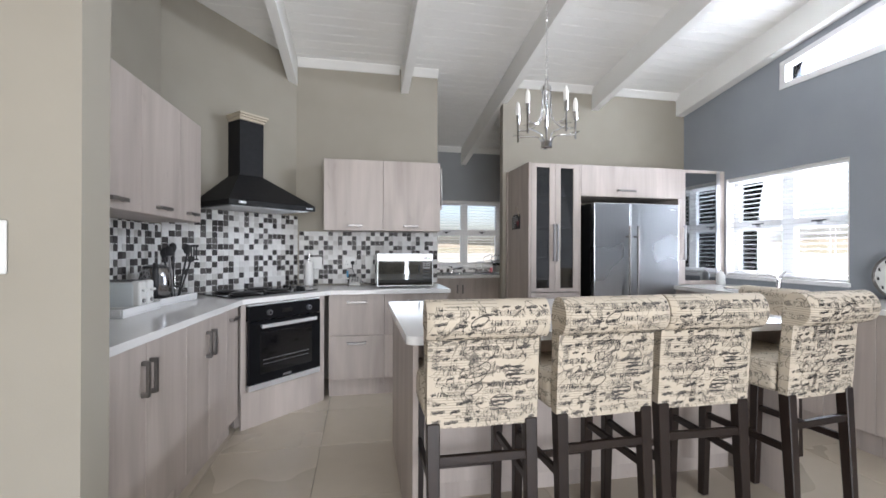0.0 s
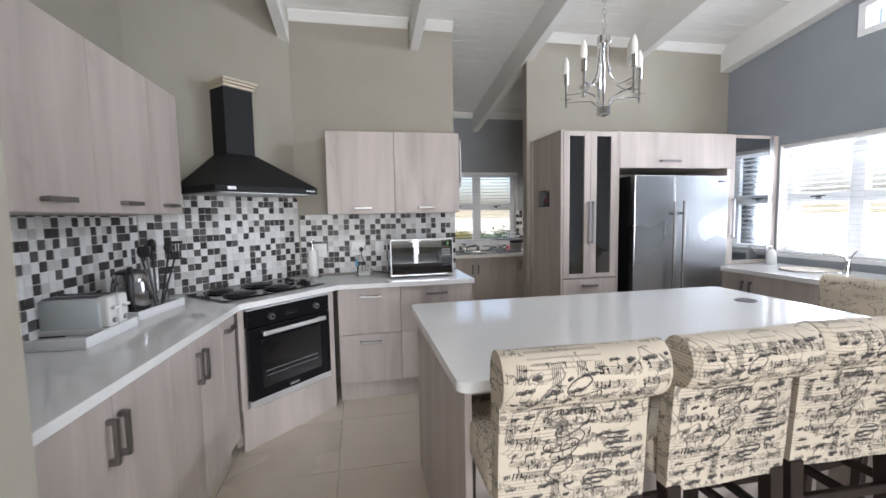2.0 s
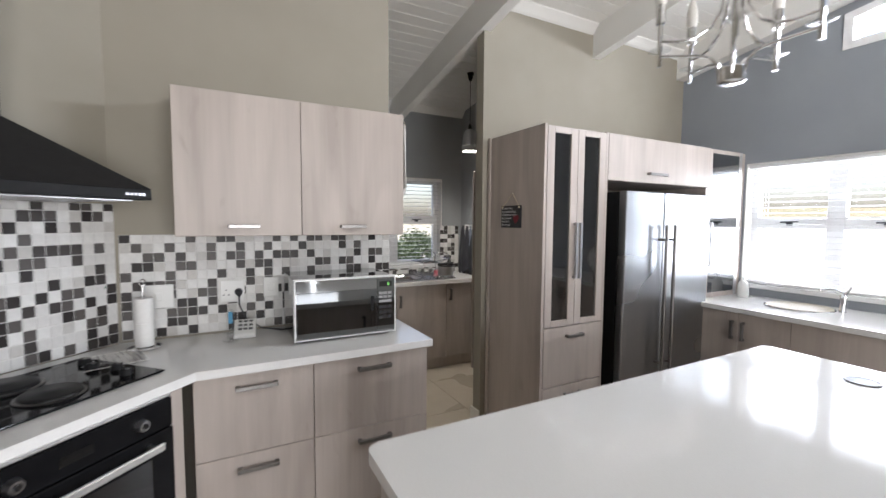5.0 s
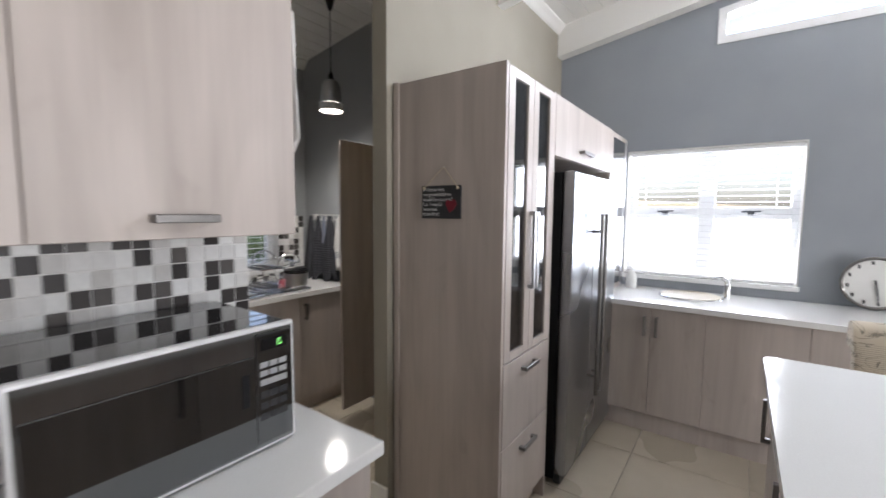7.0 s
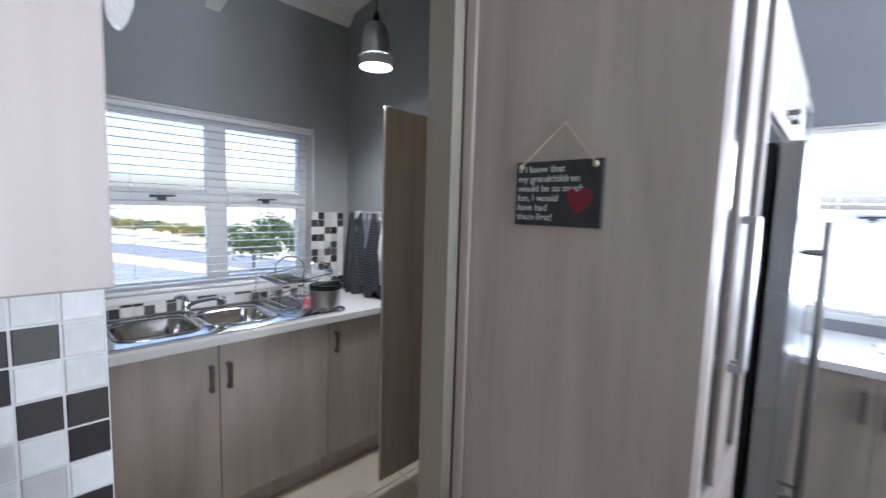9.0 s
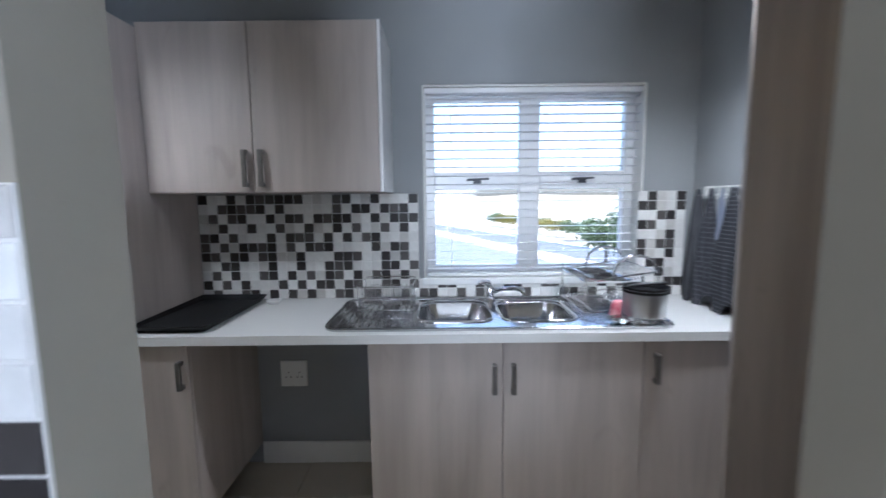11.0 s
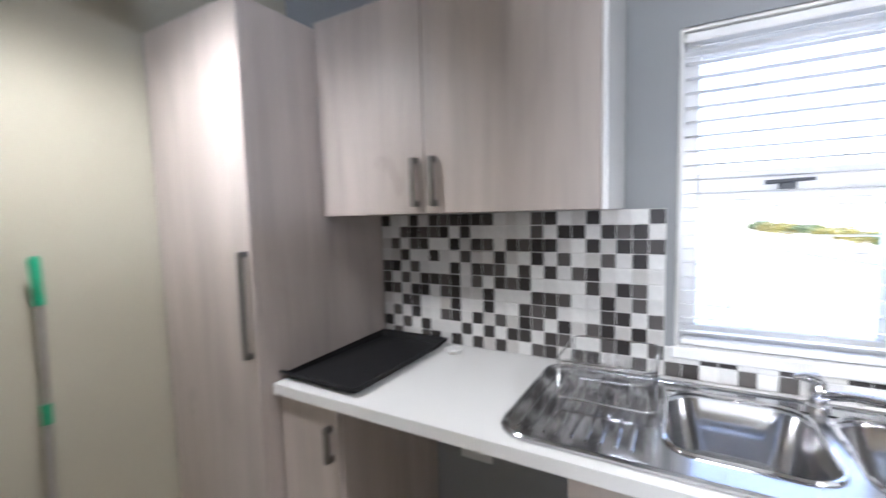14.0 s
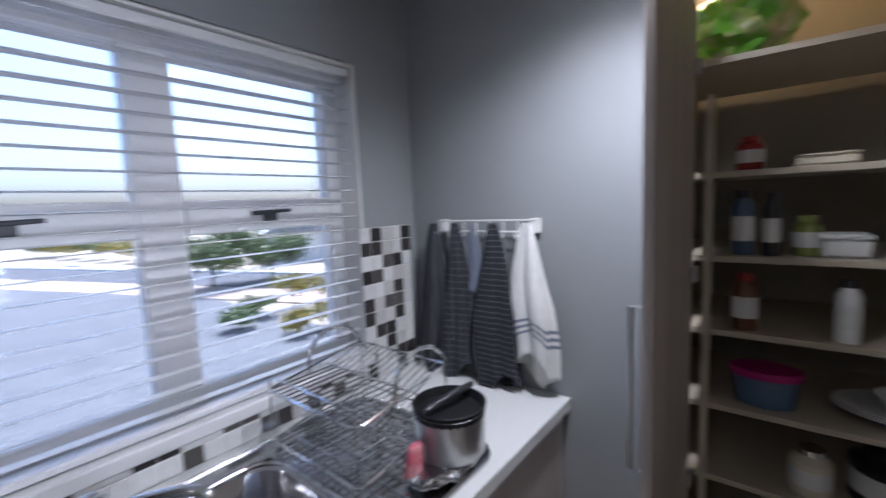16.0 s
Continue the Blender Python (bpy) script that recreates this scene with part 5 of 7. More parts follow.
pg = thing("power_plug", "black power plug and cable in the wall socket", "plug", pose(2.555, YB - 0.016, 1.11))
part("plug", tube([(0, 0, 0), (0, -0.03, 0), (0, -0.045, -0.012)], [0.02, 0.018, 0.008], 12), PLASTIC_BLACK, pg, smooth=True)
part("cable", tube([(0, -0.043, -0.012), (0, -0.055, -0.06), (0.03, -0.06, -0.13), (0.10, -0.07, -0.185), (0.2, -0.075, -0.205), (0.255, -0.075, -0.205)], 0.004, 6), PLASTIC_BLACK, pg, smooth=True)

ph = thing("cordless_phone", "white cordless phone base with buttons", "phone", pose(2.578, 7.685, 0.9, 0, 0, -6))
part("base", prism([(-0.05, 0.001), (0.05, 0.001), (0.05, 0.075), (0.03, 0.08), (-0.05, 0.022)], -0.05, 0.05, "x", bev=0.004), PLASTIC_WHITE, ph)
for i in range(3):
    for j in range(3):
        part("button", box(-0.03 + j * 0.024, -0.013 + j * 0.024, -0.03 + i * 0.02, -0.018 + i * 0.02, 0.04 + i * 0.0145, 0.047 + i * 0.0145), PLASTIC_BLACK, ph)
jg = thing("glass_jar", "small clear upright holder with a blue label", "glass", pose(2.512, 7.63, 0.9))
part("foot", lathe([(0, 0.001), (0.036, 0.001), (0.037, 0.004), (0.012, 0.007), (0, 0.007)], 20), CLEAR, jg, smooth=True)
part("glass", box(-0.017, 0.017, -0.006, 0.006, 0.008, 0.15, 0.005, seg=2), CLEAR, jg, smooth=True)
part("paper_label", box(-0.009, 0.009, -0.0072, -0.0062, 0.085, 0.142, 0.0003), material("blue_label", (0.06, 0.26, 0.45), 0.5), jg, "blue label")


kr = thing("kitchen_roll", "white paper towel roll on a chrome stand", "kitchen roll", pose(2.165, 7.66, 0.9))
part("stand", lathe([(0, 0.001), (0.065, 0.001), (0.065, 0.008), (0.006, 0.012), (0.006, 0.29), (0, 0.29)], 20), CHROME, kr, smooth=True)
part("loop", tube([(0.012 * math.cos(i * math.pi / 6), 0, 0.30 + 0.014 * math.sin(i * math.pi / 6)) for i in range(12)], 0.003, 6, closed=True), CHROME, kr)
part("roll", lathe([(0.016, 0.014), (0.036, 0.014), (0.037, 0.02), (0.037, 0.118), (0.035, 0.12), (0.035, 0.122), (0.037, 0.124), (0.037, 0.225), (0.035, 0.23), (0.016, 0.23)], 24), PAPER, kr, smooth=True)

def serving_tray(m, w, d, label):
    t = thing("serving_tray", label, "tray", m)
    part("base", box(-w / 2, w / 2, -d / 2, d / 2, 0.001, 0.01, 0.002), WHITE_GLOSS, t)
    for a in ((-w / 2, w / 2, -d / 2, -d / 2 + 0.01), (-w / 2, w / 2, d / 2 - 0.01, d / 2), (-w / 2, -w / 2 + 0.01, -d / 2 + 0.01, d / 2 - 0.01), (w / 2 - 0.01, w / 2, -d / 2 + 0.01, d / 2 - 0.01)):
        part("rim", box(a[0], a[1], a[2], a[3], 0.0102, 0.045, 0.002), WHITE_GLOSS, t)
    return t


serving_tray(pose(1.345, 6.13, 0.9, 0, 0, 88), 0.36, 0.325, "white tray under the toaster")
serving_tray(pose(1.40, 6.60, 0.9, 0, 0, 80), 0.38, 0.22, "white tray under the kettle and utensils")
ts = thing("toaster", "pale grey two-slice toaster on a white tray", "toaster", pose(1.345, 6.205, 0.911, 0, 0, -3) @ Matrix.Scale(0.86, 4))
part("body", box(-0.145, 0.145, -0.085, 0.085, 0.012, 0.178, 0.022, seg=3), PALE_PLASTIC, ts, smooth=True)
part("base", box(-0.147, 0.147, -0.087, 0.087, 0.0, 0.03, 0.004), PLASTIC_WHITE, ts)
part("top_plate", box(-0.128, 0.126, -0.070, 0.070, 0.176, 0.183, 0.003), KEY_GREY, ts, "grey top plate")
part("end_cap", box(-0.160, -0.136, -0.08, 0.08, 0.012, 0.178, 0.01, seg=2), PLASTIC_WHITE, ts)
part("end_plate", box(0.140, 0.150, -0.078, 0.078, 0.03, 0.172, 0.003), KEY_GREY, ts, "grey recessed end")
for y in (-0.045, 0.045):
    part("slot", box(-0.120, 0.112, y - 0.019, y + 0.019, 0.1825, 0.186, 0.001), PLASTIC_BLACK, ts)
    c = part("end_cap", box(0.118, 0.172, y - 0.036, y + 0.036, 0.028, 0.184, 0.012, seg=2), PLASTIC_WHITE, ts, "white upright end cap")
    part("lever", box(0.170, 0.192, y - 0.020, y + 0.020, 0.118, 0.134, 0.005, seg=2), PLASTIC_WHITE, c)
    part("dial", lathe([(0, 0), (0.013, 0), (0.013, 0.010), (0.010, 0.012), (0, 0.012)], 16, (0.0, 0.0, 0.0)), KEY_GREY, c).matrix_local = pose(0.172, y, 0.062, 0, 90, 0)
part("foot_plate", box(0.147, 0.180, -0.084, 0.084, 0.0, 0.030, 0.006, seg=2), PLASTIC_WHITE, ts)
part("cable", tube([(-0.16, 0.0, 0.02), (-0.18, -0.04, -0.0), (-0.12, -0.10, 0.004), (-0.02, -0.095, 0.004)], 0.004, 6), PLASTIC_BLACK, ts)

kt = thing("electric_kettle", "polished steel kettle with a black handle and lid", "kettle", pose(1.387, 6.53, 0.911, 0, 0, -66) @ Matrix.Scale(0.97, 4))
part("body", lathe([(0, 0.024), (0.080, 0.024), (0.084, 0.030), (0.090, 0.075), (0.090, 0.120), (0.085, 0.170), (0.076, 0.208), (0.066, 0.222), (0, 0.224)], 36), KETTLE_STEEL, kt, smooth=True)
part("base", lathe([(0, 0), (0.094, 0), (0.095, 0.014), (0.084, 0.024), (0, 0.024)], 28), PLASTIC_BLACK, kt, smooth=True)
part("lid", lathe([(0.070, 0.219), (0.066, 0.230), (0.040, 0.238), (0.014, 0.240), (0.012, 0.250), (0, 0.252)], 24), PLASTIC_BLACK, kt, smooth=True)
part("handle", tube([(0.040, 0, 0.232), (0.078, 0, 0.236), (0.108, 0, 0.214), (0.120, 0, 0.160), (0.118, 0, 0.095), (0.098, 0, 0.045), (0.080, 0, 0.030)], [0.014, 0.016, 0.017, 0.017, 0.016, 0.015, 0.012], 12), PLASTIC_BLACK, kt, smooth=True)
part("spout", tube([(-0.060, 0, 0.178), (-0.088, 0, 0.200), (-0.106, 0, 0.222)], [0.032, 0.022, 0.013], 14), KETTLE_STEEL, kt, smooth=True)

up = thing("utensil_pot", "clear glass jar holding black cooking utensils", "utensil pot", pose(1.42, 6.73, 0.911))
part("pot", lathe([(0, 0), (0.055, 0), (0.055, 0.15), (0.052, 0.15), (0.052, 0.004), (0, 0.004)], 20), CLEAR, up, smooth=True)
random.seed(5)
for i, (dx, dy, kind_) in enumerate(((0.03, 0.02, "turner"), (-0.03, 0.01, "spoon"), (0.0, -0.035, "masher"), (0.035, -0.02, "ladle"), (-0.02, 0.035, "spoon"))):
    tx, ty, tz = dx * 2.6, dy * 2.6, 0.26 + 0.012 * i
    u = part("utensil", tube([(dx * 0.6, dy * 0.6, 0.01), (tx, ty, tz)], [0.005, 0.006], 8), PLASTIC_BLACK if i != 2 else STEEL, up, smooth=True)
    if kind_ == "turner":
        bm = bmesh.new()
        for k in range(5):
            box(tx - 0.034 + k * 0.0155, tx - 0.026 + k * 0.0155, ty - 0.003, ty + 0.003, tz, tz + 0.085, 0.001, bm)
        box(tx - 0.036, tx + 0.046, ty - 0.0032, ty + 0.0032, tz + 0.083, tz + 0.098, 0.002, bm)
        box(tx - 0.036, tx + 0.046, ty - 0.0032, ty + 0.0032, tz - 0.008, tz + 0.002, 0.002, bm)
        part("blade", bm, PLASTIC_BLACK, u)
    else:
        part("bowl", lathe([(0, 0), (0.02, 0.01), (0.028, 0.035), (0.022, 0.06), (0, 0.07)], 14, (tx, ty, tz - 0.005), sx=0.9, sy=0.25), PLASTIC_BLACK, u, smooth=True)

# ---- window counter things ----
bs = thing("prep_bowl_sink", "round inset prep bowl with a wooden board across it", "sink", pose(6.03, 6.78, 0.9))
part("rim", tube(arc((0, 0, 0.003), 0.19, 0, 348.75, 31, "xy"), 0.006, 6, closed=True), CHROME, bs, smooth=True)
part("board", lathe([(0, 0.001), (0.183, 0.001), (0.184, 0.004), (0.183, 0.012), (0, 0.012)], 40), SHELF_BOARD, bs, "round pale board")
tp = thing("prep_tap", "small chrome pillar tap beside the prep bowl", "tap", pose(6.10, 6.57, 0.9, 0, 0, 150))
part("body", tube([(0, 0, 0), (0, 0, 0.10), (0.02, 0, 0.13), (0.08, 0, 0.155), (0.15, 0, 0.15)], [0.02, 0.018, 0.016, 0.012, 0.009], 12), CHROME, tp, smooth=True)
part("lever", tube([(0, 0, 0.11), (-0.05, 0, 0.17)], [0.01, 0.006], 8), CHROME, tp, smooth=True)
sb = thing("soap_bottle", "white soap bottle on the window counter", "bottle", pose(6.14, 7.19, 0.9))
part("bottle", lathe([(0, 0.001), (0.038, 0.001), (0.04, 0.01), (0.038, 0.10), (0.02, 0.13), (0.012, 0.135), (0, 0.136)], 18), PLASTIC_WHITE, sb, smooth=True)
part("pump", tube([(0, 0, 0.135), (0, 0, 0.165), (-0.035, 0, 0.166)], 0.006, 8), PLASTIC_WHITE, sb)
ck = thing("wall_clock", "round clock with a grey metal rim leaning on the wall", "clock", pose(6.225, 5.835, 1.066, 0, -9, -90) @ Matrix.Scale(0.93, 4))
part("rim", tube([(0.165 * math.cos(a), 0, 0.165 * math.sin(a)) for a in [i * math.pi / 20 for i in range(40)]], 0.011, 8, closed=True), NICKEL, ck, smooth=True)
bm = lathe([(0, 0), (0.162, 0), (0.162, 0.018), (0, 0.018)], 40)
bmesh.ops.rotate(bm, verts=bm.verts[:], cent=(0, 0, 0), matrix=Matrix.Rotation(radians(-90), 3, "X"))
part("dial", bm, PLASTIC_WHITE, ck, "off-white dial")
for i in range(12):
    a = math.pi * i / 6
    part("hour_mark", box(0.135 * math.sin(a) - 0.006, 0.135 * math.sin(a) + 0.006, -0.003, -0.0005, 0.135 * math.cos(a) - 0.012, 0.135 * math.cos(a) + 0.012), PLASTIC_BLACK, ck)
for ln, wd, a in ((0.075, 0.005, 185), (0.115, 0.0035, 178)):
    part("hand_bar", box(-wd, wd, -0.006, -0.0035, -ln, 0.02) if a > 180 else box(-wd, wd, -0.009, -0.0065, -ln, 0.02), PLASTIC_BLACK, ck)


# ---- chalk sign on the cupboard side ----
sg = thing("hanging_sign", "small black slate sign with chalk writing and a red heart", "sign", pose(4.1465, 7.58, 1.517, 0, 0, -90))
part("board", box(-0.104, 0.104, -0.009, -0.001, -0.071, 0.071, 0.002), SLATE, sg)
part("string", tube([(-0.088, -0.011, 0.062), (0.012, -0.006, 0.15), (0.088, -0.011, 0.062)], 0.0022, 6), TWINE, sg)
for x in (-0.088, 0.088):
    part("knot", lathe([(0, -0.007), (0.006, -0.004), (0.007, 0), (0.005, 0.005), (0, 0.007)], 8, (x, -0.012, 0.06)), TWINE, sg, smooth=True)
part("nail", tube([(0.012, -0.008, 0.15), (0.012, 0.0, 0.15)], 0.003, 6), STEEL, sg)
LINES = ["If I knew that", "my grandchildren", "would be so much", "fun, I would", "have had", "them first!"]
for i, txt in enumerate(LINES):
    cu = bpy.data.curves.new("writing", "FONT")
    cu.body, cu.size, cu.align_x, cu.extrude = txt, 0.0215, "LEFT", 0.0002
    tmp = bpy.data.objects.new("tmp", cu)
    me = bpy.data.meshes.new_from_object(tmp)
    bpy.data.objects.remove(tmp)
    me.materials.append(CHALK)
    ob = new("writing", me)
    ob.parent = sg
    tagged(ob, kind="stuff")
    ob.matrix_basis = pose(-0.096, -0.0098, 0.047 - i * 0.0212, 90, 0, 0)
bm = prism([(0.048, -0.045), (0.026, -0.012), (0.03, 0.006), (0.04, 0.012), (0.05, 0.002), (0.062, 0.012), (0.078, 0.008), (0.084, -0.01), (0.07, -0.03)], -0.0105, -0.0092, "y")
part("heart", bm, RED, sg, "red painted heart")


# ---- scullery sink ----
sn = thing("double_sink", "stainless steel double bowl sink with ribbed drainers", "sink", pose(0, 0, 0.902))
SKX0, SKX1, SKY0, SKY1 = 3.225, 4.60, 9.045, 9.56
B1, B2 = (3.585, 3.90), (3.935, 4.25)
bm = bmesh.new()
for x_in, x_out, sg_ in ((B1[0], SKX0, 1), (B2[1], SKX1, -1)):
    R_ = 0.075
    bend = [radians(q) for q in range(0, 91, 15)]
    poly = [(x_in, SKY0)] + [(x_out + sg_ * R_ * (1 - math.sin(q)), SKY0 + R_ * (1 - math.cos(q))) for q in bend]
    poly += [(x_out + sg_ * R_ * (1 - math.cos(q)), SKY1 - R_ * (1 - math.sin(q))) for q in bend] + [(x_in, SKY1)]
    prism(poly if sg_ < 0 else poly[::-1], 0.0, 0.006, "z", bm)
for a in ((B1[0], B2[1], SKY0, 9.14), (B1[0], B2[1], 9.49, SKY1), (B1[1], B2[0], 9.14, 9.49)):
    box(a[0], a[1], a[2], a[3], 0.0, 0.006, bm=bm)
bmesh.ops.remove_doubles(bm, verts=bm.verts[:], dist=0.0005)
part("deck", bm, SINK_STEEL, sn)
part("rim", tube([(x, y, 0.006) for x, y in rounded(SKX0 + 0.006, SKX1 - 0.006, SKY0 + 0.006, SKY1 - 0.006, 0.07)], 0.007, 6, closed=True), SINK_STEEL, sn, smooth=True)
for bx0, bx1 in (B1, B2):
    bm = bmesh.new()
    loops = []
    for ins, z, r in ((0.0, 0.0062, 0.07), (0.010, -0.004, 0.07), (0.022, -0.09, 0.075), (0.032, -0.138, 0.08), (0.06, -0.15, 0.07)):
        loops.append([bm.verts.new((x, y, z)) for x, y in rounded(bx0 - 0.002 + ins, bx1 + 0.002 - ins, 9.138 + ins, 9.492 - ins, r)])
    for A, B in zip(loops, loops[1:]):
        for j in range(len(A)):
            bm.faces.new((A[j], A[(j + 1) % len(A)], B[(j + 1) % len(B)], B[j]))
    bm.faces.new(loops[-1])
    bw = part("bowl", bm, SINK_STEEL, sn, smooth=True)
    part("lip", tube([(x, y, 0.007) for x, y in rounded(bx0, bx1, 9.14, 9.49, 0.07)], 0.006, 6, closed=True), CHROME, bw, smooth=True)
    # the corners of the deck, up to the round bowl
    part("corner_plate", prism([(x, y) for x, y in [(bx0 - 0.001, 9.139), (bx0 + 0.07, 9.139)] + [(bx0 + 0.07 - 0.07 * math.sin(radians(q)), 9.139 + 0.07 - 0.07 * math.cos(radians(q))) for q in (22, 45, 68)] + [(bx0 - 0.001, 9.209)]], 0.0005, 0.0055, "z"), SINK_STEEL, bw)
    part("corner_plate", prism([(x, y) for x, y in [(bx1 + 0.001, 9.139), (bx1 + 0.001, 9.209)] + [(bx1 - 0.07 + 0.07 * math.sin(radians(q)), 9.209 - 0.07 * math.cos(radians(q))) for q in (68, 45, 22)] + [(bx1 - 0.07, 9.139)]], 0.0005, 0.0055, "z"), SINK_STEEL, bw)
    part("drain", lathe([(0, 0.004), (0.034, 0.004), (0.04, 0.001), (0, 0.0)], 20, ((bx0 + bx1) / 2, 9.315, -0.149)), CHROME, bw, smooth=True)
for s, x0 in ((0, 3.27), (1, 4.305)):
    for i in range(9):
        xx = x0 + i * 0.032
        part("drain_rib", tube([(xx, 9.10, 0.0065), (xx, 9.47, 0.0065)], 0.0045, 6), SINK_STEEL, sn, smooth=True)
tp = thing("mixer_tap", "chrome sink mixer with a curved lever", "tap", pose(3.925, 9.525, 0.908))
part("base", lathe([(0, 0), (0.026, 0), (0.026, 0.010), (0.021, 0.016), (0.020, 0.062), (0.016, 0.072), (0, 0.074)], 18), CHROME, tp, smooth=True)
part("spout", tube([(0, 0, 0.035), (0.05, -0.06, 0.065), (0.10, -0.125, 0.082), (0.125, -0.155, 0.080), (0.135, -0.166, 0.066)], [0.013, 0.012, 0.011, 0.011, 0.010], 12), CHROME, tp, smooth=True)
part("lever", tube([(0, 0, 0.07), (-0.012, -0.018, 0.086), (-0.045, -0.045, 0.094), (-0.06, -0.055, 0.092)], [0.015, 0.015, 0.011, 0.007], 12), CHROME, tp, smooth=True)
for gx, gy in ((4.272, 9.527), (4.395, 9.522)):
    gl = thing("tumbler", "small clear glass upside down behind the sink", "glass", pose(gx, gy, 0.909), "tumblers by the sink")
    part("glass", lathe([(0.029, 0.0), (0.025, 0.062), (0, 0.064), (0, 0.060), (0.022, 0.058), (0.026, 0.0)], 20), CLEAR, gl, smooth=True)


# ---- wire racks ----
def wire_rack(name, label, m, w, d, h, n, tall_loops=True):
    rk = thing(name, label, "dish rack", m)
    for z, ins in ((0.012, 0.0), (h, 0.0)):
        part("frame_wire", tube([(x, y, z) for x, y in rounded(-w / 2 + ins, w / 2 - ins, -d / 2 + ins, d / 2 - ins, 0.02, 3)], 0.003, 6, closed=True), CHROME, rk, smooth=True)
    for x in (-w / 2, w / 2):
        for y in (-d / 2 + 0.03, d / 2 - 0.03):
            part("post_wire", tube([(x, y, 0.0), (x, y, h)], 0.003, 6), CHROME, rk)
    for i in range(n):
        x = -w / 2 + w * (i + 0.5) / n
        part("cross_wire", tube([(x, -d / 2, 0.012), (x, d / 2, 0.012)], 0.0018, 5), CHROME, rk)
        if tall_loops:
            for y in (-d * 0.22, d * 0.12):
                part("plate_loop", tube([(x, y, 0.012), (x, y, h * 0.85), (x + w * 0.42 / n, y, h * 0.85), (x + w * 0.42 / n, y, 0.012)], 0.0018, 5), CHROME, rk)
    return rk


wire_rack("dish_rack", "small chrome wire dish rack on the drainer", pose(3.44, 9.39, 0.914), 0.24, 0.25, 0.115, 10)
rk = thing("drying_rack", "two-tier chrome wire drying rack over the drainer", "dish rack", pose(4.43, 9.365, 0.914))
for z in (0.012, 0.145):
    fw = part("tier_frame", tube([(x, y, z + (0.036 if x > 0 else 0)) for x, y in rounded(-0.155, 0.15, -0.175, 0.165, 0.02, 3)], 0.0032, 6, closed=True), CHROME, rk, smooth=True)
    part("rail_wire", tube([(-0.125, -0.175, z + 0.014), (-0.125, 0.165, z + 0.014)], 0.003, 6), CHROME, fw, smooth=True)
    part("rail_wire", tube([(0.03, -0.175, z + 0.004), (0.03, 0.165, z + 0.004)], 0.003, 6), CHROME, fw, smooth=True)
    for i in range(15):
        y = -0.165 + i * 0.0229
        part("cross_wire", tube([(-0.155, y, z), (0.03, y, z), (0.15, y, z + 0.036)], 0.002, 5), CHROME, fw)
for y in (-0.17, 0.16):
    for x in (-0.15, 0.148):
        part("post_wire", tube([(x, y, 0.0), (x, y, 0.17)], 0.003, 6), CHROME, rk)
    hoop = [(-0.035, y, 0.145)] + [(0.055 + 0.09 * math.cos(radians(q)), y, 0.175 + 0.075 * math.sin(radians(q))) for q in range(180, -1, -15)] + [(0.145, y, 0.175)]
    part("end_hoop", tube(hoop, 0.0055, 8), CHROME, rk, "arched end hoop", smooth=True)
cl = thing("dish_cloth", "crumpled foil pad and pink sponge on the drainer", "cloth", pose(4.46, 9.115, 0.910))
random.seed(9)
bm = bmesh.new()
bmesh.ops.create_icosphere(bm, subdivisions=4, radius=1.0)
for v in bm.verts:
    k = 1 + 0.16 * noise.noise(v.co * 3.0) + 0.10 * noise.noise(v.co * 9.0)
    v.co = Vector((v.co.x * 0.105 * k, v.co.y * 0.068 * k, max(0.001, min(0.030, 0.016 + v.co.z * 0.022 + 0.006 * noise.noise(v.co * 14.0)))))
part("foil_pad", bm, SINK_STEEL, cl, "crumpled silver foil")
bm = box(-0.105, -0.070, 0.0, 0.028, 0.012, 0.085, 0.008, seg=2)
for v in bm.verts:
    v.co.x += 0.012 * noise.noise(v.co * 40) + 0.25 * (v.co.z - 0.012)
part("sponge", bm, material("pink_cloth", (0.55, 0.04, 0.10), 0.9, second=(0.75, 0.5, 0.48), scale=(30, 30, 30)), cl, "pink sponge cloth", smooth=True)
pt = thing("cooking_pot", "plain steel cooking pot with a black pan lying in it", "pot", pose(4.487, 9.115, 0.9405))
part("pot", lathe([(0, 0), (0.076, 0), (0.080, 0.005), (0.082, 0.100), (0.085, 0.103), (0.082, 0.105), (0.078, 0.100), (0.077, 0.01), (0, 0.008)], 32), STEEL, pt, smooth=True)
part("inner_pan", lathe([(0, 0.080), (0.080, 0.080), (0.086, 0.112), (0.083, 0.114), (0.074, 0.094), (0, 0.092)], 28), BLACK_MATT, pt, "black pan inside", smooth=True)
part("handle", tube([(-0.06, 0.02, 0.108), (-0.02, 0.01, 0.116), (0.04, 0.0, 0.122), (0.085, -0.005, 0.124)], [0.006, 0.008, 0.009, 0.007], 10), PLASTIC_BLACK, pt, "black pan handle", smooth=True)

bt = thing("baking_tray", "black enamel baking tray on the worktop", "baking tray", pose(2.625, 9.32, 0.901, 0, 0, -1))
bm = bmesh.new()
loops = []
for x, y, z, r in ((0.165, 0.27, 0.028, 0.02), (0.172, 0.278, 0.030, 0.02), (0.172, 0.278, 0.026, 0.02), (0.15, 0.255, 0.001, 0.02)):
    loops.append([bm.verts.new((px, py, z)) for px, py in rounded(-x, x, -y, y, r, 3)])
inner = [bm.verts.new((px, py, 0.006)) for px, py in rounded(-0.148, 0.148, -0.252, 0.252, 0.02, 3)]
seq = [inner] + loops
for A, B in zip(seq, seq[1:]):
    for j in range(len(A)):
        bm.faces.new((A[j], A[(j + 1) % len(A)], B[(j + 1) % len(B)], B[j]))
bm.faces.new(inner), bm.faces.new(loops[-1][::-1])
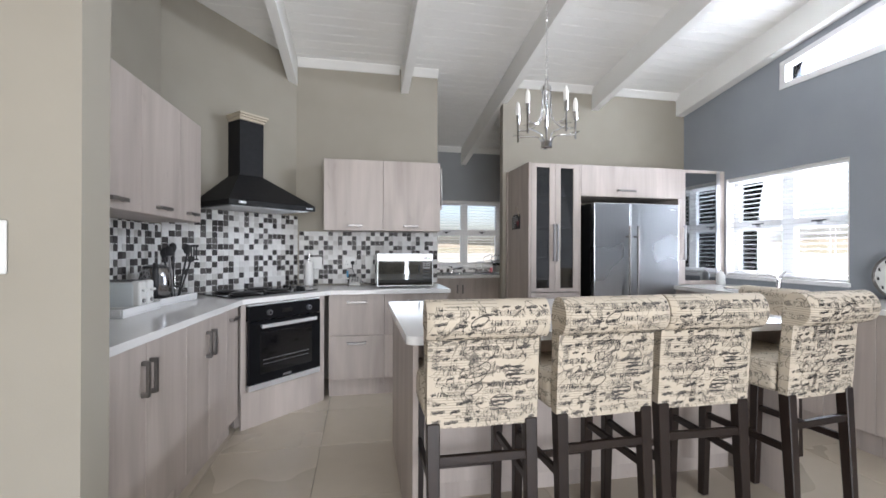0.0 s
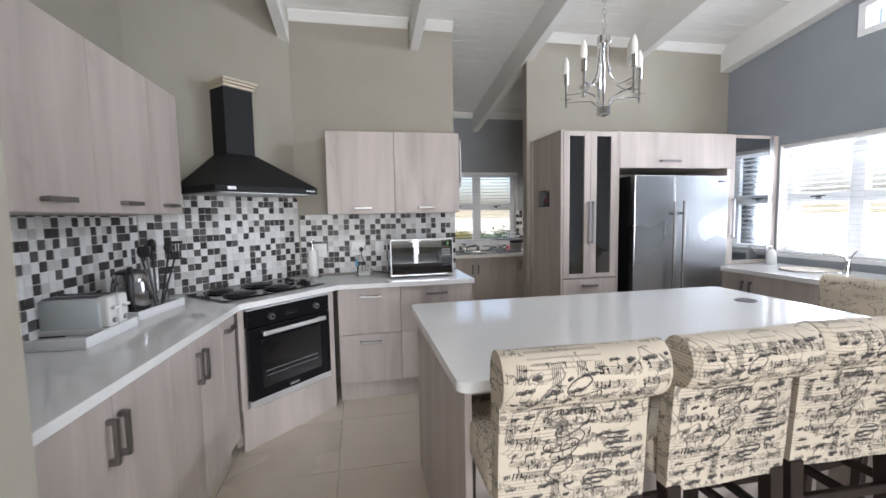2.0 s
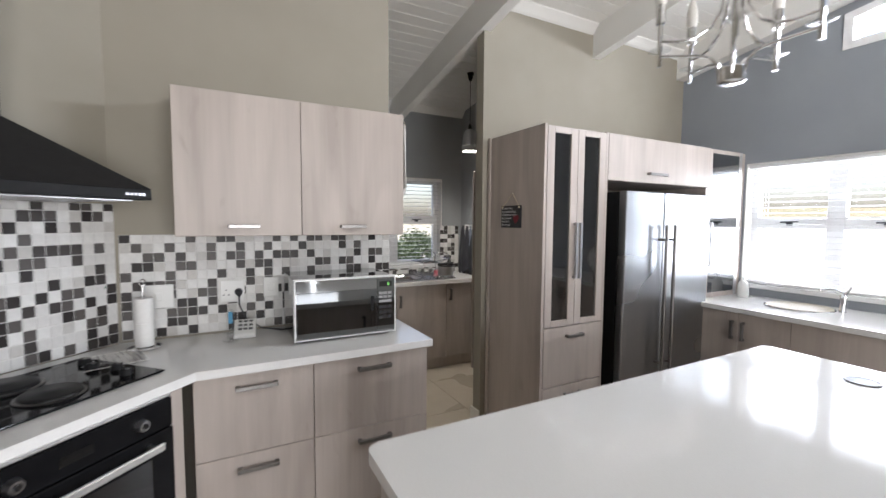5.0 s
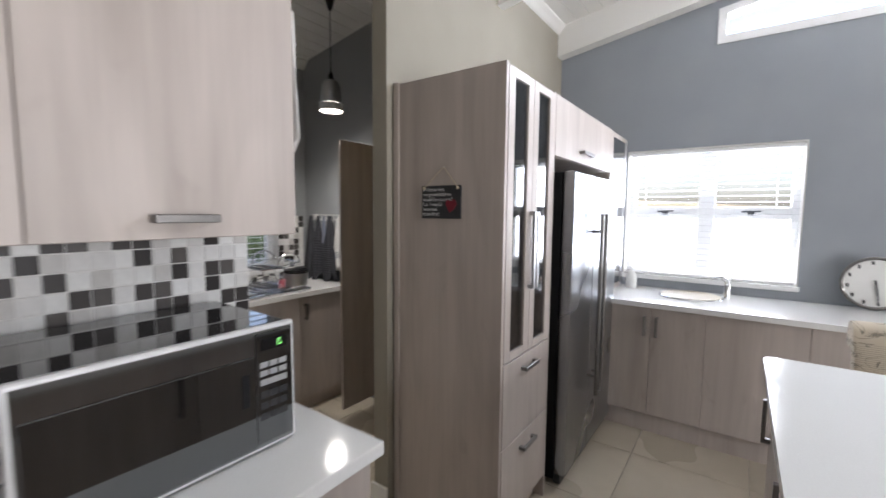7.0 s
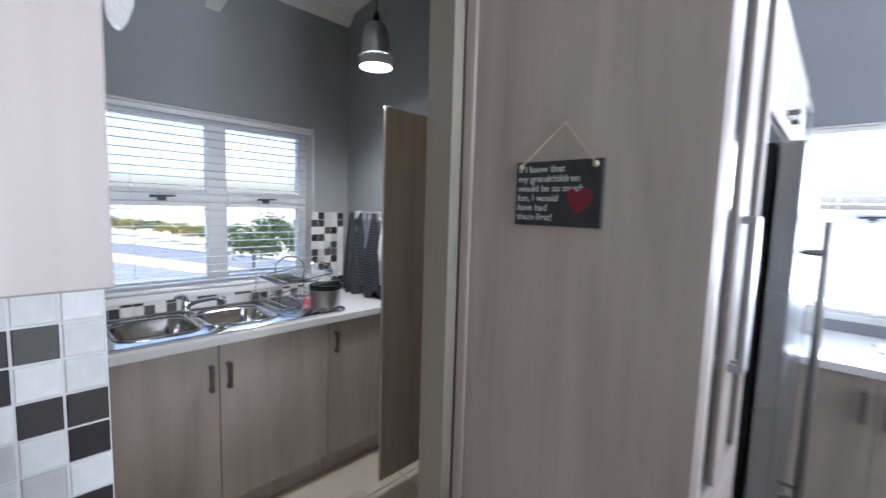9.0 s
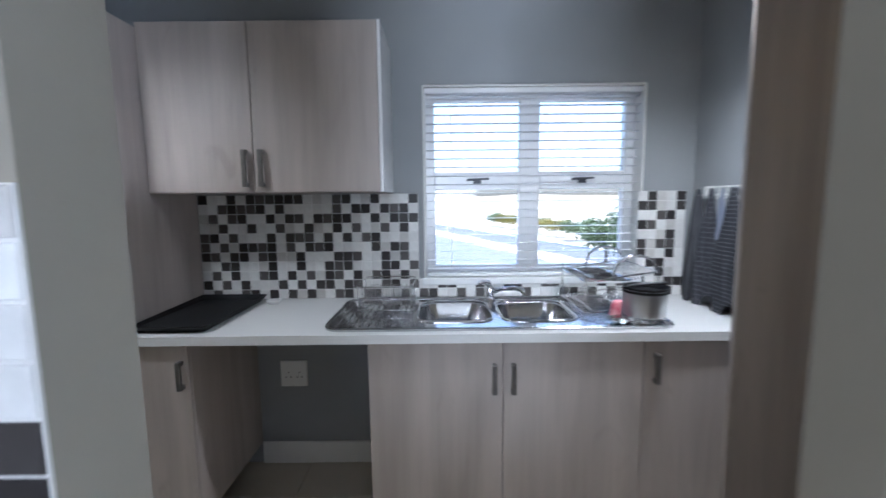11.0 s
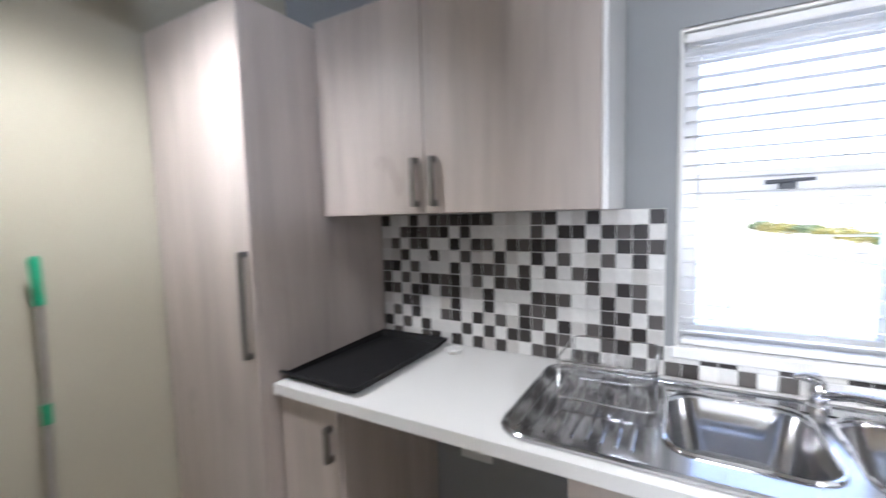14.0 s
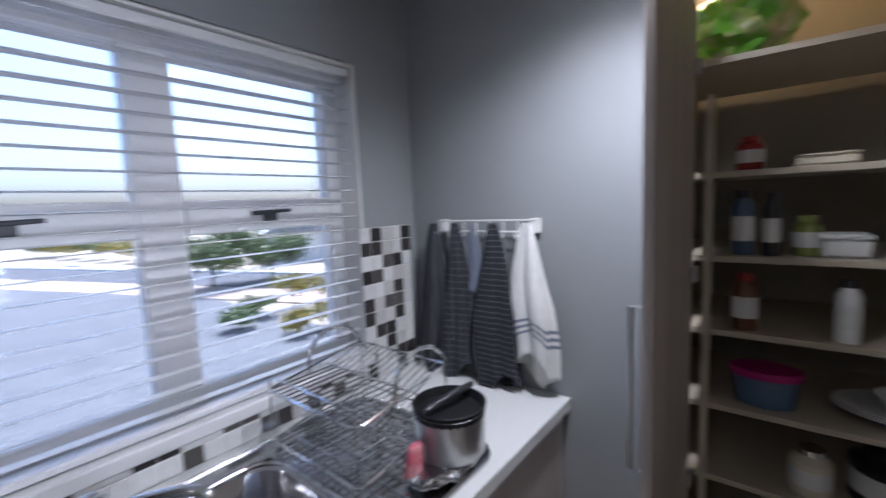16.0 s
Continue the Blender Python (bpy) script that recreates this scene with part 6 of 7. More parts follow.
part("tray", bm, BLACK_MATT, bt)
dc = thing("small_dish", "small pale dish by the tiles", "dish", pose(2.86, 9.52, 0.901))
part("dish", lathe([(0, 0), (0.025, 0), (0.036, 0.016), (0.033, 0.016), (0.023, 0.004), (0, 0.004)], 20), PLASTIC_WHITE, dc, smooth=True)

# ---- towel rail and towels ----
RX, RZ = XS - 0.035, 1.408
rl = thing("towel_rail", "white wire towel rail fixed to the wall", "towel rail")
for z in (RZ, RZ + 0.035):
    part("rail_wire", tube([(RX, 9.10, z), (RX, 9.475, z)], 0.003, 6), PLASTIC_WHITE, rl)
for i in range(8):
    y = 9.11 + i * 0.051
    part("hook", tube([(RX, y, RZ + 0.036), (RX - 0.002, y, RZ - 0.01), (RX - 0.02, y, RZ - 0.02), (RX - 0.025, y, RZ)], 0.0025, 6), PLASTIC_WHITE, rl)
for y in (9.112, 9.463):
    part("bracket", box(RX, XS - 0.0005, y - 0.012, y + 0.012, RZ - 0.005, RZ + 0.04, 0.002), PLASTIC_WHITE, rl)


def towel_ring(half, length, seed, f, grow=1.0, nu=56):
    """One level of a cloth gathered at a hook: pinched at the top, deep uneven folds below, a slanting hem with corners."""
    hw = half * (0.20 + 0.80 * min(1, f * 1.9) ** 0.8) * (1 - 0.08 * f) * grow
    out = []
    for j in range(nu):
        a = 2 * math.pi * j / nu
        fold = math.sin(4 * a + seed + 1.1 * f) * 0.30 + math.sin(7 * a - 2 * seed + 0.7 * math.sin(3 * f + seed)) * 0.22 * min(1, f * 2.5)
        sharp = 1 + (fold if fold < 0 else fold * 0.6)
        sway = 0.030 * f * math.sin(seed) + 0.006 * math.sin(7 * f + seed)
        hem = 1 - f * (0.10 * (1 + math.sin(a + seed)) + 0.04 * math.sin(3 * a + seed))
        out.append((min(math.cos(a) * hw * 0.42 * sharp, 0.045), math.sin(a) * hw * sharp + sway, -f * length * hem + 0.028 * (1 - f)))
    return out


def hanging_towel(y, length, half, mat, label, seed, stripes=False):
    tw = thing("tea_towel", label, "tea towel", pose(RX - 0.022, y, RZ), "hanging towels")
    bm = bmesh.new()
    rows = [[bm.verts.new(p) for p in towel_ring(half, length, seed, k / 26)] for k in range(27)]
    for A, B in zip(rows, rows[1:]):
        for j in range(len(A)):
            bm.faces.new((A[j], A[(j + 1) % len(A)], B[(j + 1) % len(A)], B[j]))
    bm.faces.new(rows[0])
    cloth = part("cloth", bm, mat, tw, smooth=True)
    if stripes:
        for q in (17.5, 18.8, 20.1):
            bm = bmesh.new()
            A, B = [[bm.verts.new(p) for p in towel_ring(half, length, seed, g / 26, 1.03)] for g in (q, q + 0.6)]
            for j in range(len(A)):
                bm.faces.new((A[j], A[(j + 1) % len(A)], B[(j + 1) % len(A)], B[j]))
            part("stripe", bm, TOWEL_STRIPE, cloth, "blue-grey woven stripe", smooth=True)
    return tw


hanging_towel(9.475, 0.50, 0.062, TOWEL_DARK, "dark grey tea towel hanging from the rail", 1.0)
hanging_towel(9.382, 0.53, 0.064, TOWEL_CHECK, "charcoal checked tea towel hanging from the rail", 2.3)
hanging_towel(9.308, 0.20, 0.022, TOWEL_STRIPE, "narrow grey cloth between the dark towels", 0.4)
hanging_towel(9.243, 0.58, 0.080, TOWEL_LINED, "black striped tea towel hanging from the rail", 3.7)
hanging_towel(9.128, 0.47, 0.066, TOWEL_WHITE, "white tea towel with blue-grey stripes", 5.1, True)


# ---- mop and broom ----
mp = thing("flat_mop", "green fringed flat mop leaning head up against the wall", "mop", pose(1.975, 7.965, 0, 0, 0, 0))
def lean(z):
    return -0.045 * (z - 0.80) / 0.41


part("pole", tube([(0.12, 0.10, 0.01), (0.045, 0.02, 0.80)], 0.011, 10), GREEN_PLASTIC, mp, smooth=True)
part("joint", tube([(0.05, 0.03, 0.74), (0.04, 0.01, 0.86)], [0.016, 0.014], 10), GREEN_PLASTIC, mp, smooth=True)
bm = box(0.0, 0.028, -0.135, 0.078, 0.80, 1.21, 0.012, seg=2)
for v in bm.verts:
    v.co.y += lean(v.co.z)
part("pad", bm, MOP_FIBRE, mp)
bm = bmesh.new()
random.seed(12)
for i in range(2000):
    y, z = random.uniform(-0.142, 0.086), random.uniform(0.80, 1.215)
    ln = random.uniform(0.014, 0.026)
    p0 = Vector((0.022, y + lean(z), z))
    p1 = p0 + Vector((random.uniform(0.006, 0.016), y * 0.05 + random.uniform(-0.006, 0.006), -ln))
    tube([p0, p1], [0.0042, 0.0034], 4, bm)
part("fringe", bm, MOP_FIBRE, mp, "shaggy green strands")
br = thing("broom_pole", "steel and green telescopic pole leaning upright on the wall", "broom", pose(1.965, 8.60, 0))
part("grip", tube([(0.018, 0.006, 1.20), (0.015, 0.006, 1.335), (0.015, 0.006, 1.345)], [0.0145, 0.0145, 0.008], 14), GREEN_PLASTIC, br, smooth=True)
part("tube_upper", tube([(0.022, -0.004, 0.88), (0.018, 0.006, 1.202)], 0.0115, 12), CHROME, br, smooth=True)
part("collar", tube([(0.0225, -0.006, 0.845), (0.0215, -0.004, 0.905)], 0.014, 12), GREEN_PLASTIC, br, smooth=True)
part("tube_lower", tube([(0.027, -0.022, 0.40), (0.0225, -0.006, 0.855)], 0.010, 12), STEEL, br, smooth=True)
part("foot", tube([(0.030, -0.030, 0.0), (0.027, -0.022, 0.41)], [0.018, 0.013], 12), GREEN_PLASTIC, br, smooth=True)

bn = thing("waste_bin", "small black plastic waste bin by the scullery wall", "bin", pose(2.13, 8.16, 0))
part("body", lathe([(0, 0.001), (0.085, 0.001), (0.092, 0.02), (0.105, 0.38), (0.100, 0.38), (0, 0.37)], 24), PLASTIC_BLACK, bn, smooth=True)
part("lid", lathe([(0.108, 0.381), (0.110, 0.395), (0.09, 0.42), (0, 0.428)], 24), PLASTIC_BLACK, bn, smooth=True)
# cloth on the end of the kitchen wall cabinets
hc = thing("hanging_cloth", "pale cloth hanging on a hook at the cabinet end", "cloth", pose(3.364, 7.53, 1.64))
bm = bmesh.new()
rows = []
for k in range(15):
    f = k / 14
    ring = []
    for j in range(16):
        a = 2 * math.pi * j / 16
        r = 0.019 * (1 - 0.5 * f) * (1 + 0.2 * math.sin(3 * a + 4 * f))
        ring.append(bm.verts.new((max(0.0, 0.011 + 0.45 * r * math.cos(a)), 1.5 * r * math.sin(a), f * 0.36 - 0.03 * (1 - f) * math.sin(a))))
    rows.append(ring)
for A, B in zip(rows, rows[1:]):
    for j in range(16):
        bm.faces.new((A[j], A[(j + 1) % 16], B[(j + 1) % 16], B[j]))
bm.faces.new(rows[0]), bm.faces.new(rows[-1][::-1])
part("cloth", bm, TOWEL_WHITE, hc, smooth=True)
part("hook", tube([(0.0, 0, 0.38), (0.012, 0, 0.38), (0.015, 0, 0.365), (0.012, 0, 0.35)], 0.004, 6), CHROME, hc)

# ---- pantry ----
pn = thing("pantry_shelving", "cream melamine pantry shelving, half full", "shelving", pose(0, 0, 0))
part("side_panel", box(XP + 0.052, 5.55, 8.915, 8.935, 0, 2.02), SHELF_BOARD, pn)
part("side_panel", box(XP + 0.002, 5.55, YB + 0.142, YB + 0.16, 0, 2.02), SHELF_BOARD, pn)
part("upright", box(XP + 0.06, XP + 0.08, 8.672, 8.69, 0.0, 1.75), SHELF_BOARD, pn)
SH = (0.42, 0.715, 0.925, 1.135, 1.335, 1.555, 1.84)
for z in SH:
    part("shelf", box(XP + 0.082, 5.545, YB + 0.16, 8.913, z - 0.016, z, 0.001), SHELF_BOARD, pn)
random.seed(21)
JAR = [material("jar_red", (0.25, 0.02, 0.02), 0.35), material("jar_dark", (0.03, 0.03, 0.035), 0.3), material("jar_cream", (0.6, 0.55, 0.42), 0.5),
       material("jar_green", (0.22, 0.26, 0.06), 0.4), material("jar_brown", (0.12, 0.05, 0.02), 0.3), material("jar_blue", (0.08, 0.13, 0.22), 0.35)]


def pantry_jar(y, x, z, r, h, mat, lid, label, cat="jar"):
    j = thing("pantry_" + cat, label, cat, pose(x, y, z), "pantry goods")
    part("body", lathe([(0, 0.0005), (r * 0.94, 0.0005), (r, 0.006), (r, h * 0.74), (r * 0.62, h * 0.86), (r * 0.62, h * 0.9), (0, h * 0.9)], 18), mat, j, smooth=True)
    part("lid", lathe([(0, h * 0.88), (r * 0.66, h * 0.88), (r * 0.66, h), (0, h)], 16), lid, j, smooth=True)
    part("paper_label", lathe([(r * 1.008, h * 0.22), (r * 1.008, h * 0.6), (r * 1.0, h * 0.6), (r * 1.0, h * 0.22)], 18), CHALK, j)


pantry_jar(8.60, 5.13, 1.555, 0.03, 0.085, JAR[0], JAR[0], "small red jar on a pantry shelf")
pantry_jar(8.61, 5.14, 1.335, 0.026, 0.17, JAR[5], JAR[1], "dark blue bottle on a pantry shelf", "bottle")
pantry_jar(8.55, 5.13, 1.335, 0.020, 0.16, JAR[1], JAR[1], "black slim bottle on a pantry shelf", "bottle")
pantry_jar(8.48, 5.16, 1.335, 0.030, 0.10, JAR[3], JAR[3], "green jar on a pantry shelf")
pantry_jar(8.60, 5.13, 1.135, 0.030, 0.15, JAR[4], JAR[0], "brown sauce jar with a red lid")
pantry_jar(8.40, 5.12, 1.135, 0.024, 0.15, PLASTIC_WHITE, PLASTIC_BLACK, "white bottle with a black cap", "bottle")
pantry_jar(8.25, 5.18, 1.135, 0.05, 0.06, JAR[2], JAR[2], "low cream tub on a pantry shelf")
for y, z, w, h, mat in ((8.41, 1.335, 0.085, 0.055, PLASTIC_WHITE), (8.22, 1.335, 0.12, 0.05, PLASTIC_WHITE), (8.45, 1.555, 0.11, 0.03, JAR[2]), (8.24, 1.335 + 0.051, 0.08, 0.05, PLASTIC_WHITE)):
    bxx = thing("food_tub", "pale lidded food tub on a pantry shelf", "tub", pose(5.17, y, z), "pantry goods")
    part("body", box(-0.05, 0.05, -w / 2, w / 2, 0.0005, h * 0.8, 0.006), mat, bxx)
    part("lid", box(-0.053, 0.053, -w / 2 - 0.003, w / 2 + 0.003, h * 0.8, h, 0.003), PLASTIC_BLACK if y < 8.3 and h > 0.045 and z < 1.36 else mat, bxx)
ic = thing("ice_cream_tub", "grey-blue tub with a magenta lid", "tub", pose(5.16, 8.55, 0.925), "pantry goods")
part("body", lathe([(0, 0.0005), (0.05, 0.0005), (0.058, 0.08), (0, 0.08)], 20, sx=0.9, sy=1.3), JAR[5], ic, smooth=True)
part("lid", lathe([(0, 0.08), (0.062, 0.08), (0.062, 0.1), (0, 0.102)], 20, sx=0.9, sy=1.3), material("magenta_lid", (0.35, 0.01, 0.16), 0.4), ic, smooth=True)
for k in range(4):
    pl = solid("plate", lathe([(0, 0), (0.06, 0), (0.125, 0.018), (0.125, 0.021), (0.058, 0.004), (0, 0.004)], 28, sx=0.8, sy=1.3), PLASTIC_WHITE if k else JAR[1], "stacked serving plate on a pantry shelf", "plate", pose(5.21, 8.25, 0.9255 + 0.006 * k), "pantry goods", smooth=True)
solid("bowl", lathe([(0, 0), (0.03, 0), (0.06, 0.05), (0.057, 0.05), (0.028, 0.004), (0, 0.004)], 24), WHITE_GLOSS, "white bowl on the stacked plates", "bowl", pose(5.19, 8.28, 0.9495), "pantry goods", smooth=True)
pantry_jar(8.30, 5.20, 0.715, 0.075, 0.14, BLACK, BLACK, "black pot with a lid on a pantry shelf", "pot")
pantry_jar(8.45, 5.15, 0.715, 0.045, 0.12, JAR[2], CHROME, "cream canister on a pantry shelf", "canister")
bg = bmesh.new()
bmesh.ops.create_icosphere(bg, subdivisions=4, radius=1.0)
for v in bg.verts:
    n_ = noise.noise(v.co * 2.5) * 0.25 + noise.noise(v.co * 7) * 0.10
    v.co = Vector((v.co.x * 0.12, v.co.y * 0.13, v.co.z * 0.095)) * (1 + n_)
    v.co.z = max(v.co.z, -0.08) + 0.0805
solid("snack_bag", bg, material("green_foil_bag", (0.16, 0.42, 0.03), 0.25, second=(0.70, 0.55, 0.36), scale=(14, 14, 14), spread=(0.45, 0.6)), "crumpled green and clear packet on the top shelf", "bag",
      pose(5.19, 8.64, 1.84), "pantry goods", smooth=True)
pb = thing("pantry_bulb", "bare warm bulb lighting the top of the pantry", "lamp", pose(5.38, 8.80, 2.38))
part("bulb", lathe([(0, 0), (0.02, 0.006), (0.03, 0.03), (0.025, 0.055), (0.013, 0.08), (0, 0.08)], 14), emitter("warm_bulb", (1.0, 0.72, 0.34), 4.0), pb, "lit warm bulb", smooth=True)
part("holder", lathe([(0, 0.08), (0.018, 0.08), (0.018, 0.11), (0, 0.11)], 12), PLASTIC_BLACK, pb)
pl_ = new("pantry_light", bpy.data.lights.new("pantry_light", "POINT"))
pl_.data.energy, pl_.data.color, pl_.data.shadow_soft_size = 2.3, (1.0, 0.64, 0.26), 0.03
pl_.location = (5.38, 8.80, 2.34)
structure("ceiling_pantry", box(XP + 0.05, 5.56, YB + 0.14, 8.94, 2.51, 2.55), WHITE, "pantry ceiling")


# ---- outside ----
GZ = -3.0
GROUND = material("dry_ground", (0.30, 0.26, 0.19), 0.95, second=(0.38, 0.33, 0.25), scale=(0.3, 0.3, 0.3), bump=0.3, bump_scale=(20, 20, 20))
PAVING = material("grey_paving", (0.095, 0.097, 0.10), 0.9, second=(0.125, 0.125, 0.126), scale=(0.8, 0.8, 0.8), bump=0.3, bump_scale=(20, 20, 20))
VERGE = material("pinkish_verge", (0.42, 0.33, 0.27), 0.95, second=(0.36, 0.29, 0.23), scale=(1, 1, 1))
ASPHALT = material("road_asphalt", (0.07, 0.07, 0.075), 0.9, second=(0.095, 0.095, 0.10), scale=(3, 3, 3))
LEAF = material("dark_leaf", (0.08, 0.115, 0.03), 0.5, second=(0.12, 0.16, 0.05), scale=(3, 3, 3))
LEAF_Y = material("yellow_leaf", (0.30, 0.20, 0.01), 0.6, second=(0.13, 0.16, 0.03), scale=(3, 3, 3))
BARK = material("bark", (0.09, 0.065, 0.045), 0.9, second=(0.14, 0.10, 0.07), scale=(12, 12, 3), bump=0.6)
HILL = material("dry_hill", (0.30, 0.22, 0.14), 0.95, second=(0.20, 0.19, 0.10), scale=(0.01, 0.01, 0.01))
ROOF = material("roof_tile", (0.20, 0.20, 0.21), 0.8, second=(0.26, 0.26, 0.27), scale=(4, 4, 4))
RENDER_W = material("house_render", (0.62, 0.60, 0.55), 0.9, second=(0.68, 0.66, 0.61), scale=(2, 2, 2))
structure("ground", box(-900, 900, -900, 900, GZ - 0.4, GZ), GROUND, "dry ground reaching the horizon")
structure("foundation_wall", prism([(-1.15, 0.45), (6.45, 0.45), (6.45, 9.8), (1.15, 9.8), (1.15, 5.04), (-1.15, 5.04)], GZ, -0.301, "z"), RENDER_W, "rendered wall below the floor")
structure("pavement", box(-26, 13, 10.4, 62.0, GZ, GZ + 0.05), PAVING, "pale concrete yard below the window")
LANE = pose(12.1, 49.0, GZ, 0, 0, -70.7)
structure("road", box(-60, 60, -2.2, 2.2, 0.0, 0.085), ASPHALT, "asphalt lane running past the yard", LANE)
structure("verge", box(-60, 60, -5.0, -2.2, 0.0, 0.075), VERGE, "bare pinkish verge along the lane", LANE)
structure("kerb", box(-60, 60, 2.2, 2.6, 0.0, 0.22), WHITE, "white concrete kerb", LANE)
structure("pavement_east", box(7.0, 30, -10, 10.3, GZ, GZ + 0.05), PAVING, "pale paved yard east of the house")
bm = bmesh.new()
for i in range(64):
    a0, a1 = 2 * math.pi * i / 64, 2 * math.pi * (i + 1) / 64
    h0, h1 = [14 + 16 * noise.noise(Vector((math.cos(a) * 2.2, math.sin(a) * 2.2, 0.3))) + 6 * noise.noise(Vector((math.cos(a) * 9, math.sin(a) * 9, 1.3))) for a in (a0, a1)]
    q = [bm.verts.new((R * math.cos(a), R * math.sin(a), z)) for a, R, z in ((a0, 520, GZ), (a1, 520, GZ), (a1, 700, GZ + h1), (a0, 700, GZ + h0))]
    w = [bm.verts.new((860 * math.cos(a), 860 * math.sin(a), GZ)) for a in (a1, a0)]
    bm.faces.new(q)
    bm.faces.new((q[3], q[2], w[0], w[1]))
bmesh.ops.remove_doubles(bm, verts=bm.verts[:], dist=0.01)
structure("backdrop", bm, HILL, "low dry hills on the horizon")


def tree(name, label, x, y, h, spread_, mat, seed, leaves=2600, size=0.11, category="tree"):
    random.seed(seed)
    t = thing(name, label, category, pose(x, y, GZ))
    th = h * 0.42
    part("trunk", tube([(0, 0, 0), (0.04 * h * 0.3, 0, th * 0.5), (0, 0.02, th)], [0.05 * h * 0.5, 0.04 * h * 0.5, 0.03 * h * 0.5], 8), BARK, t, smooth=True)
    tips = []
    for i in range(9):
        a = i * 2.4 + random.uniform(-0.3, 0.3)
        r = spread_ * random.uniform(0.35, 0.85)
        tip = Vector((r * math.cos(a), r * math.sin(a), h * random.uniform(0.5, 0.92)))
        mid = Vector((tip.x * 0.5, tip.y * 0.5, (th + tip.z) / 2 + 0.1))
        part("limb", tube([(0, 0, th * 0.9), mid, tip], [0.022 * h * 0.5, 0.014 * h * 0.5, 0.005 * h], 6), BARK, t, smooth=True)
        tips.append(tip)
    verts, faces = [], []
    for i in range(leaves):
        c = random.choice(tips)
        p = c + Vector((random.gauss(0, spread_ * 0.24), random.gauss(0, spread_ * 0.24), random.gauss(0, h * 0.10)))
        u = Vector((random.gauss(0, 1), random.gauss(0, 1), random.gauss(0, 1))).normalized()
        w = u.cross(Vector((random.gauss(0, 1), random.gauss(0, 1), random.gauss(0, 1)))).normalized()
        s = size * random.uniform(0.6, 1.3)
        k = len(verts)
        verts += [p - u * s, p + w * s * 0.45, p + u * s, p - w * s * 0.45]
        faces.append((k, k + 1, k + 2, k + 3))
    me = bpy.data.meshes.new("crown")
    me.from_pydata([tuple(v) for v in verts], [], faces)
    me.materials.append(mat)
    cr = new("crown", me)
    cr.parent = t
    return t


tree("tree", "dense dark green tree beyond the yard", 14.3, 34.6, 3.5, 2.0, LEAF, 1, 6000, 0.12)
tree("tree", "rounded green tree beside the lane", 17.4, 33.4, 3.2, 1.9, LEAF, 2, 5000, 0.12)
for i, (x, y, h, r) in enumerate(((14.0, 25.6, 1.5, 0.9), (15.4, 24.6, 1.6, 1.0), (11.8, 21.8, 0.9, 0.6), (13.0, 21.4, 1.0, 0.7), (10.9, 24.4, 0.8, 0.7), (12.3, 25.6, 0.9, 0.8))):
    tree("shrub", "low yellow-green flowering shrub" if i < 4 else "low green garden shrub", x, y, h, r, LEAF_Y if i < 4 else LEAF, 10 + i, 1500, 0.07, "shrub")
for i in range(7):
    tree("shrub", "pale green hedge plant along the lane", 12.6 + i * 0.9, 80 - i * 4.6, 2.0, 1.5, LEAF_Y if i % 3 else LEAF, 30 + i, 900, 0.16, "shrub")


def far_house(x, y, w, d, h, rot):
    hs = thing("house", "distant low house with pale walls and a grey roof", "house", pose(x, y, GZ, 0, 0, rot))
    part("wall", box(-w / 2, w / 2, -d / 2, d / 2, 0, h), RENDER_W, hs)
    part("roof", prism([(-w / 2 - 0.5, h), (w / 2 + 0.5, h), (0, h + w * 0.22)], -d / 2 - 0.4, d / 2 + 0.4, "y"), ROOF, hs)
    for i in range(3):
        xx = -w / 2 + w * (i + 0.5) / 3
        wn = part("window", box(xx - 0.6, xx + 0.6, -d / 2 - 0.05, -d / 2 + 0.02, 0.9, 2.1), BLACK_GLASS, hs)
        part("frame", box(xx - 0.03, xx + 0.03, -d / 2 - 0.08, -d / 2 - 0.051, 0.9, 2.1), WHITE, wn)


far_house(28, 43, 10, 8, 2.6, -25)


# ---- pieces: floor tiles and mosaic ----
def face_tile(w, h, t):
    """A flat tile in x and z, its front at y = -t with a small chamfer."""
    c = 0.0015
    v = [(0, 0, 0), (w, 0, 0), (w, 0, h), (0, 0, h), (0, -t + c, 0), (w, -t + c, 0), (w, -t + c, h), (0, -t + c, h), (c, -t, c), (w - c, -t, c), (w - c, -t, h - c), (c, -t, h - c)]
    f = [(0, 1, 5, 4), (1, 2, 6, 5), (2, 3, 7, 6), (3, 0, 4, 7), (4, 5, 9, 8), (5, 6, 10, 9), (6, 7, 11, 10), (7, 4, 8, 11), (8, 9, 10, 11)]
    return v, f


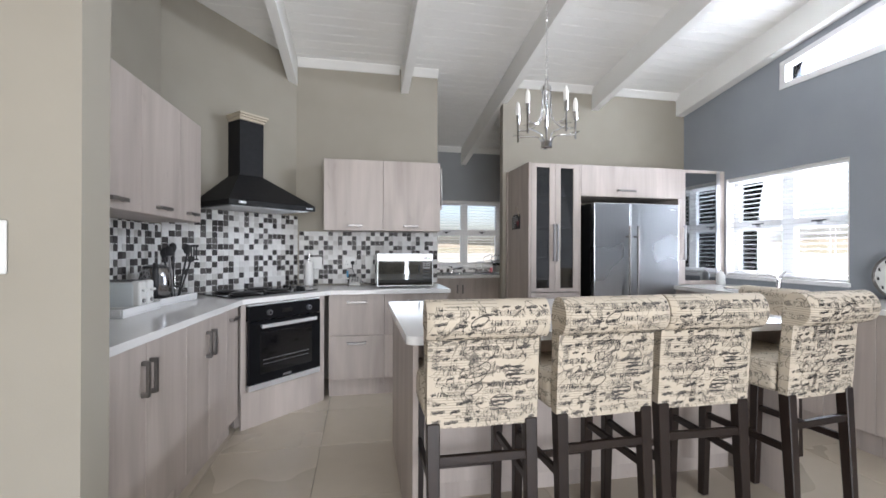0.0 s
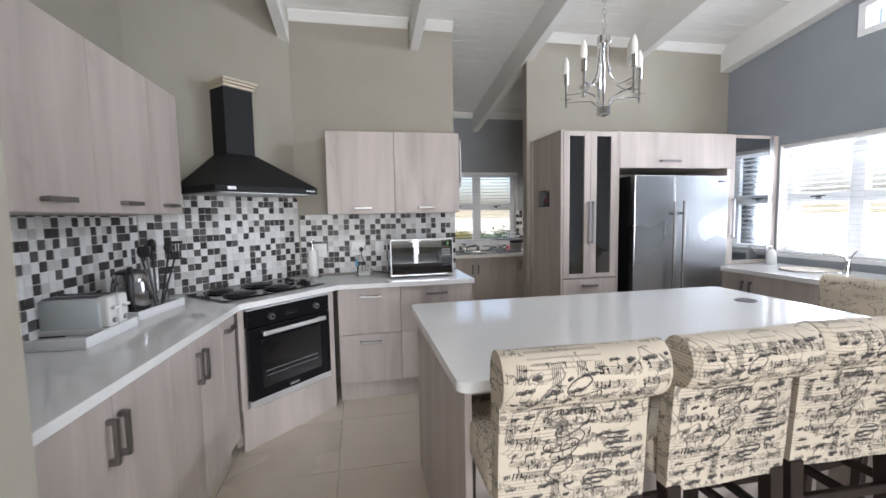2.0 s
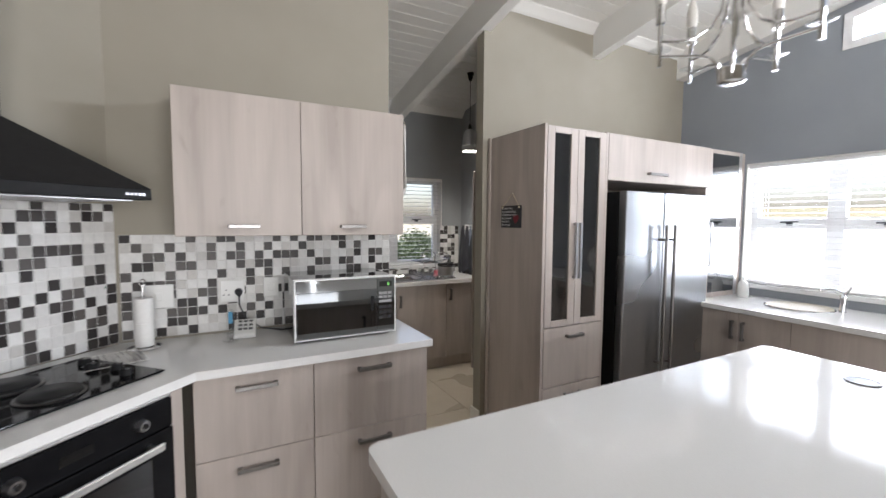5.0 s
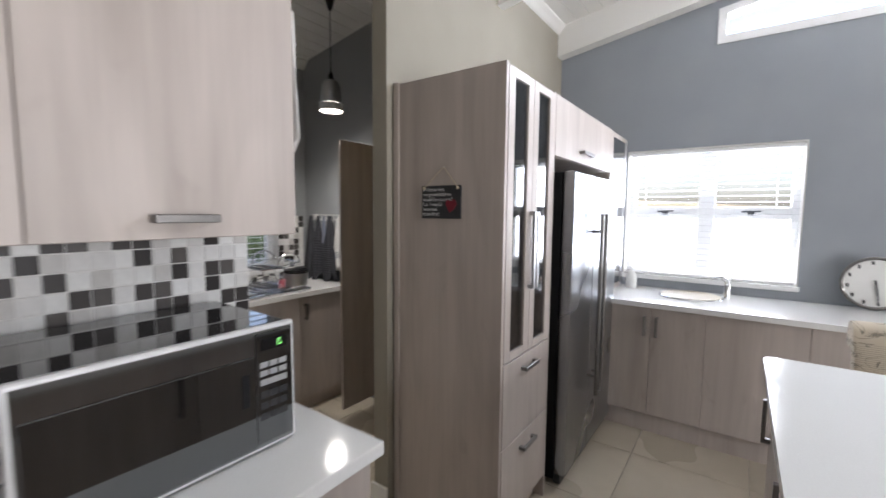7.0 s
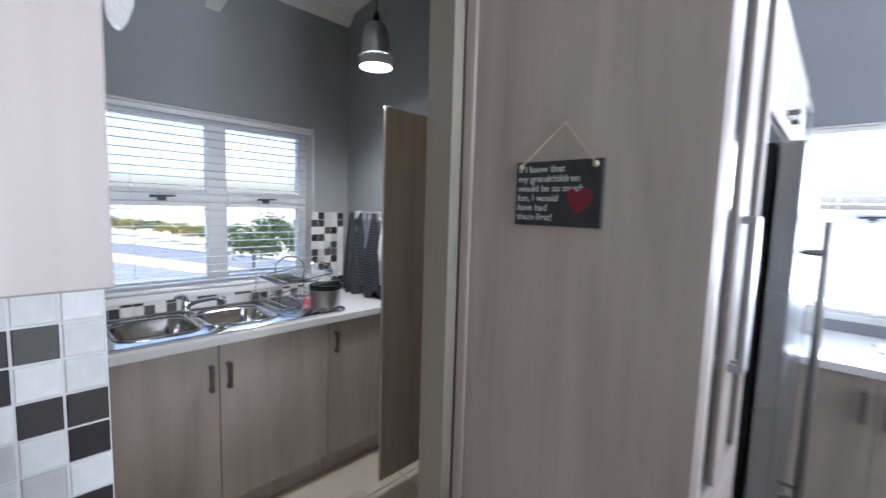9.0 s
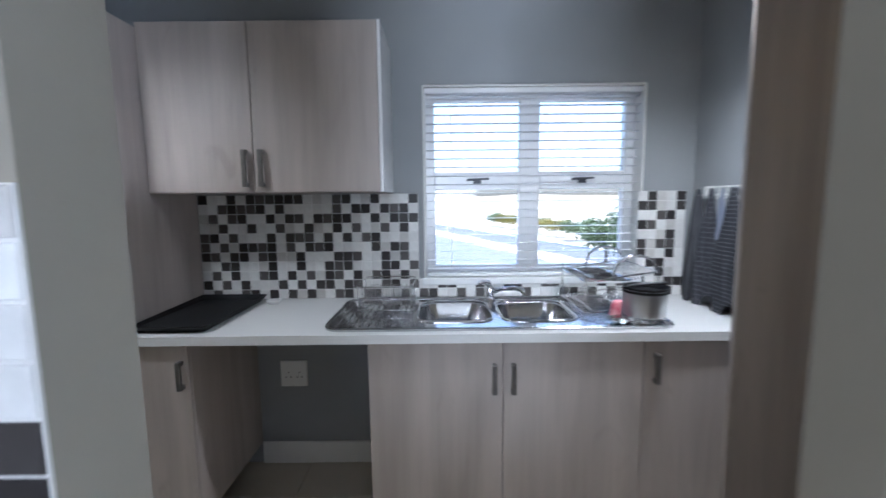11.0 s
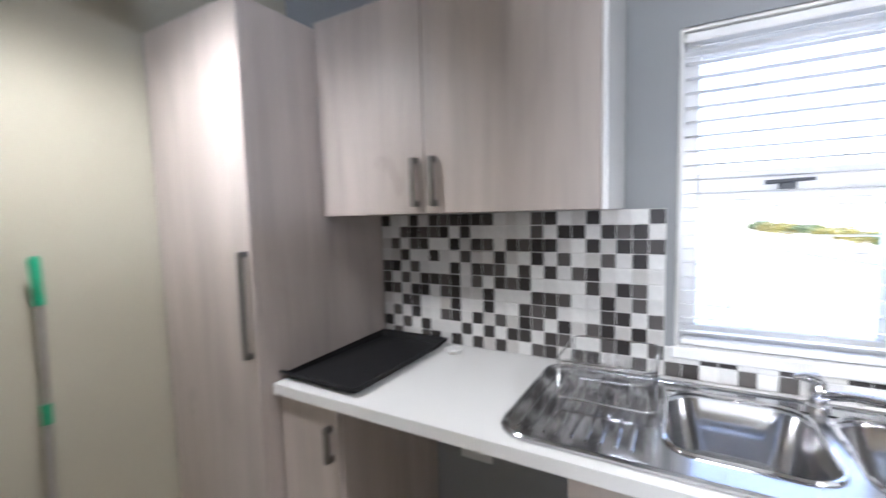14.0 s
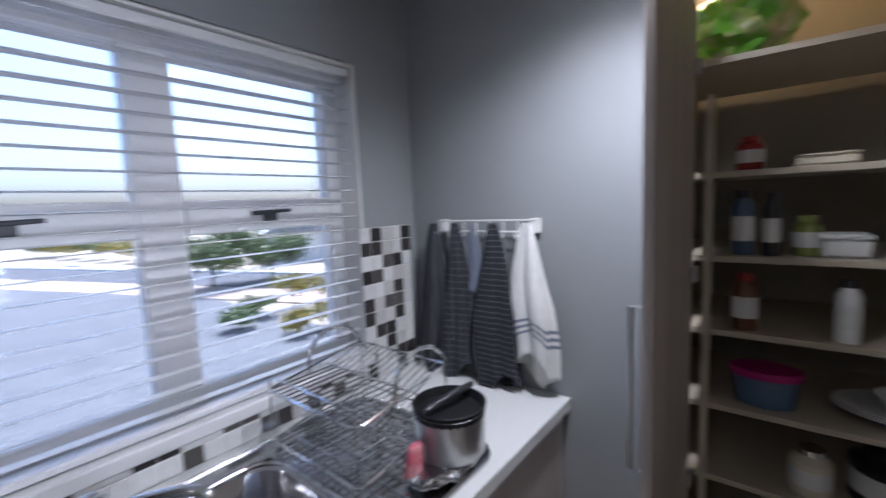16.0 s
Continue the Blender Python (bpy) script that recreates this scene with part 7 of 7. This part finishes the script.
def mosaic(label, m, cells, near, px, pz, top, dark):
    """A mosaic splashback: grout sheet with cells (column, row from below), the last row cut at the top; dark(c, r) tells the dark tiles.
    The first near cells are single tiles, the rest one joined sheet of each colour."""
    sp = thing("splashback", label, "splashback", m, kind="structure")
    gap = 0.003
    shapes, meshes = {}, {}

    def shape(r):
        h = round(min(pz, top - r * pz), 5)
        if h not in shapes:
            shapes[h] = face_tile(px - gap, max(h - gap, 0.006), 0.0065)
        return h, shapes[h]

    def tile_mesh(r, mat):
        h, (v, f) = shape(r)
        if (h, mat) not in meshes:
            me = bpy.data.meshes.new("tile")
            me.from_pydata(v, [], f)
            me.materials.append(mat)
            meshes[h, mat] = me
        return meshes[h, mat]
    bm = bmesh.new()
    runs = {}
    for c, r in cells:
        runs.setdefault(r, []).append(c)
    for r, cs in runs.items():
        cs = sorted(cs)
        start = prev = cs[0]
        for c in cs[1:] + [None]:
            if c is None or c != prev + 1:
                box(start * px, (prev + 1) * px, -0.004, -0.0005, r * pz, min((r + 1) * pz, top), bm=bm)
                start = c
            prev = c
    part("grout", bm, MOSAIC_GROUT, sp)
    for c, r in cells[:near]:
        t = new("tile", tile_mesh(r, MOSAIC_DARK if dark(c, r) else MOSAIC))
        t.parent = sp
        t.location = (c * px + gap / 2, 0, r * pz + gap / 2)
    for mat in (MOSAIC, MOSAIC_DARK):
        V, F = [], []
        for c, r in cells[near:]:
            if dark(c, r) != (mat is MOSAIC_DARK):
                continue
            k = len(V)
            v, f = shape(r)[1]
            V += [(a + c * px + gap / 2, b, q + r * pz + gap / 2) for a, b, q in v]
            F += [tuple(i + k for i in ff) for ff in f]
        if V:
            mm = bpy.data.meshes.new("tiles_beyond")
            mm.from_pydata(V, [], F)
            mm.materials.append(mat)
            o = new("tiles_beyond", mm)
            o.parent = sp
            tagged(o, kind="stuff")


def scattered(seed, cols, rows):
    """Dark tiles strewn over a sheet: seldom more than two in a row, seldom long gaps."""
    random.seed(seed)
    on = {}
    for r in range(rows):
        for c in range(cols):
            near_by = on.get((c - 1, r), 0) + on.get((c, r - 1), 0) + 0.6 * on.get((c - 2, r), 0)
            on[c, r] = random.random() < (0.70, 0.45, 0.25, 0.10)[min(3, int(near_by + 0.5))]
    return lambda c, r: bool(on.get((c, r), False))


mosaic("black, grey and white glass mosaic behind the kettle", pose(XL, 5.088, 0.901, 0, 0, 90), [(c, r) for c in range(41, -1, -1) for r in range(12)], 300, 0.0452, 0.0462, 0.512, scattered(3, 42, 12))
mosaic("black, grey and white glass mosaic behind the hob", pose(1.225, 6.995, 0.904, 0, 0, 45), [(c, r) for r in range(14) for c in range(26)], 300, 0.0444, 0.0472, 0.648, scattered(7, 26, 14))
mosaic("black, grey and white glass mosaic behind the microwave", pose(2.0585, YB, 0.911), [(c, r) for c in range(29, -1, -1) for r in range(11)], 300, 0.0444, 0.0458, 0.499, scattered(11, 30, 11))
# the sheet beside the scullery window, top row first
SHEET = ("#..#.####o#...#o..#...o.", "..##o#o.#.....#.#o.ooo..", ".#.o#..#.o#.#o#o..#.oooo", "..#..#..#..#..#.#..#.o..", "o#.#...#.###.#.#.#o.....", "#.o.#o##.#.o##....#.oo..",
         "o#.#o.o#..#...#o#..#.#..", "..##...#..#..#o#...##.oo", ".#.#..o#.o.#.o#.#.##.#.#", "#.#.#...#.#.o#.##..#o.#.", ".#..##.#.#.#..##.##..#.#")
beyond = scattered(19, 52, 11)
cells = [(c, r) for c in range(23) for r in range(11)] + [(c, r) for r in (0, 1) for c in range(23, 46)] + [(c, r) for c in range(46, 51) for r in range(11)]
mosaic("black, grey and white mosaic round the scullery window", pose(2.465, YS, 0.901), cells, 300, 0.0481, 0.0483, 0.533, lambda c, r: SHEET[10 - r][c] != "." if c < 24 else beyond(c, r))

PX, PY, X0, Y0 = 0.595, 0.59, 2.385, 6.40
v, f = [], []
g = 0.003
c = 0.002
q = [(g / 2, g / 2), (PX - g / 2, g / 2), (PX - g / 2, PY - g / 2), (g / 2, PY - g / 2)]
qi = [(g / 2 + c, g / 2 + c), (PX - g / 2 - c, g / 2 + c), (PX - g / 2 - c, PY - g / 2 - c), (g / 2 + c, PY - g / 2 - c)]
v = [(x, y, -0.006) for x, y in q] + [(x, y, -0.0015) for x, y in q] + [(x, y, 0.0) for x, y in qi]
f = [(i, (i + 1) % 4, 4 + (i + 1) % 4, 4 + i) for i in range(4)] + [(4 + i, 4 + (i + 1) % 4, 8 + (i + 1) % 4, 8 + i) for i in range(4)] + [(8, 9, 10, 11)]
ft = bpy.data.meshes.new("floor_tile")
ft.from_pydata(v, [], f)
ft.materials.append(FLOOR_TILE)
for i in range(-6, 7):
    for j in range(-10, 6):
        x, y = X0 + i * PX, Y0 + j * PY
        if x + PX < -1.0 or x > XR or y + PY < 0.5 or y > YS or (x + PX < XL and y > 5.1):
            continue
        t = new("floor_tile", ft)
        t.parent = FLOOR
        t.location = (x, y, 0)
